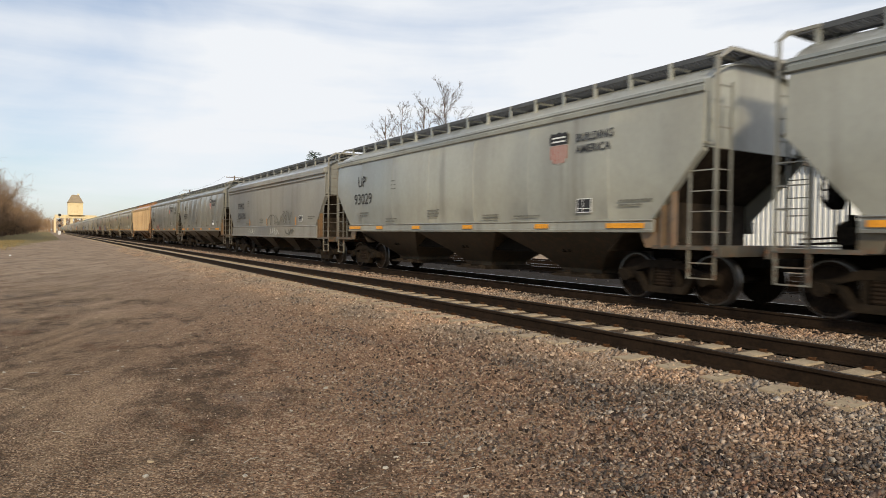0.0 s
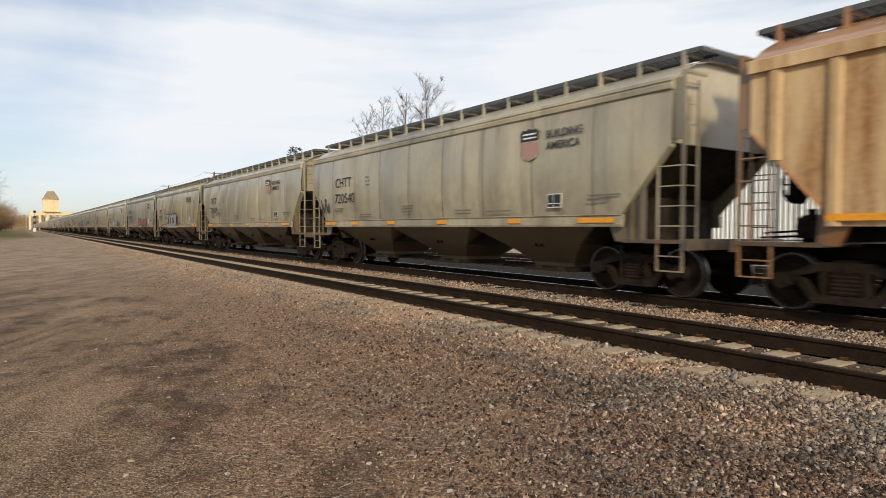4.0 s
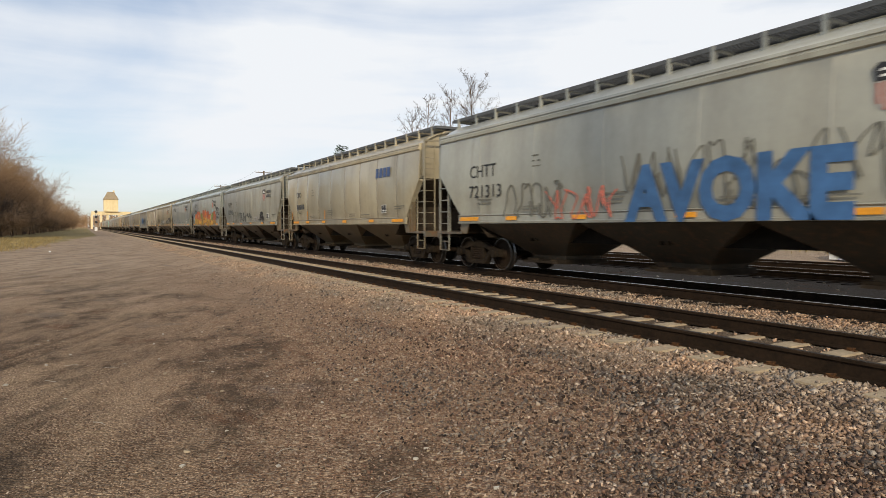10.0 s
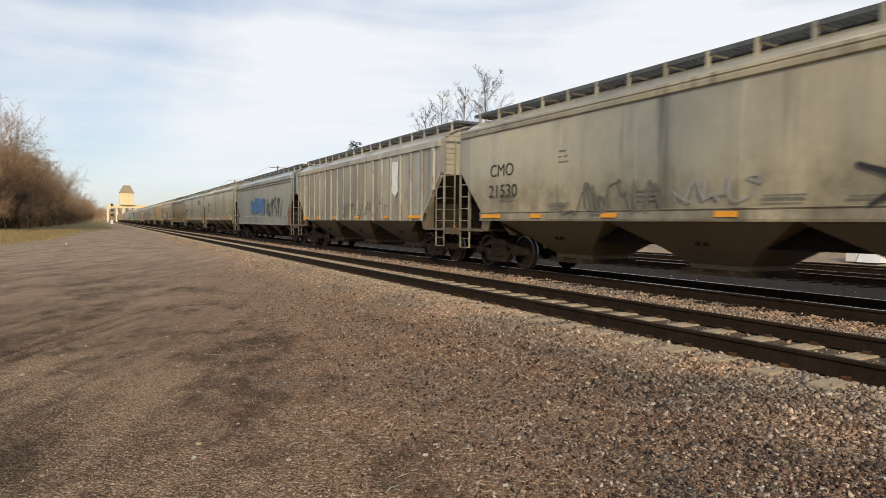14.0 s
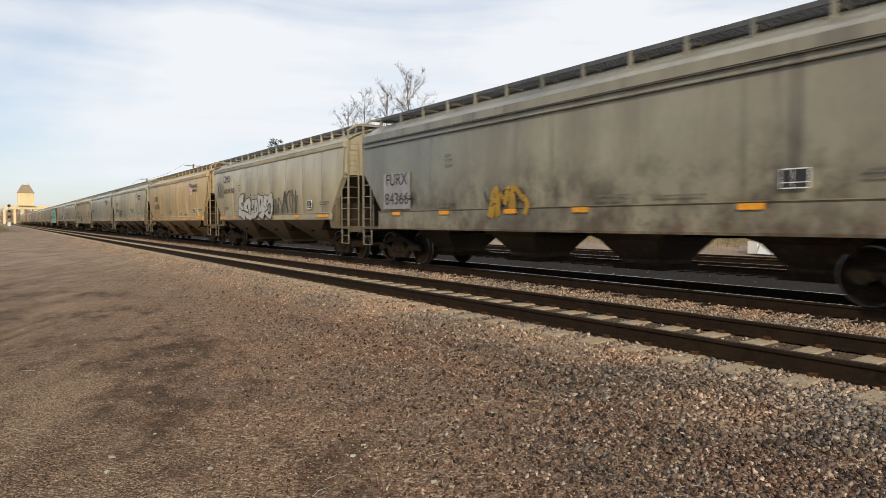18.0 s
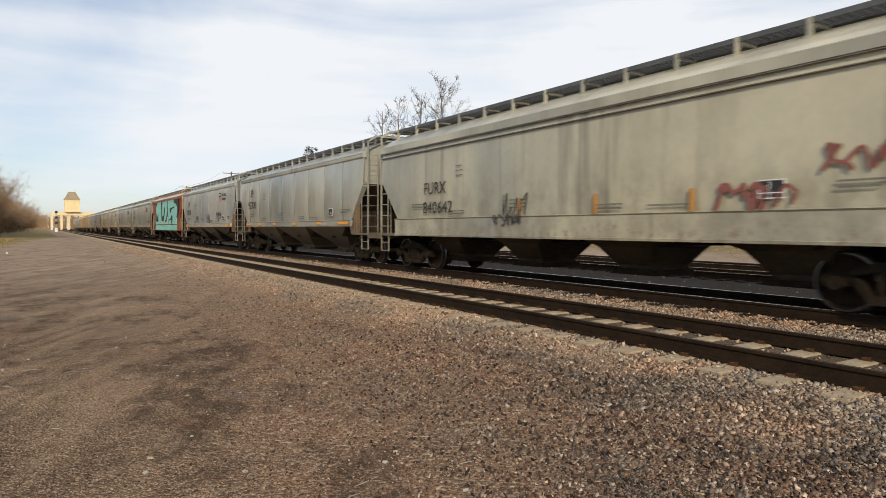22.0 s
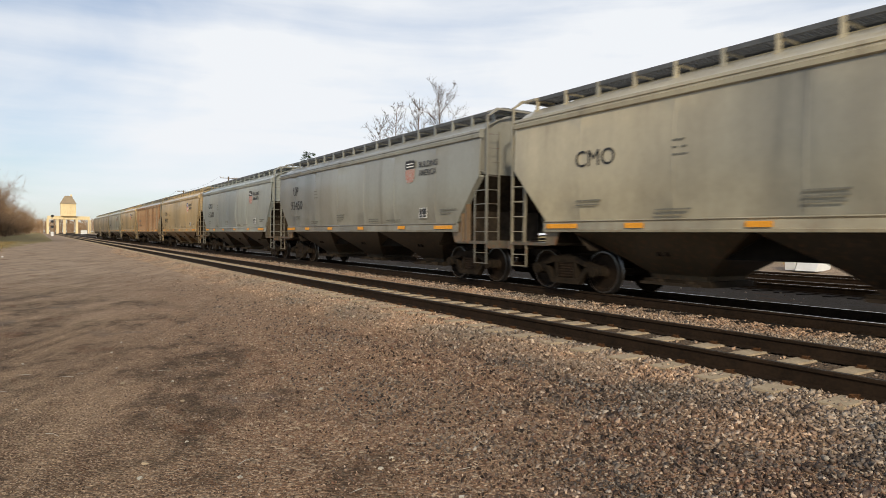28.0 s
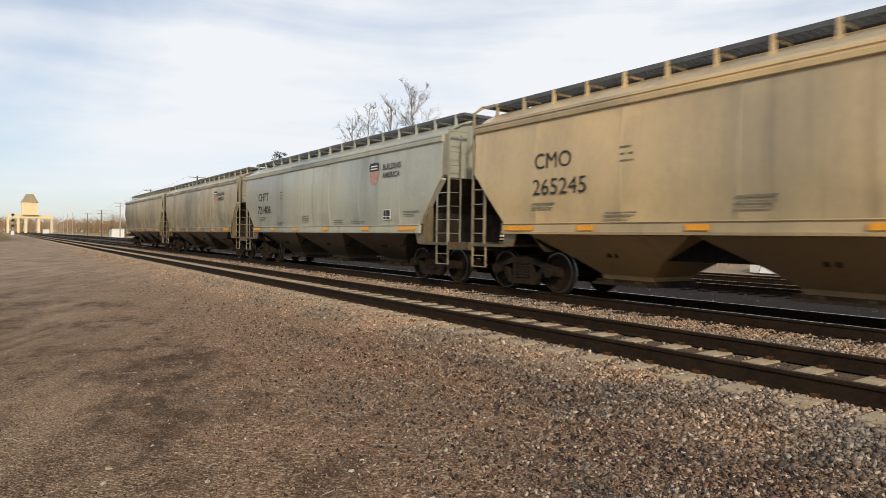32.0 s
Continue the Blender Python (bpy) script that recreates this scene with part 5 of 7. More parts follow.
for (w, _), (far_edge, kind, arch, colour, grime, mark, number, slogan, my, mz) in zip(TRAIN, WAGONS):
    ink = FADED if number == "22129" or far_edge == 252.19 else BLACK
    cap = 0.38 if mark.startswith("UP") else 0.25 if number == "22129" or far_edge == 252.19 else 0.34
    low, broad = (0.24, 1.85) if number == "100198" else (cap, 1.10)
    if mark:
        letter(w, mark, my + (0.15 if mark == "UP" else 0), mz - (0.07 if mark == "UP" else 0), cap, ink, bold=0.0, width=1.0)
    if number:
        letter(w, number, my + (0.46 if mark == "UP" else 0.05), mz - (0.07 if mark == "UP" else 0) - (0.62 if mark.startswith("UP") else 0.48 if cap < 0.3 else 0.56), low, ink, bold=0.0, width=broad)
    if slogan:
        dull = far_edge in (745.47, 110.91)
        shift = {"721313": 0.2, "265215": 0.2, "265245": 0.5, "721569": 0.25}.get(number, 0.0)
        shield(w, shift, dull or colour not in (TAN, PALE), colour not in (TAN, PALE))
        letter(w, "BUILDING", -4.98 + shift, 3.27, 0.165, FADED, bold=0.004)
        letter(w, "AMERICA", -4.98 + shift, 3.02, 0.165, FADED, bold=0.004)
    if kind != "ribbed" and mark:
        plate(w, "data_panel", -5.25, 1.90, 0.42, 0.30, WHITE, 1.659, "white-edged black data panel")
        plate(w, "data_panel", -5.25, 1.90, 0.385, 0.265, BLACK, 1.662, "white-edged black data panel")
        plate(w, "data_panel", -5.22, 1.90, 0.012, 0.26, WHITE, 1.665, "white-edged black data panel")
        plate(w, "data_panel", -5.25, 1.84, 0.38, 0.012, WHITE, 1.664, "white-edged black data panel")
        part("stencil", M["stencils"], None, w, "small worn stencilled lines")["kind"] = "stuff"

CAR = [w for w, _ in TRAIN]     # counted from the front
w = CAR[2]
squiggle(w, -0.2, -2.6, 1.65, 2.15, FAINT, 4, 0.05, 9)
squiggle(w, -2.7, -3.9, 1.75, 2.30, FAINT, 5, 0.07, 7)
squiggle(w, 3.3, 2.2, 1.20, 1.42, SPRAY_WHITE, 6, 0.035, 8)
squiggle(w, -0.6, -2.1, 1.18, 1.48, SPRAY_WHITE, 7, 0.05, 7)
squiggle(w, -3.2, -4.4, 1.2, 1.42, FAINT, 8, 0.10, 6)
for y in (3.1, -0.1, -4.6):
    plate(w, "upright_reflector", y, 1.80, 0.09, 0.36, OLDAMBER, 1.663, "upright orange reflector strip")
w = CAR[4]
squiggle(w, 3.6, 1.9, 1.42, 1.95, SPRAY_RED, 14, 0.06, 11)
squiggle(w, 1.9, 1.2, 1.75, 1.95, SOOT, 15, 0.07, 6)
squiggle(w, -7.0, -7.7, 2.75, 3.45, FAINT, 16, 0.05, 9)
w = CAR[6]
squiggle(w, 7.2, 6.5, 1.85, 2.35, SOOT, 17, 0.10, 6)
w = CAR[7]
squiggle(w, 4.9, 4.2, 1.98, 2.2, FAINT, 18, 0.04, 7)
w = CAR[8]
for i, (ch, y) in enumerate((("Z", 3.15), ("O", 2.05), ("O", 0.98), ("R", -0.05))):
    letter(w, ch, y + 0.03, 1.37, 0.92, BLACK, "graffiti", 0.13, 1.18, 1.660 + 0.001 * (i % 2))
    letter(w, ch, y, 1.40, 0.88, SPRAY_GREY, "graffiti", 0.06, 1.18, 1.666, label="silver bubble graffiti with black outline")
patch(w, [(3.2, 1.32), (-1.35, 1.32), (-1.3, 1.42), (3.1, 1.44)], SPRAY_WHITE, 1.664, label="white sprayed underline")
squiggle(w, -1.1, -1.6, 1.5, 2.1, SOOT, 19, 0.12, 6)
for y in (6.0, 0.95, -1.6, -5.1):
    plate(w, "upright_reflector", y, 1.86, 0.10, 0.44, OLDAMBER, 1.669, "upright orange reflector strip")
w = CAR[9]
bubbles(w, 0.3, -2.0, 1.40, 2.22, 4, [SPRAY_RED], SPRAY_GREY, 20, "dull red graffiti letters", False)
bubbles(w, -2.35, -4.4, 1.40, 2.12, 4, [SPRAY_RED], SOOT, 30, "dull red graffiti letters", False)
w = CAR[10]
bubbles(w, 2.6, -0.1, 1.36, 2.18, 4, [SPRAY_WHITE], SOOT, 40, "white bubble graffiti", True, 0.55)
patch(w, [(0.15, 2.30), (-0.25, 2.22), (-0.62, 2.42), (-0.55, 2.66), (-0.25, 2.60), (-0.05, 2.74), (0.15, 2.6)], SPRAY_WHITE, 1.663, label="white sprayed heart")
bubbles(w, -1.35, -3.1, 1.42, 2.16, 3, [FAINT, SOOT], SPRAY_GREY, 50, "dark bubble graffiti", False)
squiggle(w, 5.1, 4.0, 1.8, 2.1, SOOT, 41, 0.03, 12)
w = CAR[12]
squiggle(w, 4.5, 1.9, 1.95, 2.36, SOOT, 51, 0.045, 15)
w = CAR[13]
letter(w, "AVOKE", 0.45, 1.42, 1.0, SPRAY_BLUE, "graffiti", 0.07, 0.90, 1.664, label="large blue block graffiti")
for i in range(4):
    squiggle(w, 0.6 - 1.25 * i, -0.9 - 1.25 * i, 1.6, 2.7, FAINT, 60 + i, 0.05, 9)
squiggle(w, 4.6, 2.4, 1.5, 2.3, FAINT, 66, 0.07, 14)
squiggle(w, 2.9, 0.8, 1.45, 2.1, PINK, 67, 0.06, 12)
w = CAR[14]
bar = plain("worn_blue_marks", (0.06, 0.10, 0.22), 0.6)
for k, y in enumerate((-4.5, -4.85, -5.2, -5.55)):
    patch(w, [(y, 3.06), (y - 0.26, 3.06), (y - 0.30, 3.40), (y - 0.04, 3.40)], bar, 1.668, "owner_marks", "worn blue slanted owner's marks")
w = CAR[8]
for k, y in enumerate((-4.5, -4.85, -5.2, -5.55)):
    patch(w, [(y, 3.06), (y - 0.26, 3.06), (y - 0.30, 3.40), (y - 0.04, 3.40)], FAINT, 1.668, "owner_marks", "worn blue slanted owner's marks")
w = CAR[14]
for k in range(5):
    plate(w, "number_bar", 6.02 - 0.26 * k, 2.24, 0.17, 0.24, FADED, 1.660, "worn unreadable number")
for y in (6.9, 4.3, 1.6):
    plate(w, "upright_reflector", y, 1.80, 0.10, 0.40, OLDAMBER, 1.663, "upright orange reflector strip")
w = CAR[15]
squiggle(w, 4.7, 2.4, 1.55, 2.3, FAINT, 70, 0.06, 14)
squiggle(w, 2.3, 0.3, 1.6, 2.2, SOOT, 71, 0.05, 12)
squiggle(w, 0.2, -1.2, 1.85, 2.14, SOOT, 72, 0.045, 10)
squiggle(w, -1.9, -2.9, 1.6, 1.9, SPRAY_GREY, 73, 0.05, 8)
squiggle(w, -3.4, -4.3, 1.5, 2.15, BLACK, 74, 0.13, 9)
w = CAR[16]
bubbles(w, 5.85, -5.9, 1.38, 2.62, 10, [SPRAY_ORANGE, RUSTRED, SPRAY_ORANGE, SPRAY_GREEN, RUSTRED], SPRAY_RED, 80, "orange, mustard and green block graffiti", True, 0.5, (SPRAY_OLIVE, SPRAY_OLIVE, OCHRE))
for k in range(5):
    patch(w, blob(5.3 - 2.4 * k, 2.58 + 0.05 * (k % 3), 0.5, 0.22, 300 + k), SPRAY_GREEN if k % 2 else SKYBLUE, 1.6575, label="pale spray behind the graffiti")
patch(w, blob(6.15, 2.15, 0.75, 0.62, 310), SKYBLUE, 1.6570, label="pale blue spray cloud")
patch(w, blob(6.0, 1.95, 0.5, 0.40, 311), SPRAY_WHITE, 1.6585, label="white spray cloud")
squiggle(w, 7.0, 6.2, 2.05, 2.6, SOOT, 81, 0.10, 9)
squiggle(w, 6.75, 6.45, 1.6, 2.05, SOOT, 85, 0.08, 5)
for k, (ya, yb, za, zb) in enumerate(((-5.9, -6.9, 2.75, 2.95), (-6.0, -7.4, 2.48, 2.72), (-6.3, -7.3, 2.20, 2.44), (-6.4, -7.2, 1.95, 2.15))):
    squiggle(w, ya, yb, za, zb, SOOT, 320 + k, 0.07, 8)
w = CAR[17]
squiggle(w, 1.5, -0.2, 1.6, 1.8, FAINT, 83, 0.025, 14)
w = CAR[18]
patch(w, blob(-3.95, 1.86, 0.95, 0.36, 91), BLACK, 1.664, label="black sprayed figure")
for ya, za, yb, zb in ((-3.6, 1.95, -2.98, 2.18), (-3.5, 1.80, -3.15, 1.56), (-4.3, 1.95, -4.95, 2.12), (-4.35, 1.80, -4.75, 1.58)):
    patch(w, [(ya, za - 0.06), (yb, zb - 0.03), (yb, zb + 0.04), (ya, za + 0.06)], BLACK, 1.6655, label="black sprayed figure")
squiggle(w, -5.5, -7.5, 1.9, 2.35, SOOT, 92, 0.05, 15)
squiggle(w, 3.5, 0.6, 1.5, 2.2, FAINT, 93, 0.06, 15)
squiggle(w, 0.2, -1.6, 1.7, 2.1, SPRAY_GREY, 94, 0.04, 11)
w = CAR[19]
squiggle(w, 1.0, -4.0, 1.55, 2.1, FAINT, 95, 0.05, 20)
patch(w, [(-4.5, 3.5), (-5.0, 3.5), (-5.0, 2.4), (-4.75, 2.2), (-4.5, 2.4)], WHITE, 1.664, "shield_panel", "white worn shield panel")
w = CAR[20]
bubbles(w, 2.6, -1.5, 1.7, 2.9, 3, [SPRAY_BLUE], SPRAY_GREY, 97, "faded blue graffiti", False)
squiggle(w, -2.2, -6.0, 1.6, 2.7, BLACK, 98, 0.10, 14)
w = CAR[23]
plate(w, "number_panel", 6.0, 2.16, 1.45, 1.05, SPRAY_GREY, 1.655, "pale repainted number panel")
squiggle(w, 1.8, 0.5, 1.38, 2.05, SPRAY_OLIVE, 101, 0.22, 7)
squiggle(w, 1.8, 0.5, 1.40, 2.0, BLACK, 102, 0.06, 8)
for y in (6.0, 3.6, 1.0, -1.1, -4.6):
    plate(w, "sill_reflector", y, 1.50, 0.42, 0.10, AMBER, 1.668)
w = CAR[24]
bubbles(w, 3.5, -1.2, 1.38, 2.45, 5, [SPRAY_WHITE], BLACK, 110, "white block graffiti with thick black outline", True, 0.5)
for k in range(9):
    patch(w, blob(3.3 - 0.55 * k, 2.42 + 0.10 * math.sin(2.3 * k), 0.07, 0.07, 330 + k), BLACK, 1.662, label="black spray dots")
patch(w, blob(-0.85, 1.82, 0.44, 0.44, 345), BLACK, 1.6692, label="black spray ring")
patch(w, blob(-0.85, 1.82, 0.26, 0.26, 346), SPRAY_GREY, 1.6700, label="black spray ring")
squiggle(w, -1.4, -4.0, 1.6, 2.5, SOOT, 111, 0.09, 13)
squiggle(w, 7.2, 6.2, 2.5, 3.3, FAINT, 112, 0.05, 12)
w = CAR[26]
squiggle(w, 4.4, 2.6, 1.7, 2.35, SOOT, 121, 0.045, 14)
squiggle(w, -1.3, -3.0, 2.0, 2.4, FAINT, 122, 0.06, 12)
w = CAR[28]
squiggle(w, 1.4, 0.6, 1.4, 2.1, BLACK, 131, 0.05, 9)
squiggle(w, -4.3, -5.2, 1.58, 2.0, SPRAY_RED, 132, 0.13, 9)
squiggle(w, -5.3, -5.6, 1.62, 1.95, SPRAY_RED, 133, 0.10, 3)
squiggle(w, -6.0, -7.1, 2.12, 2.50, SPRAY_RED, 134, 0.11, 8)
squiggle(w, 1.9, 0.9, 1.35, 1.62, SOOT, 135, 0.06, 8)
for y in (0.83, -1.58, -3.84, -7.0):
    plate(w, "upright_reflector", y, 1.78 if y > -6 else 2.2, 0.10, 0.40, OLDAMBER, 1.663, "upright orange reflector strip")
w = CAR[30]
squiggle(w, 3.2, 2.2, 1.6, 2.1, SOOT, 141, 0.05, 8)
squiggle(w, -0.5, -1.6, 1.65, 2.2, SOOT, 142, 0.05, 9)
squiggle(w, -3.4, -4.6, 1.7, 2.3, BLACK, 143, 0.06, 9)
# the brown wagon with the mint-green numerals
w = CAR[31]
patch(w, [(5.72, 1.60), (5.75, 1.94), (4.80, 2.14), (5.56, 3.03), (4.58, 3.74), (-6.4, 3.74), (-7.0, 3.0), (-6.2, 2.1), (-6.3, 1.60)], MINT, 1.655, label="mint-green sprayed panel", thick=0.03)
patch(w, [(5.7, 1.06), (-6.3, 1.06), (-6.3, 1.52), (5.7, 1.52)], MINT, 1.652, label="mint-green sprayed sill", thick=0.02)
ONE = [(4.79, 2.16), (3.91, 2.76), (3.79, 1.85), (5.75, 1.92)]
TWO = [(2.04, 3.74), (1.19, 3.74), (1.54, 3.01), (1.48, 2.33), (0.42, 2.46), (0.36, 3.08), (0.03, 3.25), (-0.19, 2.98), (-0.04, 2.59), (0.41, 2.21), (0.55, 2.07), (0.14, 1.62), (0.25, 1.58), (0.60, 1.93), (1.86, 1.93)]
TAIL = [(-1.46, 3.74), (-1.75, 3.74), (-1.79, 2.37), (-1.96, 2.4), (-2.05, 2.04), (-2.29, 1.60), (-2.17, 1.58), (-1.85, 2.29), (-1.17, 2.31), (-1.16, 1.87), (-0.25, 1.81), (-1.08, 2.34), (-1.39, 2.81), (-1.52, 3.28)]
FIVE = [(-2.87, 3.02), (-3.72, 3.05), (-5.3, 3.15), (-5.3, 3.05), (-3.85, 2.89), (-2.93, 2.45)]
HOOK = [(-2.2, 2.0), (-3.21, 2.10), (-3.67, 2.37), (-4.04, 2.42), (-4.27, 2.25), (-4.23, 1.93), (-4.0, 1.64), (-3.72, 1.60), (-3.56, 1.75), (-3.48, 2.02), (-2.93, 1.95), (-2.24, 1.93)]
for shape in (ONE, TWO, TAIL, FIVE, HOOK):
    patch(w, shape, BLACK, 1.664, label="black edge of the sprayed numerals")
patch(w, [(5.62, 1.60), (5.80, 1.60), (5.86, 2.0), (4.9, 2.16), (5.68, 3.03), (4.70, 3.74), (4.50, 3.74), (5.44, 3.03), (4.62, 2.12), (5.66, 1.90)], BLACK, 1.663, label="black edge of the sprayed numerals")
patch(w, [(-4.9, 3.72), (-7.2, 3.72), (-7.35, 3.1), (-6.7, 2.25), (-6.35, 2.2), (-6.75, 2.95), (-6.0, 3.35), (-5.1, 3.4)], plain("black_green_spray", (0.012, 0.022, 0.018), 0.5), 1.668, label="black-green sprayed shade")
for z, words in ((2.30, "CRDX"), (1.92, "3742")):
    plate(w, "number_panel", 6.30, z + 0.13, 0.86, 0.30, SPRAY_WHITE, 1.662, "white number panel")
    letter(w, words, 6.68, z + 0.02, 0.22, BLACK, bold=0.006, width=0.95, depth=1.666)
for y in (6.95, 2.9, 0.7, -1.2, -3.6):
    plate(w, "upright_reflector", y, 1.78, 0.10, 0.36, AMBER, 1.670, "upright orange reflector strip")
for k in (5, 39):
    for ob in CAR[k].children_recursive:
        if ob.name.split(".")[0] in ("side_sheet", "side_post", "top_chord"):
            ob.material_slots[0].link = "OBJECT"
            ob.material_slots[0].material = RUSTY if k == 39 else ORANGE_RUST
    tagged(CAR[k], "rust-streaked ribbed-side covered hopper wagon on the track")
for words, z in (("CT RN", 2.42), ("10 07 32", 1.95)):
    letter(CAR[39], words, 5.80, z, 0.24, FADED, width=1.5, depth=1.668)
for ob in CAR[31].children:
    if ob.name.split(".")[0] in ("roof", "end_sheet", "end_frame", "end_ladder", "side_ladder", "board_support"):
        ob.color = (0.50, 0.38, 0.26, 0.6)
tagged(CAR[31], "oxide brown covered hopper wagon sprayed with mint-green numerals")
tagged(CAR[13], "weathered grey covered hopper wagon with blue graffiti")
tagged(CAR[16], "blue-grey covered hopper wagon with orange bubble graffiti")
tagged(CAR[24], "soiled cream covered hopper wagon with white bubble graffiti")
tagged(CAR[8], "soiled tan panel-sided hopper wagon with silver graffiti")

# paint and plates lie on the crowns of the panels where the sheets bulge
ON_SIDE = {"number_bar", "lettering", "graffiti", "data_panel", "shield", "stencil", "upright_reflector", "owner_marks", "shield_panel"}
for w, row in zip(CAR, WAGONS):
    if row[1] == "seamed":
        for ob in w.children:
            if ob.name.split(".")[0] in ON_SIDE:
                ob.location.x -= 0.040

# ---------------------------------------------------------------- trees, tower and the far side


def wood_edge(y):
    """Where the wood begins beside the yard, y metres along the line."""
    for (ya, xa), (yb, xb) in zip(EDGE, EDGE[1:]):
        if y <= yb:
            return xa + (xb - xa) * max(0.0, y - ya) / (yb - ya)
    return EDGE[-1][1]


EDGE = ((104, -14.5), (122, -11.6), (155, -8.9), (300, -8.2), (400, -5.0))


def grow(rng, verts, faces, twv, twf, start, d, length, r, level, sway, split, levels, spread=1.0):
    """A limb: tapered segments that branch. Thick limbs go to one mesh, twigs to the other."""
    segs = 4 if level < 2 else 2 if level < levels else 1
    p, heading = Vector(start), Vector(d).normalized()
    pts, rads = [p.copy()], [r]
    for i in range(segs):
        heading = (heading + Vector((rng.gauss(0, sway), rng.gauss(0, sway), rng.gauss(0.06, sway)))).normalized()
        p = p + heading * (length / segs)
        pts.append(p.copy())
        rads.append(r * (1 - (0.62 if level < levels else 0.85) * (i + 1) / segs))
    n = 6 if level == 0 else 4 if level == 1 else 3
    vs, fs = (verts, faces) if level < 2 else (twv, twf)
    base = len(vs)
    for q, rr in zip(pts, rads):
        u = heading.orthogonal().normalized()
        w = heading.cross(u)
        vs.extend([tuple(q + rr * (math.cos(2 * math.pi * k / n) * u + math.sin(2 * math.pi * k / n) * w)) for k in range(n)])
    for i in range(segs):
        for k in range(n):
            a, b = base + i * n + k, base + i * n + (k + 1) % n
            fs.append((a, b, b + n, a + n))
    if level >= levels:
        return
    for i in range(1 if level else 2, segs + 1):
        for _ in range(split[level] if i < segs else split[level] + 1):
            side = heading.orthogonal().normalized()
            side.rotate(Matrix.Rotation(rng.uniform(0, 6.283), 3, heading))
            out = (heading * rng.uniform(0.55, 1.0) + side * rng.uniform(0.5, 0.95) * spread + Vector((0, 0, 0.18))).normalized()
            grow(rng, verts, faces, twv, twf, pts[i], out, length * rng.uniform(0.48, 0.72), max(0.027, rads[i] * rng.uniform(0.5, 0.7)), level + 1, sway, split, levels, spread)


def tree_meshes(seed, height, trunk_r, split=(2, 2, 2, 2), levels=4, sway=0.13, spread=1.0, stem=0.52, twig=None, tilt=0.05):
    rng = random.Random(seed)
    v, f, tv, tf = [], [], [], []
    grow(rng, v, f, tv, tf, (0, 0, -0.1), (rng.gauss(0, tilt), rng.gauss(0, tilt), 1), height * stem, trunk_r, 0, sway, split, levels, spread)
    top = max(p[2] for p in tv)
    k = height / top
    v, tv = [(x * k, y * k, z * k) for x, y, z in v], [(x * k, y * k, z * k) for x, y, z in tv]
    return mesh_of("trunk", v, f, BARK, True), mesh_of("crown", tv, tf, twig or TWIG, True)


TREES = [tree_meshes(11 + i, 15.0 + i, 0.19 + 0.02 * i, (2, 2, 2, 2), 4, 0.14) for i in range(4)]
FARTREES = [tree_meshes(21 + i, 15.0 + i, 0.24, (2, 2, 1), 3, 0.14) for i in range(3)]


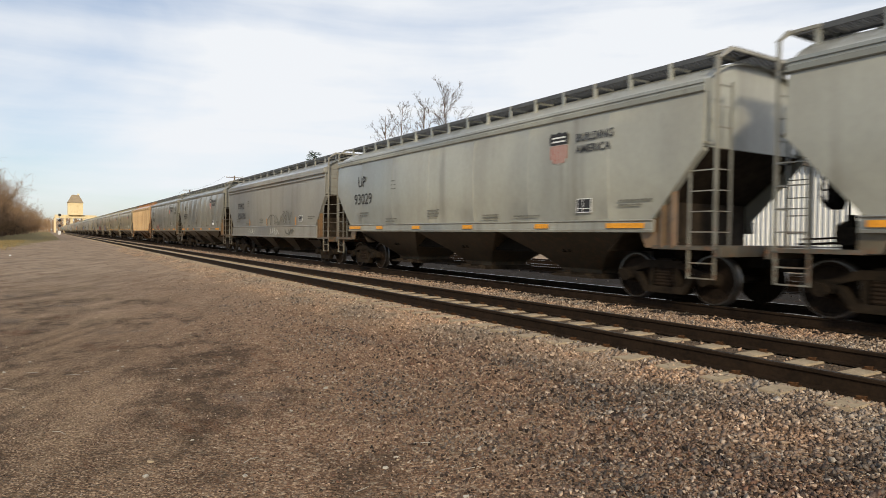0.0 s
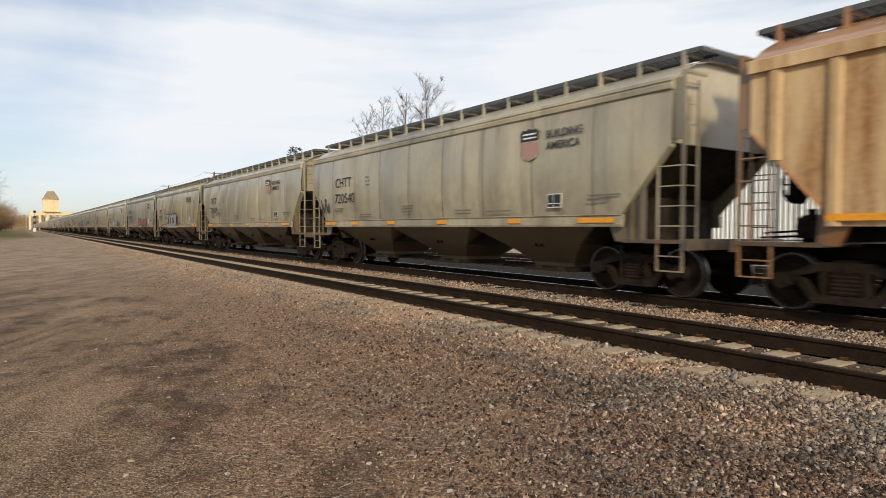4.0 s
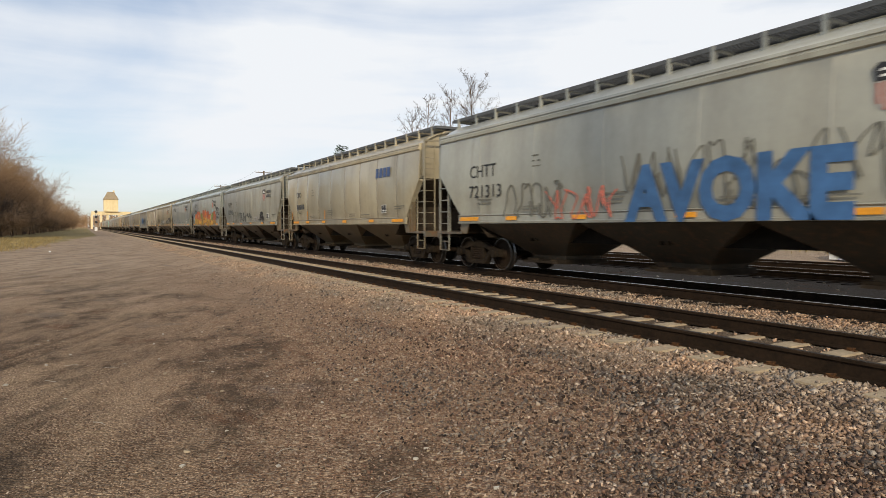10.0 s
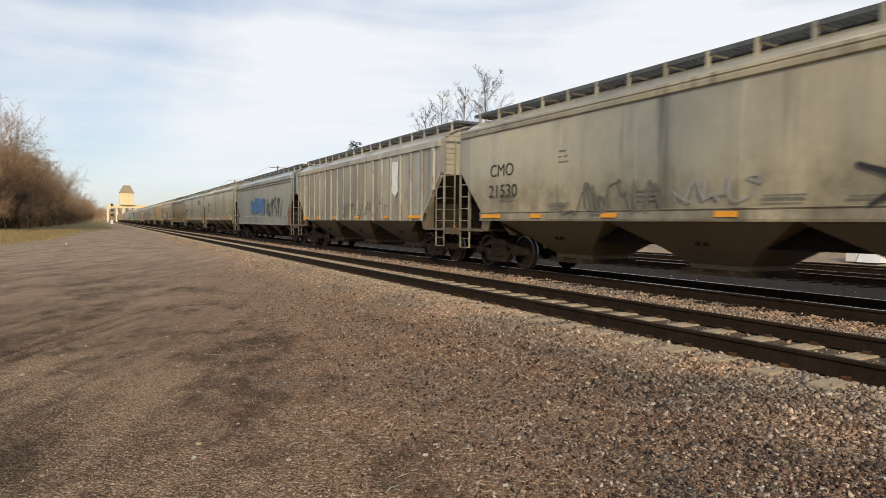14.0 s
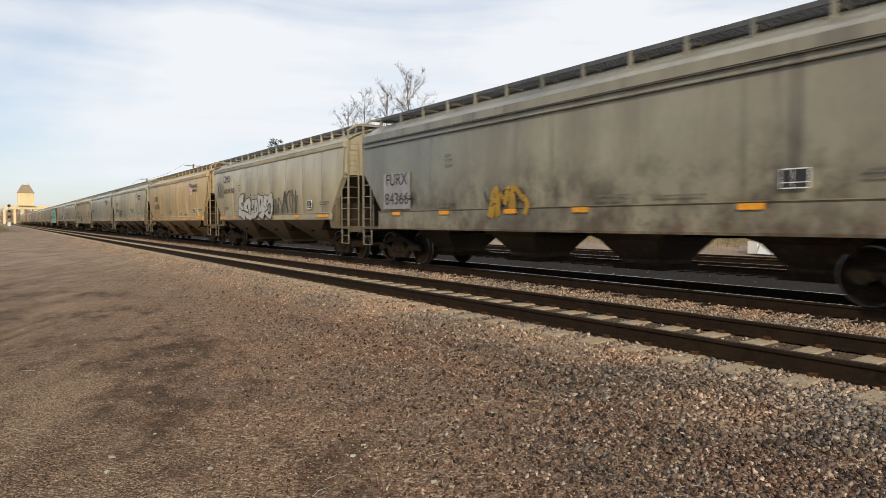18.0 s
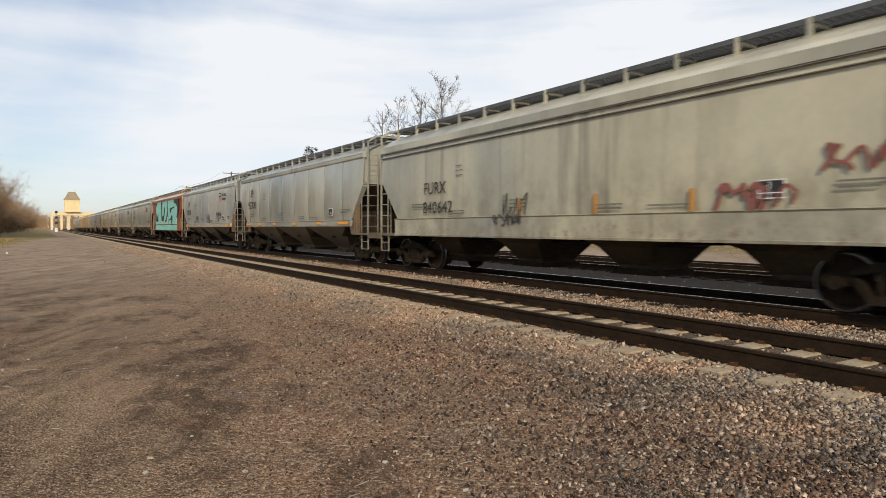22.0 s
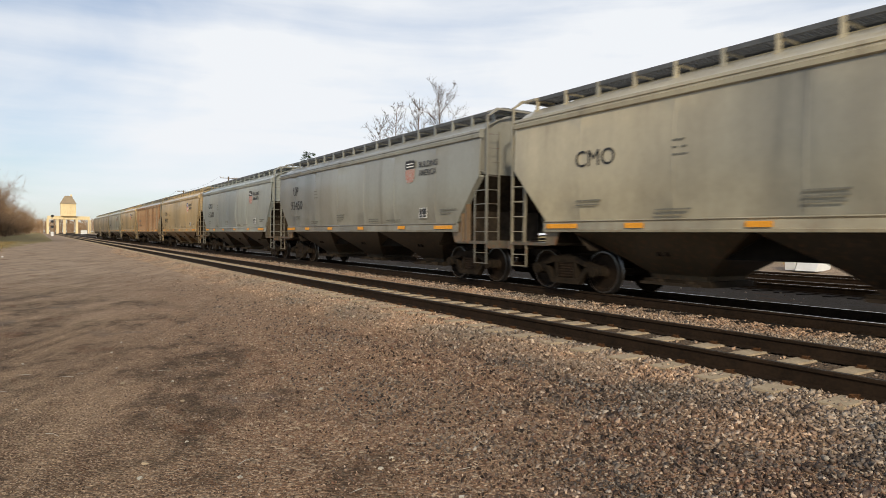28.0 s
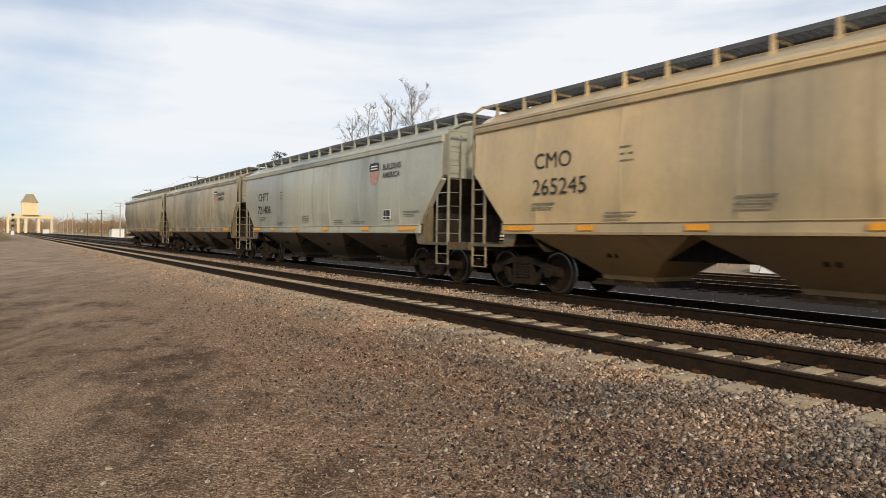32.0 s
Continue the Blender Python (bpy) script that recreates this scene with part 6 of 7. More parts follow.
def slender_meshes(seed, height, trunk_r, foot, girth):
    """A tall thin tree: one stem right up, short rising limbs in an oval crown, much fine twig."""
    rng = random.Random(seed)
    v, f, tv, tf = [], [], [], []

    def limb(vs, fs, pts, r0, r1, n):
        base = len(vs)
        for i, q in enumerate(pts):
            rr = r0 + (r1 - r0) * i / (len(pts) - 1)
            d = (pts[min(i + 1, len(pts) - 1)] - pts[max(i - 1, 0)]).normalized()
            u = d.orthogonal().normalized()
            w = d.cross(u)
            vs.extend([tuple(q + rr * (math.cos(2 * math.pi * k / n) * u + math.sin(2 * math.pi * k / n) * w)) for k in range(n)])
        for i in range(len(pts) - 1):
            for k in range(n):
                a, b = base + i * n + k, base + i * n + (k + 1) % n
                fs.append((a, b, b + n, a + n))

    def bough(p, d, length, bend, steps):
        pts = [p.copy()]
        for _ in range(steps):
            d = (d + Vector((rng.gauss(0, bend), rng.gauss(0, bend), 0.07 + rng.gauss(0, bend)))).normalized()
            pts.append(pts[-1] + d * length / steps)
        return pts
    stem = [Vector((0, 0, -0.2))]
    lean = Vector((rng.gauss(0, 0.02), rng.gauss(0, 0.02), 1))
    for i in range(10):
        lean = (lean + Vector((rng.gauss(0, 0.035), rng.gauss(0, 0.035), 0.05))).normalized()
        stem.append(stem[-1] + lean * height * 0.097)
    drift = Vector((stem[-1].x, stem[-1].y, 0)) * 0.85
    stem = [p - drift * i / 10 for i, p in enumerate(stem)]
    grew = height / stem[-1].z
    stem = [Vector((p.x, p.y, p.z * grew)) for p in stem]
    limb(v, f, stem, trunk_r, 0.025, 7)
    for i in range(30):
        h = foot + (0.95 - foot) * (i + rng.random()) / 30
        k = min(9, int(h * 10))
        p = stem[k].lerp(stem[k + 1], h * 10 - k)
        s = (h - foot) / (1 - foot)
        reach = girth * (math.sin(math.pi * min(1.0, 0.22 + s * 0.76)) ** 0.7) * rng.uniform(0.45, 1.15) + 0.3
        a = rng.uniform(0, 6.283)
        up = rng.uniform(0.8, 1.7)
        d = Vector((math.cos(a), math.sin(a), up)).normalized()
        b = bough(p, d, min(reach * 2.0, (1.02 - h) * height * 0.8 + 0.8), 0.12, 5)
        limb(v, f, b, 0.055 * (1.15 - h), 0.010, 4)
        for j in range(10):
            q = b[rng.randrange(1, 6)]
            d2 = (d + Vector((rng.gauss(0, 0.6), rng.gauss(0, 0.6), rng.gauss(0.2, 0.4)))).normalized()
            c = bough(q, d2, reach * rng.uniform(0.3, 0.6), 0.2, 3)
            limb(tv, tf, c, 0.014, 0.008, 3)
            for _ in range(5):
                e = bough(c[rng.randrange(1, 4)], (d2 + Vector((rng.gauss(0, 0.7), rng.gauss(0, 0.7), rng.gauss(0.1, 0.5)))).normalized(), reach * rng.uniform(0.15, 0.38), 0.2, 2)
                limb(tv, tf, e, 0.009, 0.005, 3)
    return mesh_of("trunk", v, f, BARK, True), mesh_of("crown", tv, tf, DARKTWIG, True)


TALL = [slender_meshes(31 + i, 17.0, 0.13, (0.50, 0.46, 0.30, 0.34)[i], (1.70, 0.95, 1.45, 1.25)[i]) for i in range(4)]
BUSH = [tree_meshes(51 + i, 6.0, 0.07, (3, 3, 2, 1), 3, 0.22, twig=DARKTWIG if i == 2 else None) for i in range(3)]


def plant(pair, x, y, scale, turn, label, group, name="bare_tree", z=0.0):
    t = thing(name, label, "tree", group, at=(x, y, z))
    t.rotation_euler.z, t.scale = turn, (scale, scale, scale)
    part("trunk", pair[0], None, t)
    part("crown", pair[1], None, t)
    return t


rng = random.Random(8)
# wood along the yard, its edge closing in with distance
for i in range(84):
    y = 108 + 3.4 * i + rng.uniform(-2.0, 2.0) + 0.02 * i * i
    edge = wood_edge(y)
    row = i % 3
    plant(TREES[rng.randrange(4)] if i < 20 else FARTREES[i % 3], edge - row * 4.5 - rng.uniform(0, 2.0), y + row * 2, rng.uniform(0.86, 1.22) * (1.02 if y < 150 else 0.92), rng.uniform(0, 6.28),
          "bare brown winter tree at the edge of the wood", "trees of the wood")
for i in range(100):
    y = 106 + 2.6 * i + rng.uniform(-2, 2)
    edge = wood_edge(y) + 0.8
    plant(BUSH[i % 3], edge - rng.uniform(0, 6.0), y, rng.uniform(0.7, 1.4), rng.uniform(0, 6.28), "leafless brown shrub at the foot of the wood", "shrubs of the wood", "bare_shrub")
# tall trees across the line
for az, dist, k, s in ((32.2, 72, 0, 1.08), (30.2, 74, 1, 1.03), (28.2, 72, 2, 0.95), (26.7, 72, 3, 0.88)):
    plant(TALL[k], dist * math.sin(radians(az)), dist * math.cos(radians(az)), s, az, "tall thin bare tree across the tracks", "tall trees across the line")
for i in range(40):
    y = 190 + 10 * i
    plant(FARTREES[i % 3], 36 + rng.uniform(0, 14) + 0.02 * y, y, rng.uniform(0.62, 0.85), rng.uniform(0, 6.28), "distant bare tree beyond the tracks", "far trees")
for i in range(14):
    plant(FARTREES[i % 3], 86 + rng.uniform(0, 12), 18 + 5.5 * i, rng.uniform(0.45, 0.65), rng.uniform(0, 6.28), "bare tree behind the buildings", "trees behind the buildings")


def conifer(x, y, h):
    """A dark pine with drooping tiers of needle sprays."""
    t = thing("pine_tree", "dark green pine across the tracks", "tree", at=(x, y, 0))
    r = random.Random(5)
    bm = bmesh.new()
    tube(bm, (0, 0, 0), (0, 0, h * 0.97), 0.2, 0.03, 7)
    part("trunk", bm, BARK, t)
    verts, faces = [], []
    for i in range(150):
        z = h * (0.2 + 0.8 * (i / 150) ** 0.8)
        reach = (h - z) * 0.40 + 0.55
        a = r.uniform(0, 6.283)
        for j in range(12):
            u = r.uniform(0.25, 1.0) * reach
            c = Vector((math.cos(a) * u, math.sin(a) * u, z - 0.25 * u + r.uniform(-0.15, 0.15)))
            d = Vector((math.cos(a) + r.uniform(-0.9, 0.9), math.sin(a) + r.uniform(-0.9, 0.9), r.uniform(-0.3, 0.5))).normalized() * r.uniform(0.25, 0.5)
            w = d.orthogonal().normalized() * 0.06
            k = len(verts)
            verts += [tuple(c - w), tuple(c + w), tuple(c + d)]
            faces.append((k, k + 1, k + 2))
    part("crown", mesh_of("crown", verts, faces, NEEDLE), None, t)


conifer(84 * math.sin(radians(20.5)), 84 * math.cos(radians(20.5)), 12.3)


def far_wood(name, label, count, seed, centre, spread, tall, sprays=26, thick=0.22, mat=None, edge=False):
    """Bare trees too far off to tell apart: stems with sprays of twigs, joined."""
    r = random.Random(seed)
    verts, faces = [], []

    def spike(p, q, w):
        k = len(verts)
        d = (q - p).cross(Vector((0.2, -1, 0.1))).normalized() * w
        verts.extend([tuple(p - d), tuple(p + d), tuple(q)])
        faces.append((k, k + 1, k + 2))
    for i in range(count):
        x, y = centre[0] + r.uniform(-1, 1) * spread[0], centre[1] + r.uniform(-1, 1) * spread[1]
        if edge:
            x = wood_edge(y) - 2.0 - r.random() * spread[0]
        h = tall * r.uniform(0.65, 1.1)
        foot = Vector((x, y, 0))
        spike(foot, foot + Vector((0, 0, h * 0.8)), 0.25)
        for j in range(sprays):
            z = h * r.uniform(0.1, 0.75)
            a, n = r.uniform(0, 6.283), h * r.uniform(0.16, 0.4)
            spike(foot + Vector((0, 0, z)), foot + Vector((math.cos(a) * n * 0.7, math.sin(a) * n * 0.7, z + n * r.uniform(0.2, 0.9))), thick)
    tagged(new(name, mesh_of(name, verts, faces, mat or TWIG)), label, "trees", kind="stuff")


far_wood("far_treeline", "distant brown bare treeline beyond the tower", 260, 61, (46, 700), (62, 90), 15.0)
far_wood("far_treeline", "distant brown bare treeline across the tracks", 160, 62, (150, 330), (60, 160), 11.0)
far_wood("wood_interior", "brown thicket deep in the bare wood", 620, 63, (-42, 225), (16, 118), 13.5, 56, 0.045, edge=True)
far_wood("wood_undergrowth", "dark tangled undergrowth under the bare trees", 360, 64, (-30, 215), (9, 105), 4.5, 40, 0.045, DARKTWIG, True)
far_wood("wood_interior", "brown thicket deep in the bare wood", 230, 65, (-42, 132), (15, 24), 16.5, 60, 0.04, edge=True)

CONCRETE = grainy("sunlit_concrete", (0.66, 0.52, 0.29), (0.82, 0.68, 0.42), 1.2, 0.9, 0, 0.3, (1, 1, 0.4))
TOWERROOF = grainy("faded_tower_roof", (0.24, 0.19, 0.13), (0.36, 0.29, 0.20), 2, 0.9, 0, 0.2)
ROOFING = grainy("dark_roof", (0.12, 0.10, 0.08), (0.20, 0.165, 0.125), 4, 0.85, 0, 0.2)
STEELWHITE = grainy("white_sheet_steel", (0.62, 0.62, 0.60), (0.76, 0.76, 0.74), 1.5, 0.5, 0, 0.1)
POLE = grainy("weathered_pole", (0.10, 0.075, 0.055), (0.20, 0.155, 0.115), 8, 0.9, 0, 0.3, (1, 1, 0.1))
PALEPOLE = grainy("bleached_pole", (0.34, 0.31, 0.26), (0.50, 0.46, 0.39), 8, 0.9, 0, 0.3, (1, 1, 0.1))
GLASS = plain("dark_window_glass", (0.03, 0.035, 0.04), 0.08)
GRASS = grainy("dry_grass", (0.16, 0.115, 0.05), (0.36, 0.27, 0.12), 3, 0.95, 0, 0, island=0.4)


def coaling_tower():
    """Old concrete coaling tower standing over the tracks on a bridge of legs."""
    D = 510.0
    t = thing("coaling_tower", "tall old concrete coaling tower spanning the tracks, lit yellow", "tower", at=(0, D, 0))
    cx, hw = 0.0328 * D, 0.0089 * D
    top, brow = 0.0376 * D + EYE_Z, 0.0210 * D + EYE_Z
    bm = bmesh.new()
    slab(bm, [(cx - hw, brow), (cx + hw, brow), (cx + hw, top), (cx - hw, top)], 1, -5, 5)
    part("bunker", bm, CONCRETE, t, bevel=0.3)
    bm = bmesh.new()
    loft(bm, [[(cx + sx * a, sy * b, z) for sx, sy in ((-1, -1), (1, -1), (1, 1), (-1, 1))] for a, b, z in ((hw + 0.4, 5.4, top), (hw * 0.52, 3.0, 0.0474 * D + EYE_Z), (hw * 0.46, 2.6, 0.0484 * D + EYE_Z))])
    part("roof", bm, TOWERROOF, t)
    bm = bmesh.new()
    box(bm, cx + hw * 0.3, cx + hw * 0.55, -1, 1, 0.047 * D, 0.0505 * D + EYE_Z)
    part("hoist_house", bm, CONCRETE, t)
    bm = bmesh.new()
    box(bm, 0.0088 * D, 0.0582 * D, -3, 3, 0.0165 * D + EYE_Z, brow)
    part("bridge_beam", bm, CONCRETE, t, bevel=0.15)
    for x in (0.0092, 0.0205, 0.0285, 0.043, 0.0578):
        bm = bmesh.new()
        box(bm, x * D - 0.7, x * D + 0.7, -2.6, 2.6, 0, 0.0166 * D + EYE_Z)
        part("leg", bm, CONCRETE, t, bevel=0.1)
    for x in (0.0335, 0.041):
        bm = bmesh.new()
        tube(bm, (x * D, 0, brow), (x * D - 1.0, -1.5, 6.6), 0.42, 0.3, 8)
        part("coal_chute", bm, TOWERROOF, t)


coaling_tower()


def signal_mast(x, y, h):
    s = thing("railway_signal", "three-lamp railway signal on a grey mast", "signal", at=(x, y, 0))
    bm = bmesh.new()
    tube(bm, (0, 0, 0), (0, 0, h), 0.12, 0.10, 8)
    part("mast", bm, PALEPOLE, s)
    bm = bmesh.new()
    box(bm, -0.5, 0.5, -0.4, 0.4, 0, 1.5)
    part("relay_case", bm, STEELWHITE, s, "white relay case", bevel=0.04)
    for k in range(3):
        z = h - 0.5 - 2.1 * k
        bm = bmesh.new()
        tube(bm, (0.1, -0.15, z), (0.1, -0.22, z), 0.52, n=20)
        head = part("target", bm, BLACK, s, "round black signal target")
        bm = bmesh.new()
        tube(bm, (0.1, -0.22, z), (0.1, -0.5, z), 0.14, n=10)
        part("lamp_hood", bm, BLACK, head)
    for sx in (-0.2, 0.2):
        bm = bmesh.new()
        box(bm, sx + 0.4, sx + 0.44, 0.1, 0.14, 0.1, h)
        part("ladder_rail", bm, PALEPOLE, s)


signal_mast(4.1, 290, 8.2)


def utility_pole(x, y, h, mat, arms):
    p = thing("utility_pole", "wooden utility pole with crossarms beside the tracks", "utility pole", "poles along the line", at=(x, y, 0))
    bm = bmesh.new()
    tube(bm, (0, 0, 0), (0, 0, h), 0.16, 0.11, 8)
    part("pole", bm, mat, p)
    for k in range(arms):
        z = h - 0.25 - 0.75 * k
        bm = bmesh.new()
        box(bm, -1.25, 1.25, -0.12, -0.04, z - 0.045, z + 0.045)
        arm = part("crossarm", bm, mat, p)
        bm = bmesh.new()
        for sx in (-1.2, -0.8, 0.8, 1.2):
            tube(bm, (sx, -0.09, z + 0.07), (sx, -0.09, z + 0.22), 0.04, 0.03, 6)
        part("insulators", bm, STEELWHITE, arm)


for x, y, h, m, a in ((23.8, 97, 10.1, POLE, 1), (24.0, 133, 10.0, POLE, 1), (24.2, 172, 8.9, PALEPOLE, 2), (24.4, 208, 8.0, POLE, 2), (24.6, 246, 8.0, POLE, 1)):
    utility_pole(x, y, h, m, a)
for i in range(9):
    p = thing("lamp_pole", "thin pale pole beside the far tracks", "pole", "thin poles along the line", at=(21.5 + 0.6 * i, 262 + 28 * i, 0))
    bm = bmesh.new()
    tube(bm, (0, 0, 0), (0, 0, 8.6), 0.13, 0.08, 6)
    part("shaft", bm, PALEPOLE, p)


def wires():
    """Slack lines between the pole tops."""
    ends = [(23.8, 97, 9.9), (24.0, 133, 9.8), (24.2, 172, 8.7), (24.4, 208, 7.8), (24.6, 246, 7.8)]
    for off in (-1.2, 1.2):
        w = thing("power_line", "thin dark slack wires between the utility poles", "wire", "lines between the poles")
        for a, b in zip(ends, ends[1:]):
            bm = bmesh.new()
            pts = [Vector(a).lerp(Vector(b), t / 8) + Vector((off, 0, 0.2 - 1.4 * (t / 8) * (1 - t / 8) * 4 * 0.5)) for t in range(9)]
            for p, q in zip(pts, pts[1:]):
                tube(bm, p, q, 0.012, n=3, caps=False)
            part("span", bm, BLACK, w)


wires()


def metal_building():
    """White ribbed steel building with a low gable towards the line."""
    b = thing("metal_building", "white ribbed steel building with low gable roof", "building", at=(38.0, 0, 0))
    y0, y1, eave, ridge, depth = 17.9, 26.3, 5.05, 6.55, 22.0
    ym = (y0 + y1) / 2
    bm = bmesh.new()
    slab(bm, [(y0, 0), (y1, 0), (y1, eave), (ym, ridge), (y0, eave)], 0, 0.06, 0.2)
    wall = part("gable_wall", bm, STEELWHITE, b)
    for i in range(27):
        y = y0 + 0.15 + (y1 - y0 - 0.3) * i / 26
        top = eave + (ridge - eave) * (1 - abs(y - ym) / (ym - y0)) - 0.05
        bm = bmesh.new()
        box(bm, 0.0, 0.07, y - 0.05, y + 0.05, 0.1, top)
        part("wall_rib", bm, STEELWHITE, wall)
    for y, s in ((y0, 1), (y1, -1)):
        bm = bmesh.new()
        box(bm, 0.06, depth, min(y, y + 0.14 * s), max(y, y + 0.14 * s), 0, eave)
        part("side_wall", bm, STEELWHITE, b)
    for s in (-1, 1):
        bm = bmesh.new()
        e = ym + s * (ym - y0 + 0.35)
        slab(bm, [(ym, ridge + 0.08), (e, eave - 0.04), (e, eave + 0.14), (ym, ridge + 0.26)], 0, -0.35, depth + 0.3)
        part("roof_slope", bm, ROOFING, b, "dull dark sheet roof")
    bm = bmesh.new()
    tube(bm, (-0.03, y0 - 0.08, 0.1), (-0.03, y0 - 0.08, eave - 0.2), 0.06)
    tube(bm, (-0.03, y0 - 0.08, eave - 0.2), (0.1, y0 - 0.3, eave - 0.02), 0.06)
    part("downpipe", bm, STEELWHITE, b)


metal_building()


def low_building(name, label, x, y, wx, wy, h, mat, rise=1.2, openings=2):
    b = thing(name, label, "building", at=(x, y, 0))
    bm = bmesh.new()
    box(bm, 0, wx, 0, wy, 0, h)
    part("walls", bm, mat, b)
    bm = bmesh.new()
    slab(bm, [(-0.3, h), (wx + 0.3, h), (wx / 2, h + rise)], 1, -0.3, wy + 0.3)
    part("roof", bm, ROOFING, b)
    for i in range(openings):
        yy = wy * (i + 0.5) / openings
        bm = bmesh.new()
        box(bm, -0.04, 0.05, yy - 0.5, yy + 0.5, 0.9, min(h - 0.3, 2.1))
        part("window", bm, GLASS, b)
    return b


low_building("storage_shed", "low white storage shed near the white building", 62, 21.0, 8, 9, 2.6, STEELWHITE)
low_building("cottage", "small pale house among bare trees", 70, 30.0, 9, 8, 3.0, CONCRETE)
low_building("equipment_hut", "white equipment hut beside the far tracks", 24.6, 189, 3.0, 4.5, 2.7, STEELWHITE, 0.15, 1)
low_building("equipment_hut", "white equipment hut beside the far tracks", 20.2, 420, 3.0, 5, 2.7, STEELWHITE, 0.3, 1)
cab = thing("signal_cabinet", "white trackside cabinet with sloping top", "cabinet", at=(27.4, 14.2, ground_z(27.6, 14.2)))
bm_ = bmesh.new()
slab(bm_, [(-0.45, 0), (0.75, 0), (0.75, 0.75), (0.0, 0.75)], 1, -0.5, 0.35)
part("case", bm_, STEELWHITE, cab, bevel=0.02)
bm_ = bmesh.new()
box(bm_, -0.3, 0.3, 0.42, 0.85, 0, 0.55)
part("battery_box", bm_, STEELWHITE, cab, bevel=0.02)


def camper(x, y):
    c = thing("parked_camper", "white camper van parked at the edge of the wood", "vehicle", at=(x, y, 0))
    bm = bmesh.new()
    slab(bm, [(-1.1, 0.5), (1.1, 0.5), (1.1, 2.7), (0.8, 3.0), (-0.8, 3.0), (-1.1, 2.7)], 1, 0, 6.0)
    part("body", bm, STEELWHITE, c, bevel=0.06)
    bm = bmesh.new()
    box(bm, -0.85, 0.85, -0.03, 0.02, 1.6, 2.3)
    part("window", bm, GLASS, c)
    bm = bmesh.new()
    box(bm, -1.13, 1.13, -0.25, 6.0, 0.45, 0.75)
    part("bumper", bm, BLACK, c)
    for sx in (-0.95, 0.95):
        for yy in (1.0, 4.6):
            bm = bmesh.new()
            tube(bm, (sx - 0.12, yy, 0.36), (sx + 0.12, yy, 0.36), 0.36, n=14)
            part("wheel", bm, BLACK, c)


camper(-18.6, 98)
for x, y in ((-12.6, 90), (-2.0, 49)):
    m_ = thing("marker_post", "short white marker post in dry grass", "post", at=(x, y, 0))
    bm_ = bmesh.new()
    tube(bm_, (0, 0, 0), (0, 0, 0.9 if x < -5 else 0.07), 0.10 if x < -5 else 0.06, 0.05, 8)
    part("stake", bm_, STEELWHITE, m_)


def grass_field(name, count, region, height, label, seed):
    r = np.random.default_rng(seed)
    p = region(r, count)
    n = len(p)
    a = r.random(n) * 6.283
    h = height * (0.4 + 0.9 * r.random(n))
    lean = 0.35 * h
    wd = 0.02 + 0.02 * r.random(n)
    dx, dy = np.cos(a), np.sin(a)
    z = np.array([ground_z(q[0], q[1]) for q in p])
    v0 = np.stack([p[:, 0] - dy * wd, p[:, 1] + dx * wd, z], -1)
    v1 = np.stack([p[:, 0] + dy * wd, p[:, 1] - dx * wd, z], -1)
    v2 = np.stack([p[:, 0] + dx * lean, p[:, 1] + dy * lean, z + h], -1)
    verts = np.stack([v0, v1, v2], 1).reshape(-1, 3)
    me = mesh_of(name, verts.tolist(), np.arange(3 * n).reshape(-1, 3).tolist(), GRASS)
    return tagged(new(name, me), label, "grass", kind="stuff")


def verge(rng_, n):
    p = np.stack([-34 + 32 * rng_.random(n), 40 + 80 * rng_.random(n) ** 1.4], -1)
    edge = -3.0 - 0.09 * np.maximum(0, 60 - p[:, 1]) * 2.2
    return p[p[:, 0] < edge + 1.2 * (rng_.random(n) - 0.5)]


grass_field("verge_grass", 26000, verge, 0.16, "short dry yellow grass beside the yard", 21)
grass_field("far_grass", 16000, along(28.5, 60.0, 6.0, 140.0, 1.6), 0.28, "dry tan grass across the tracks", 22)
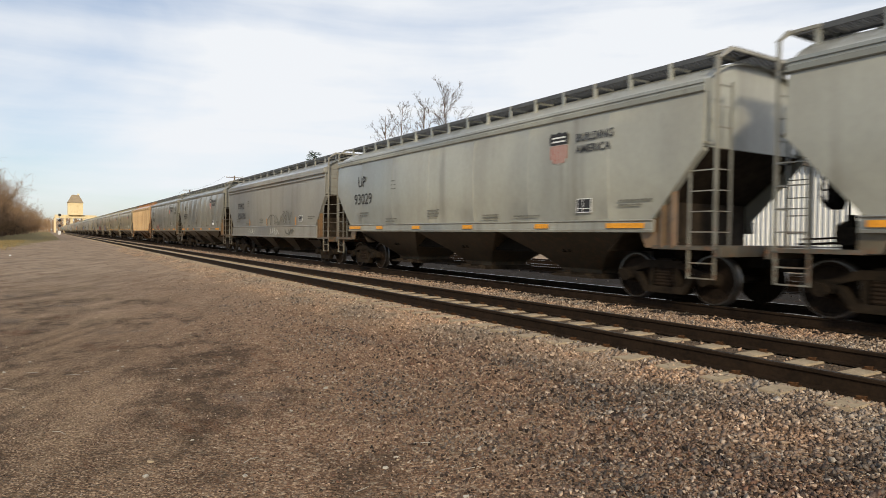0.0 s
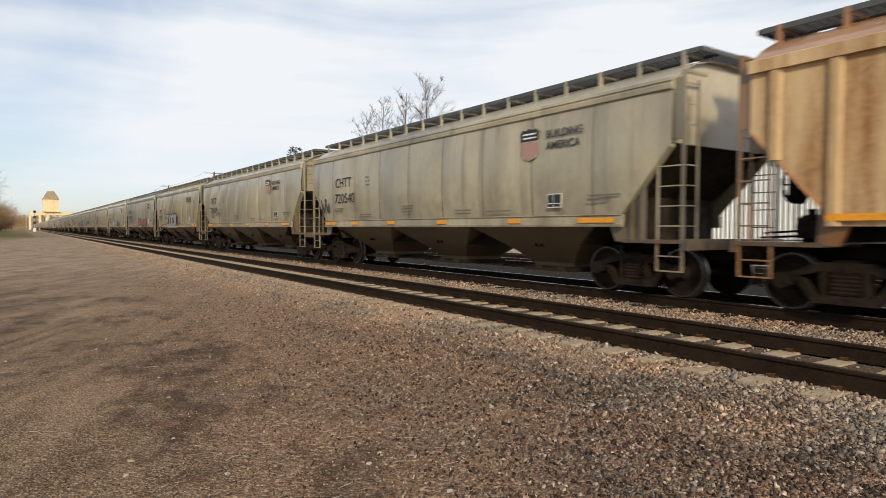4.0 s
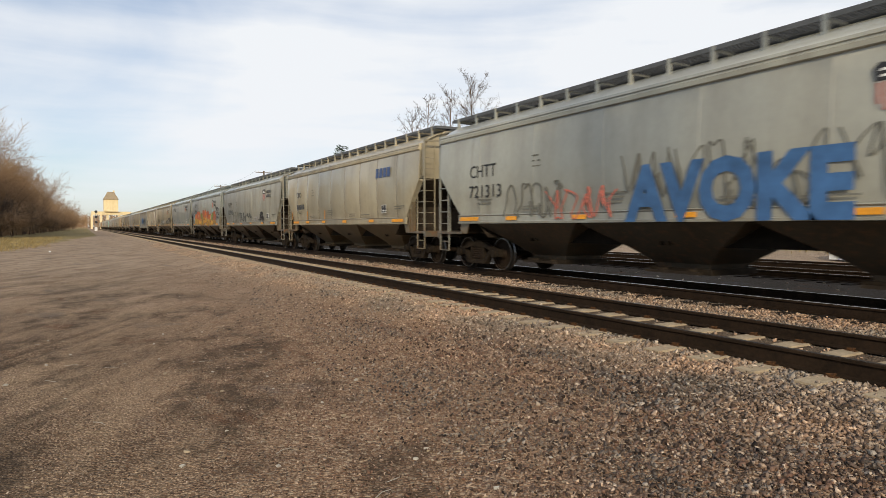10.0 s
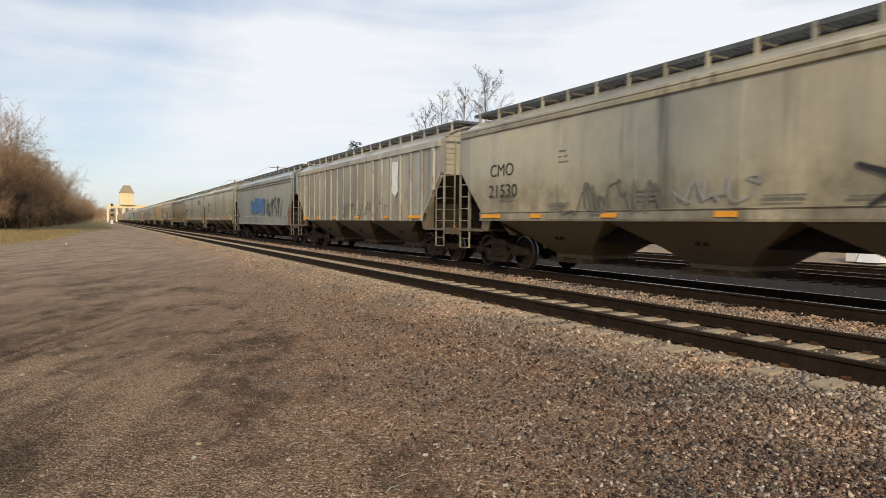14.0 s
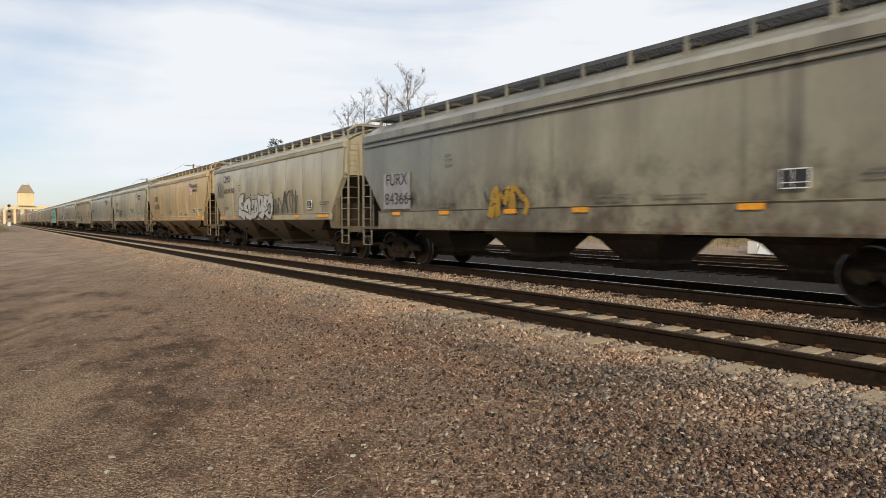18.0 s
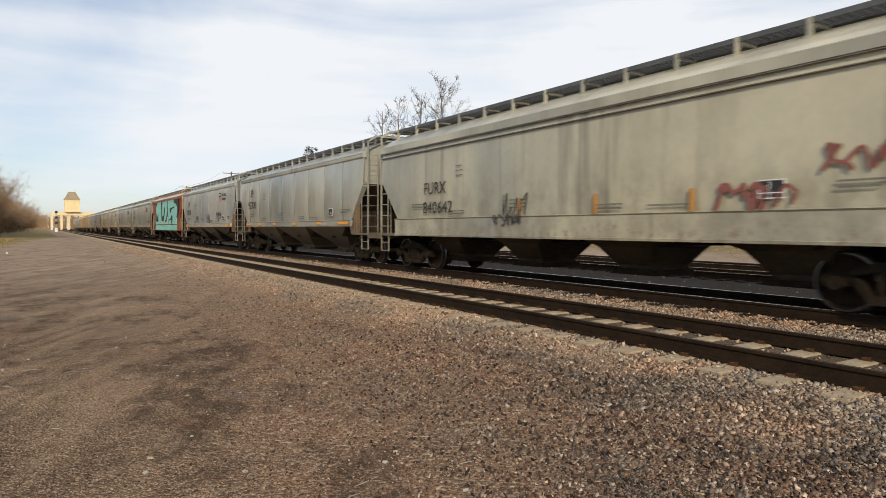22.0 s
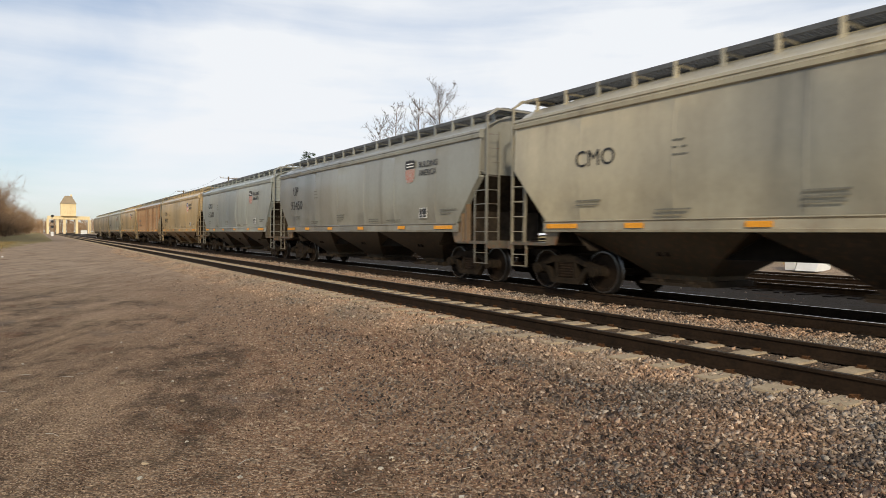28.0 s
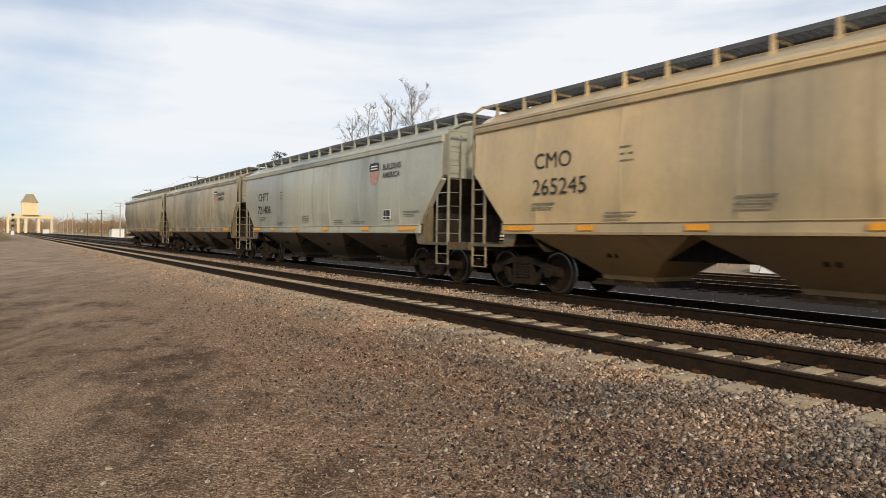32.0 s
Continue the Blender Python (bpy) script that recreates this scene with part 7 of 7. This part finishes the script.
# bleached sticks and straw on the yard
r_ = random.Random(77)
for i in range(24):
    d, a = r_.uniform(3.0, 13.0), radians(r_.uniform(-5, 58))
    x, y = d * math.sin(a), d * math.cos(a)
    if x > 5.2:
        continue
    s_ = thing("dry_stick", "short bleached stick lying on the gravel", "stick", "sticks on the yard", at=(x, y, ground_z(x, y) + 0.006))
    s_.rotation_euler.z = r_.uniform(0, 6.28)
    bm_ = bmesh.new()
    n_ = r_.uniform(0.025, 0.09)
    tube(bm_, (-n_, 0, 0), (0, 0.01, 0.006), 0.0028, n=4)
    tube(bm_, (0, 0.01, 0.006), (n_, -0.005, 0.0), 0.0028, 0.0018, n=4)
    part("stem", bm_, PALEPOLE, s_)
for i in range(70):
    d, a = r_.uniform(2.8, 11.0), radians(r_.uniform(-8, 66))
    x, y = d * math.sin(a), d * math.cos(a)
    if x > 5.0:
        continue
    k_ = r_.uniform(0.009, 0.019)
    s_ = thing("loose_stone", "pale loose stone lying on the yard", "stone", "pale loose stones", at=(x, y, ground_z(x, y) + 0.3 * k_))
    s_.rotation_euler = (r_.uniform(-0.4, 0.4), r_.uniform(-0.4, 0.4), r_.uniform(0, 6.28))
    bm_ = bmesh.new()
    for v_ in box(bm_, -k_, k_, -0.7 * k_, 0.7 * k_, -0.5 * k_, 0.5 * k_):
        v_.co += Vector((r_.uniform(-0.35, 0.35), r_.uniform(-0.35, 0.35), r_.uniform(-0.25, 0.25))) * k_
    part("chip", bm_, PALEPOLE if i % 3 else TIE, s_, bevel=0.15 * k_)


def motions():
    """The train rolls by towards -y at a steady pace; the wheels turn with it."""
    lag = [(0, 0.0), (8, 0.14), (16, 0.42), (24, 0.46), (32, 0.13)]
    for w, y0 in TRAIN:
        walk(w, [(t, pose(TRACK_B, y0 - SPEED * t - e, RAIL)) for t, e in lag])
    sets = [ob for w, _ in TRAIN for ob in w.children_recursive if ob.name.split(".")[0] == "wheelset"]
    turn = math.degrees(SPEED / WHEEL_R) / FPS
    walk(sets[0], [(i / FPS, pose(0, 0, 0, turn * i % 360)) for i in range(32 * FPS + 1)])
    keys = sets[0].animation_data
    for ob in sets[1:]:
        ob.rotation_mode = "QUATERNION"
        data = ob.animation_data_create()
        data.action = keys.action
        data.action_slot = keys.action_slot


motions()
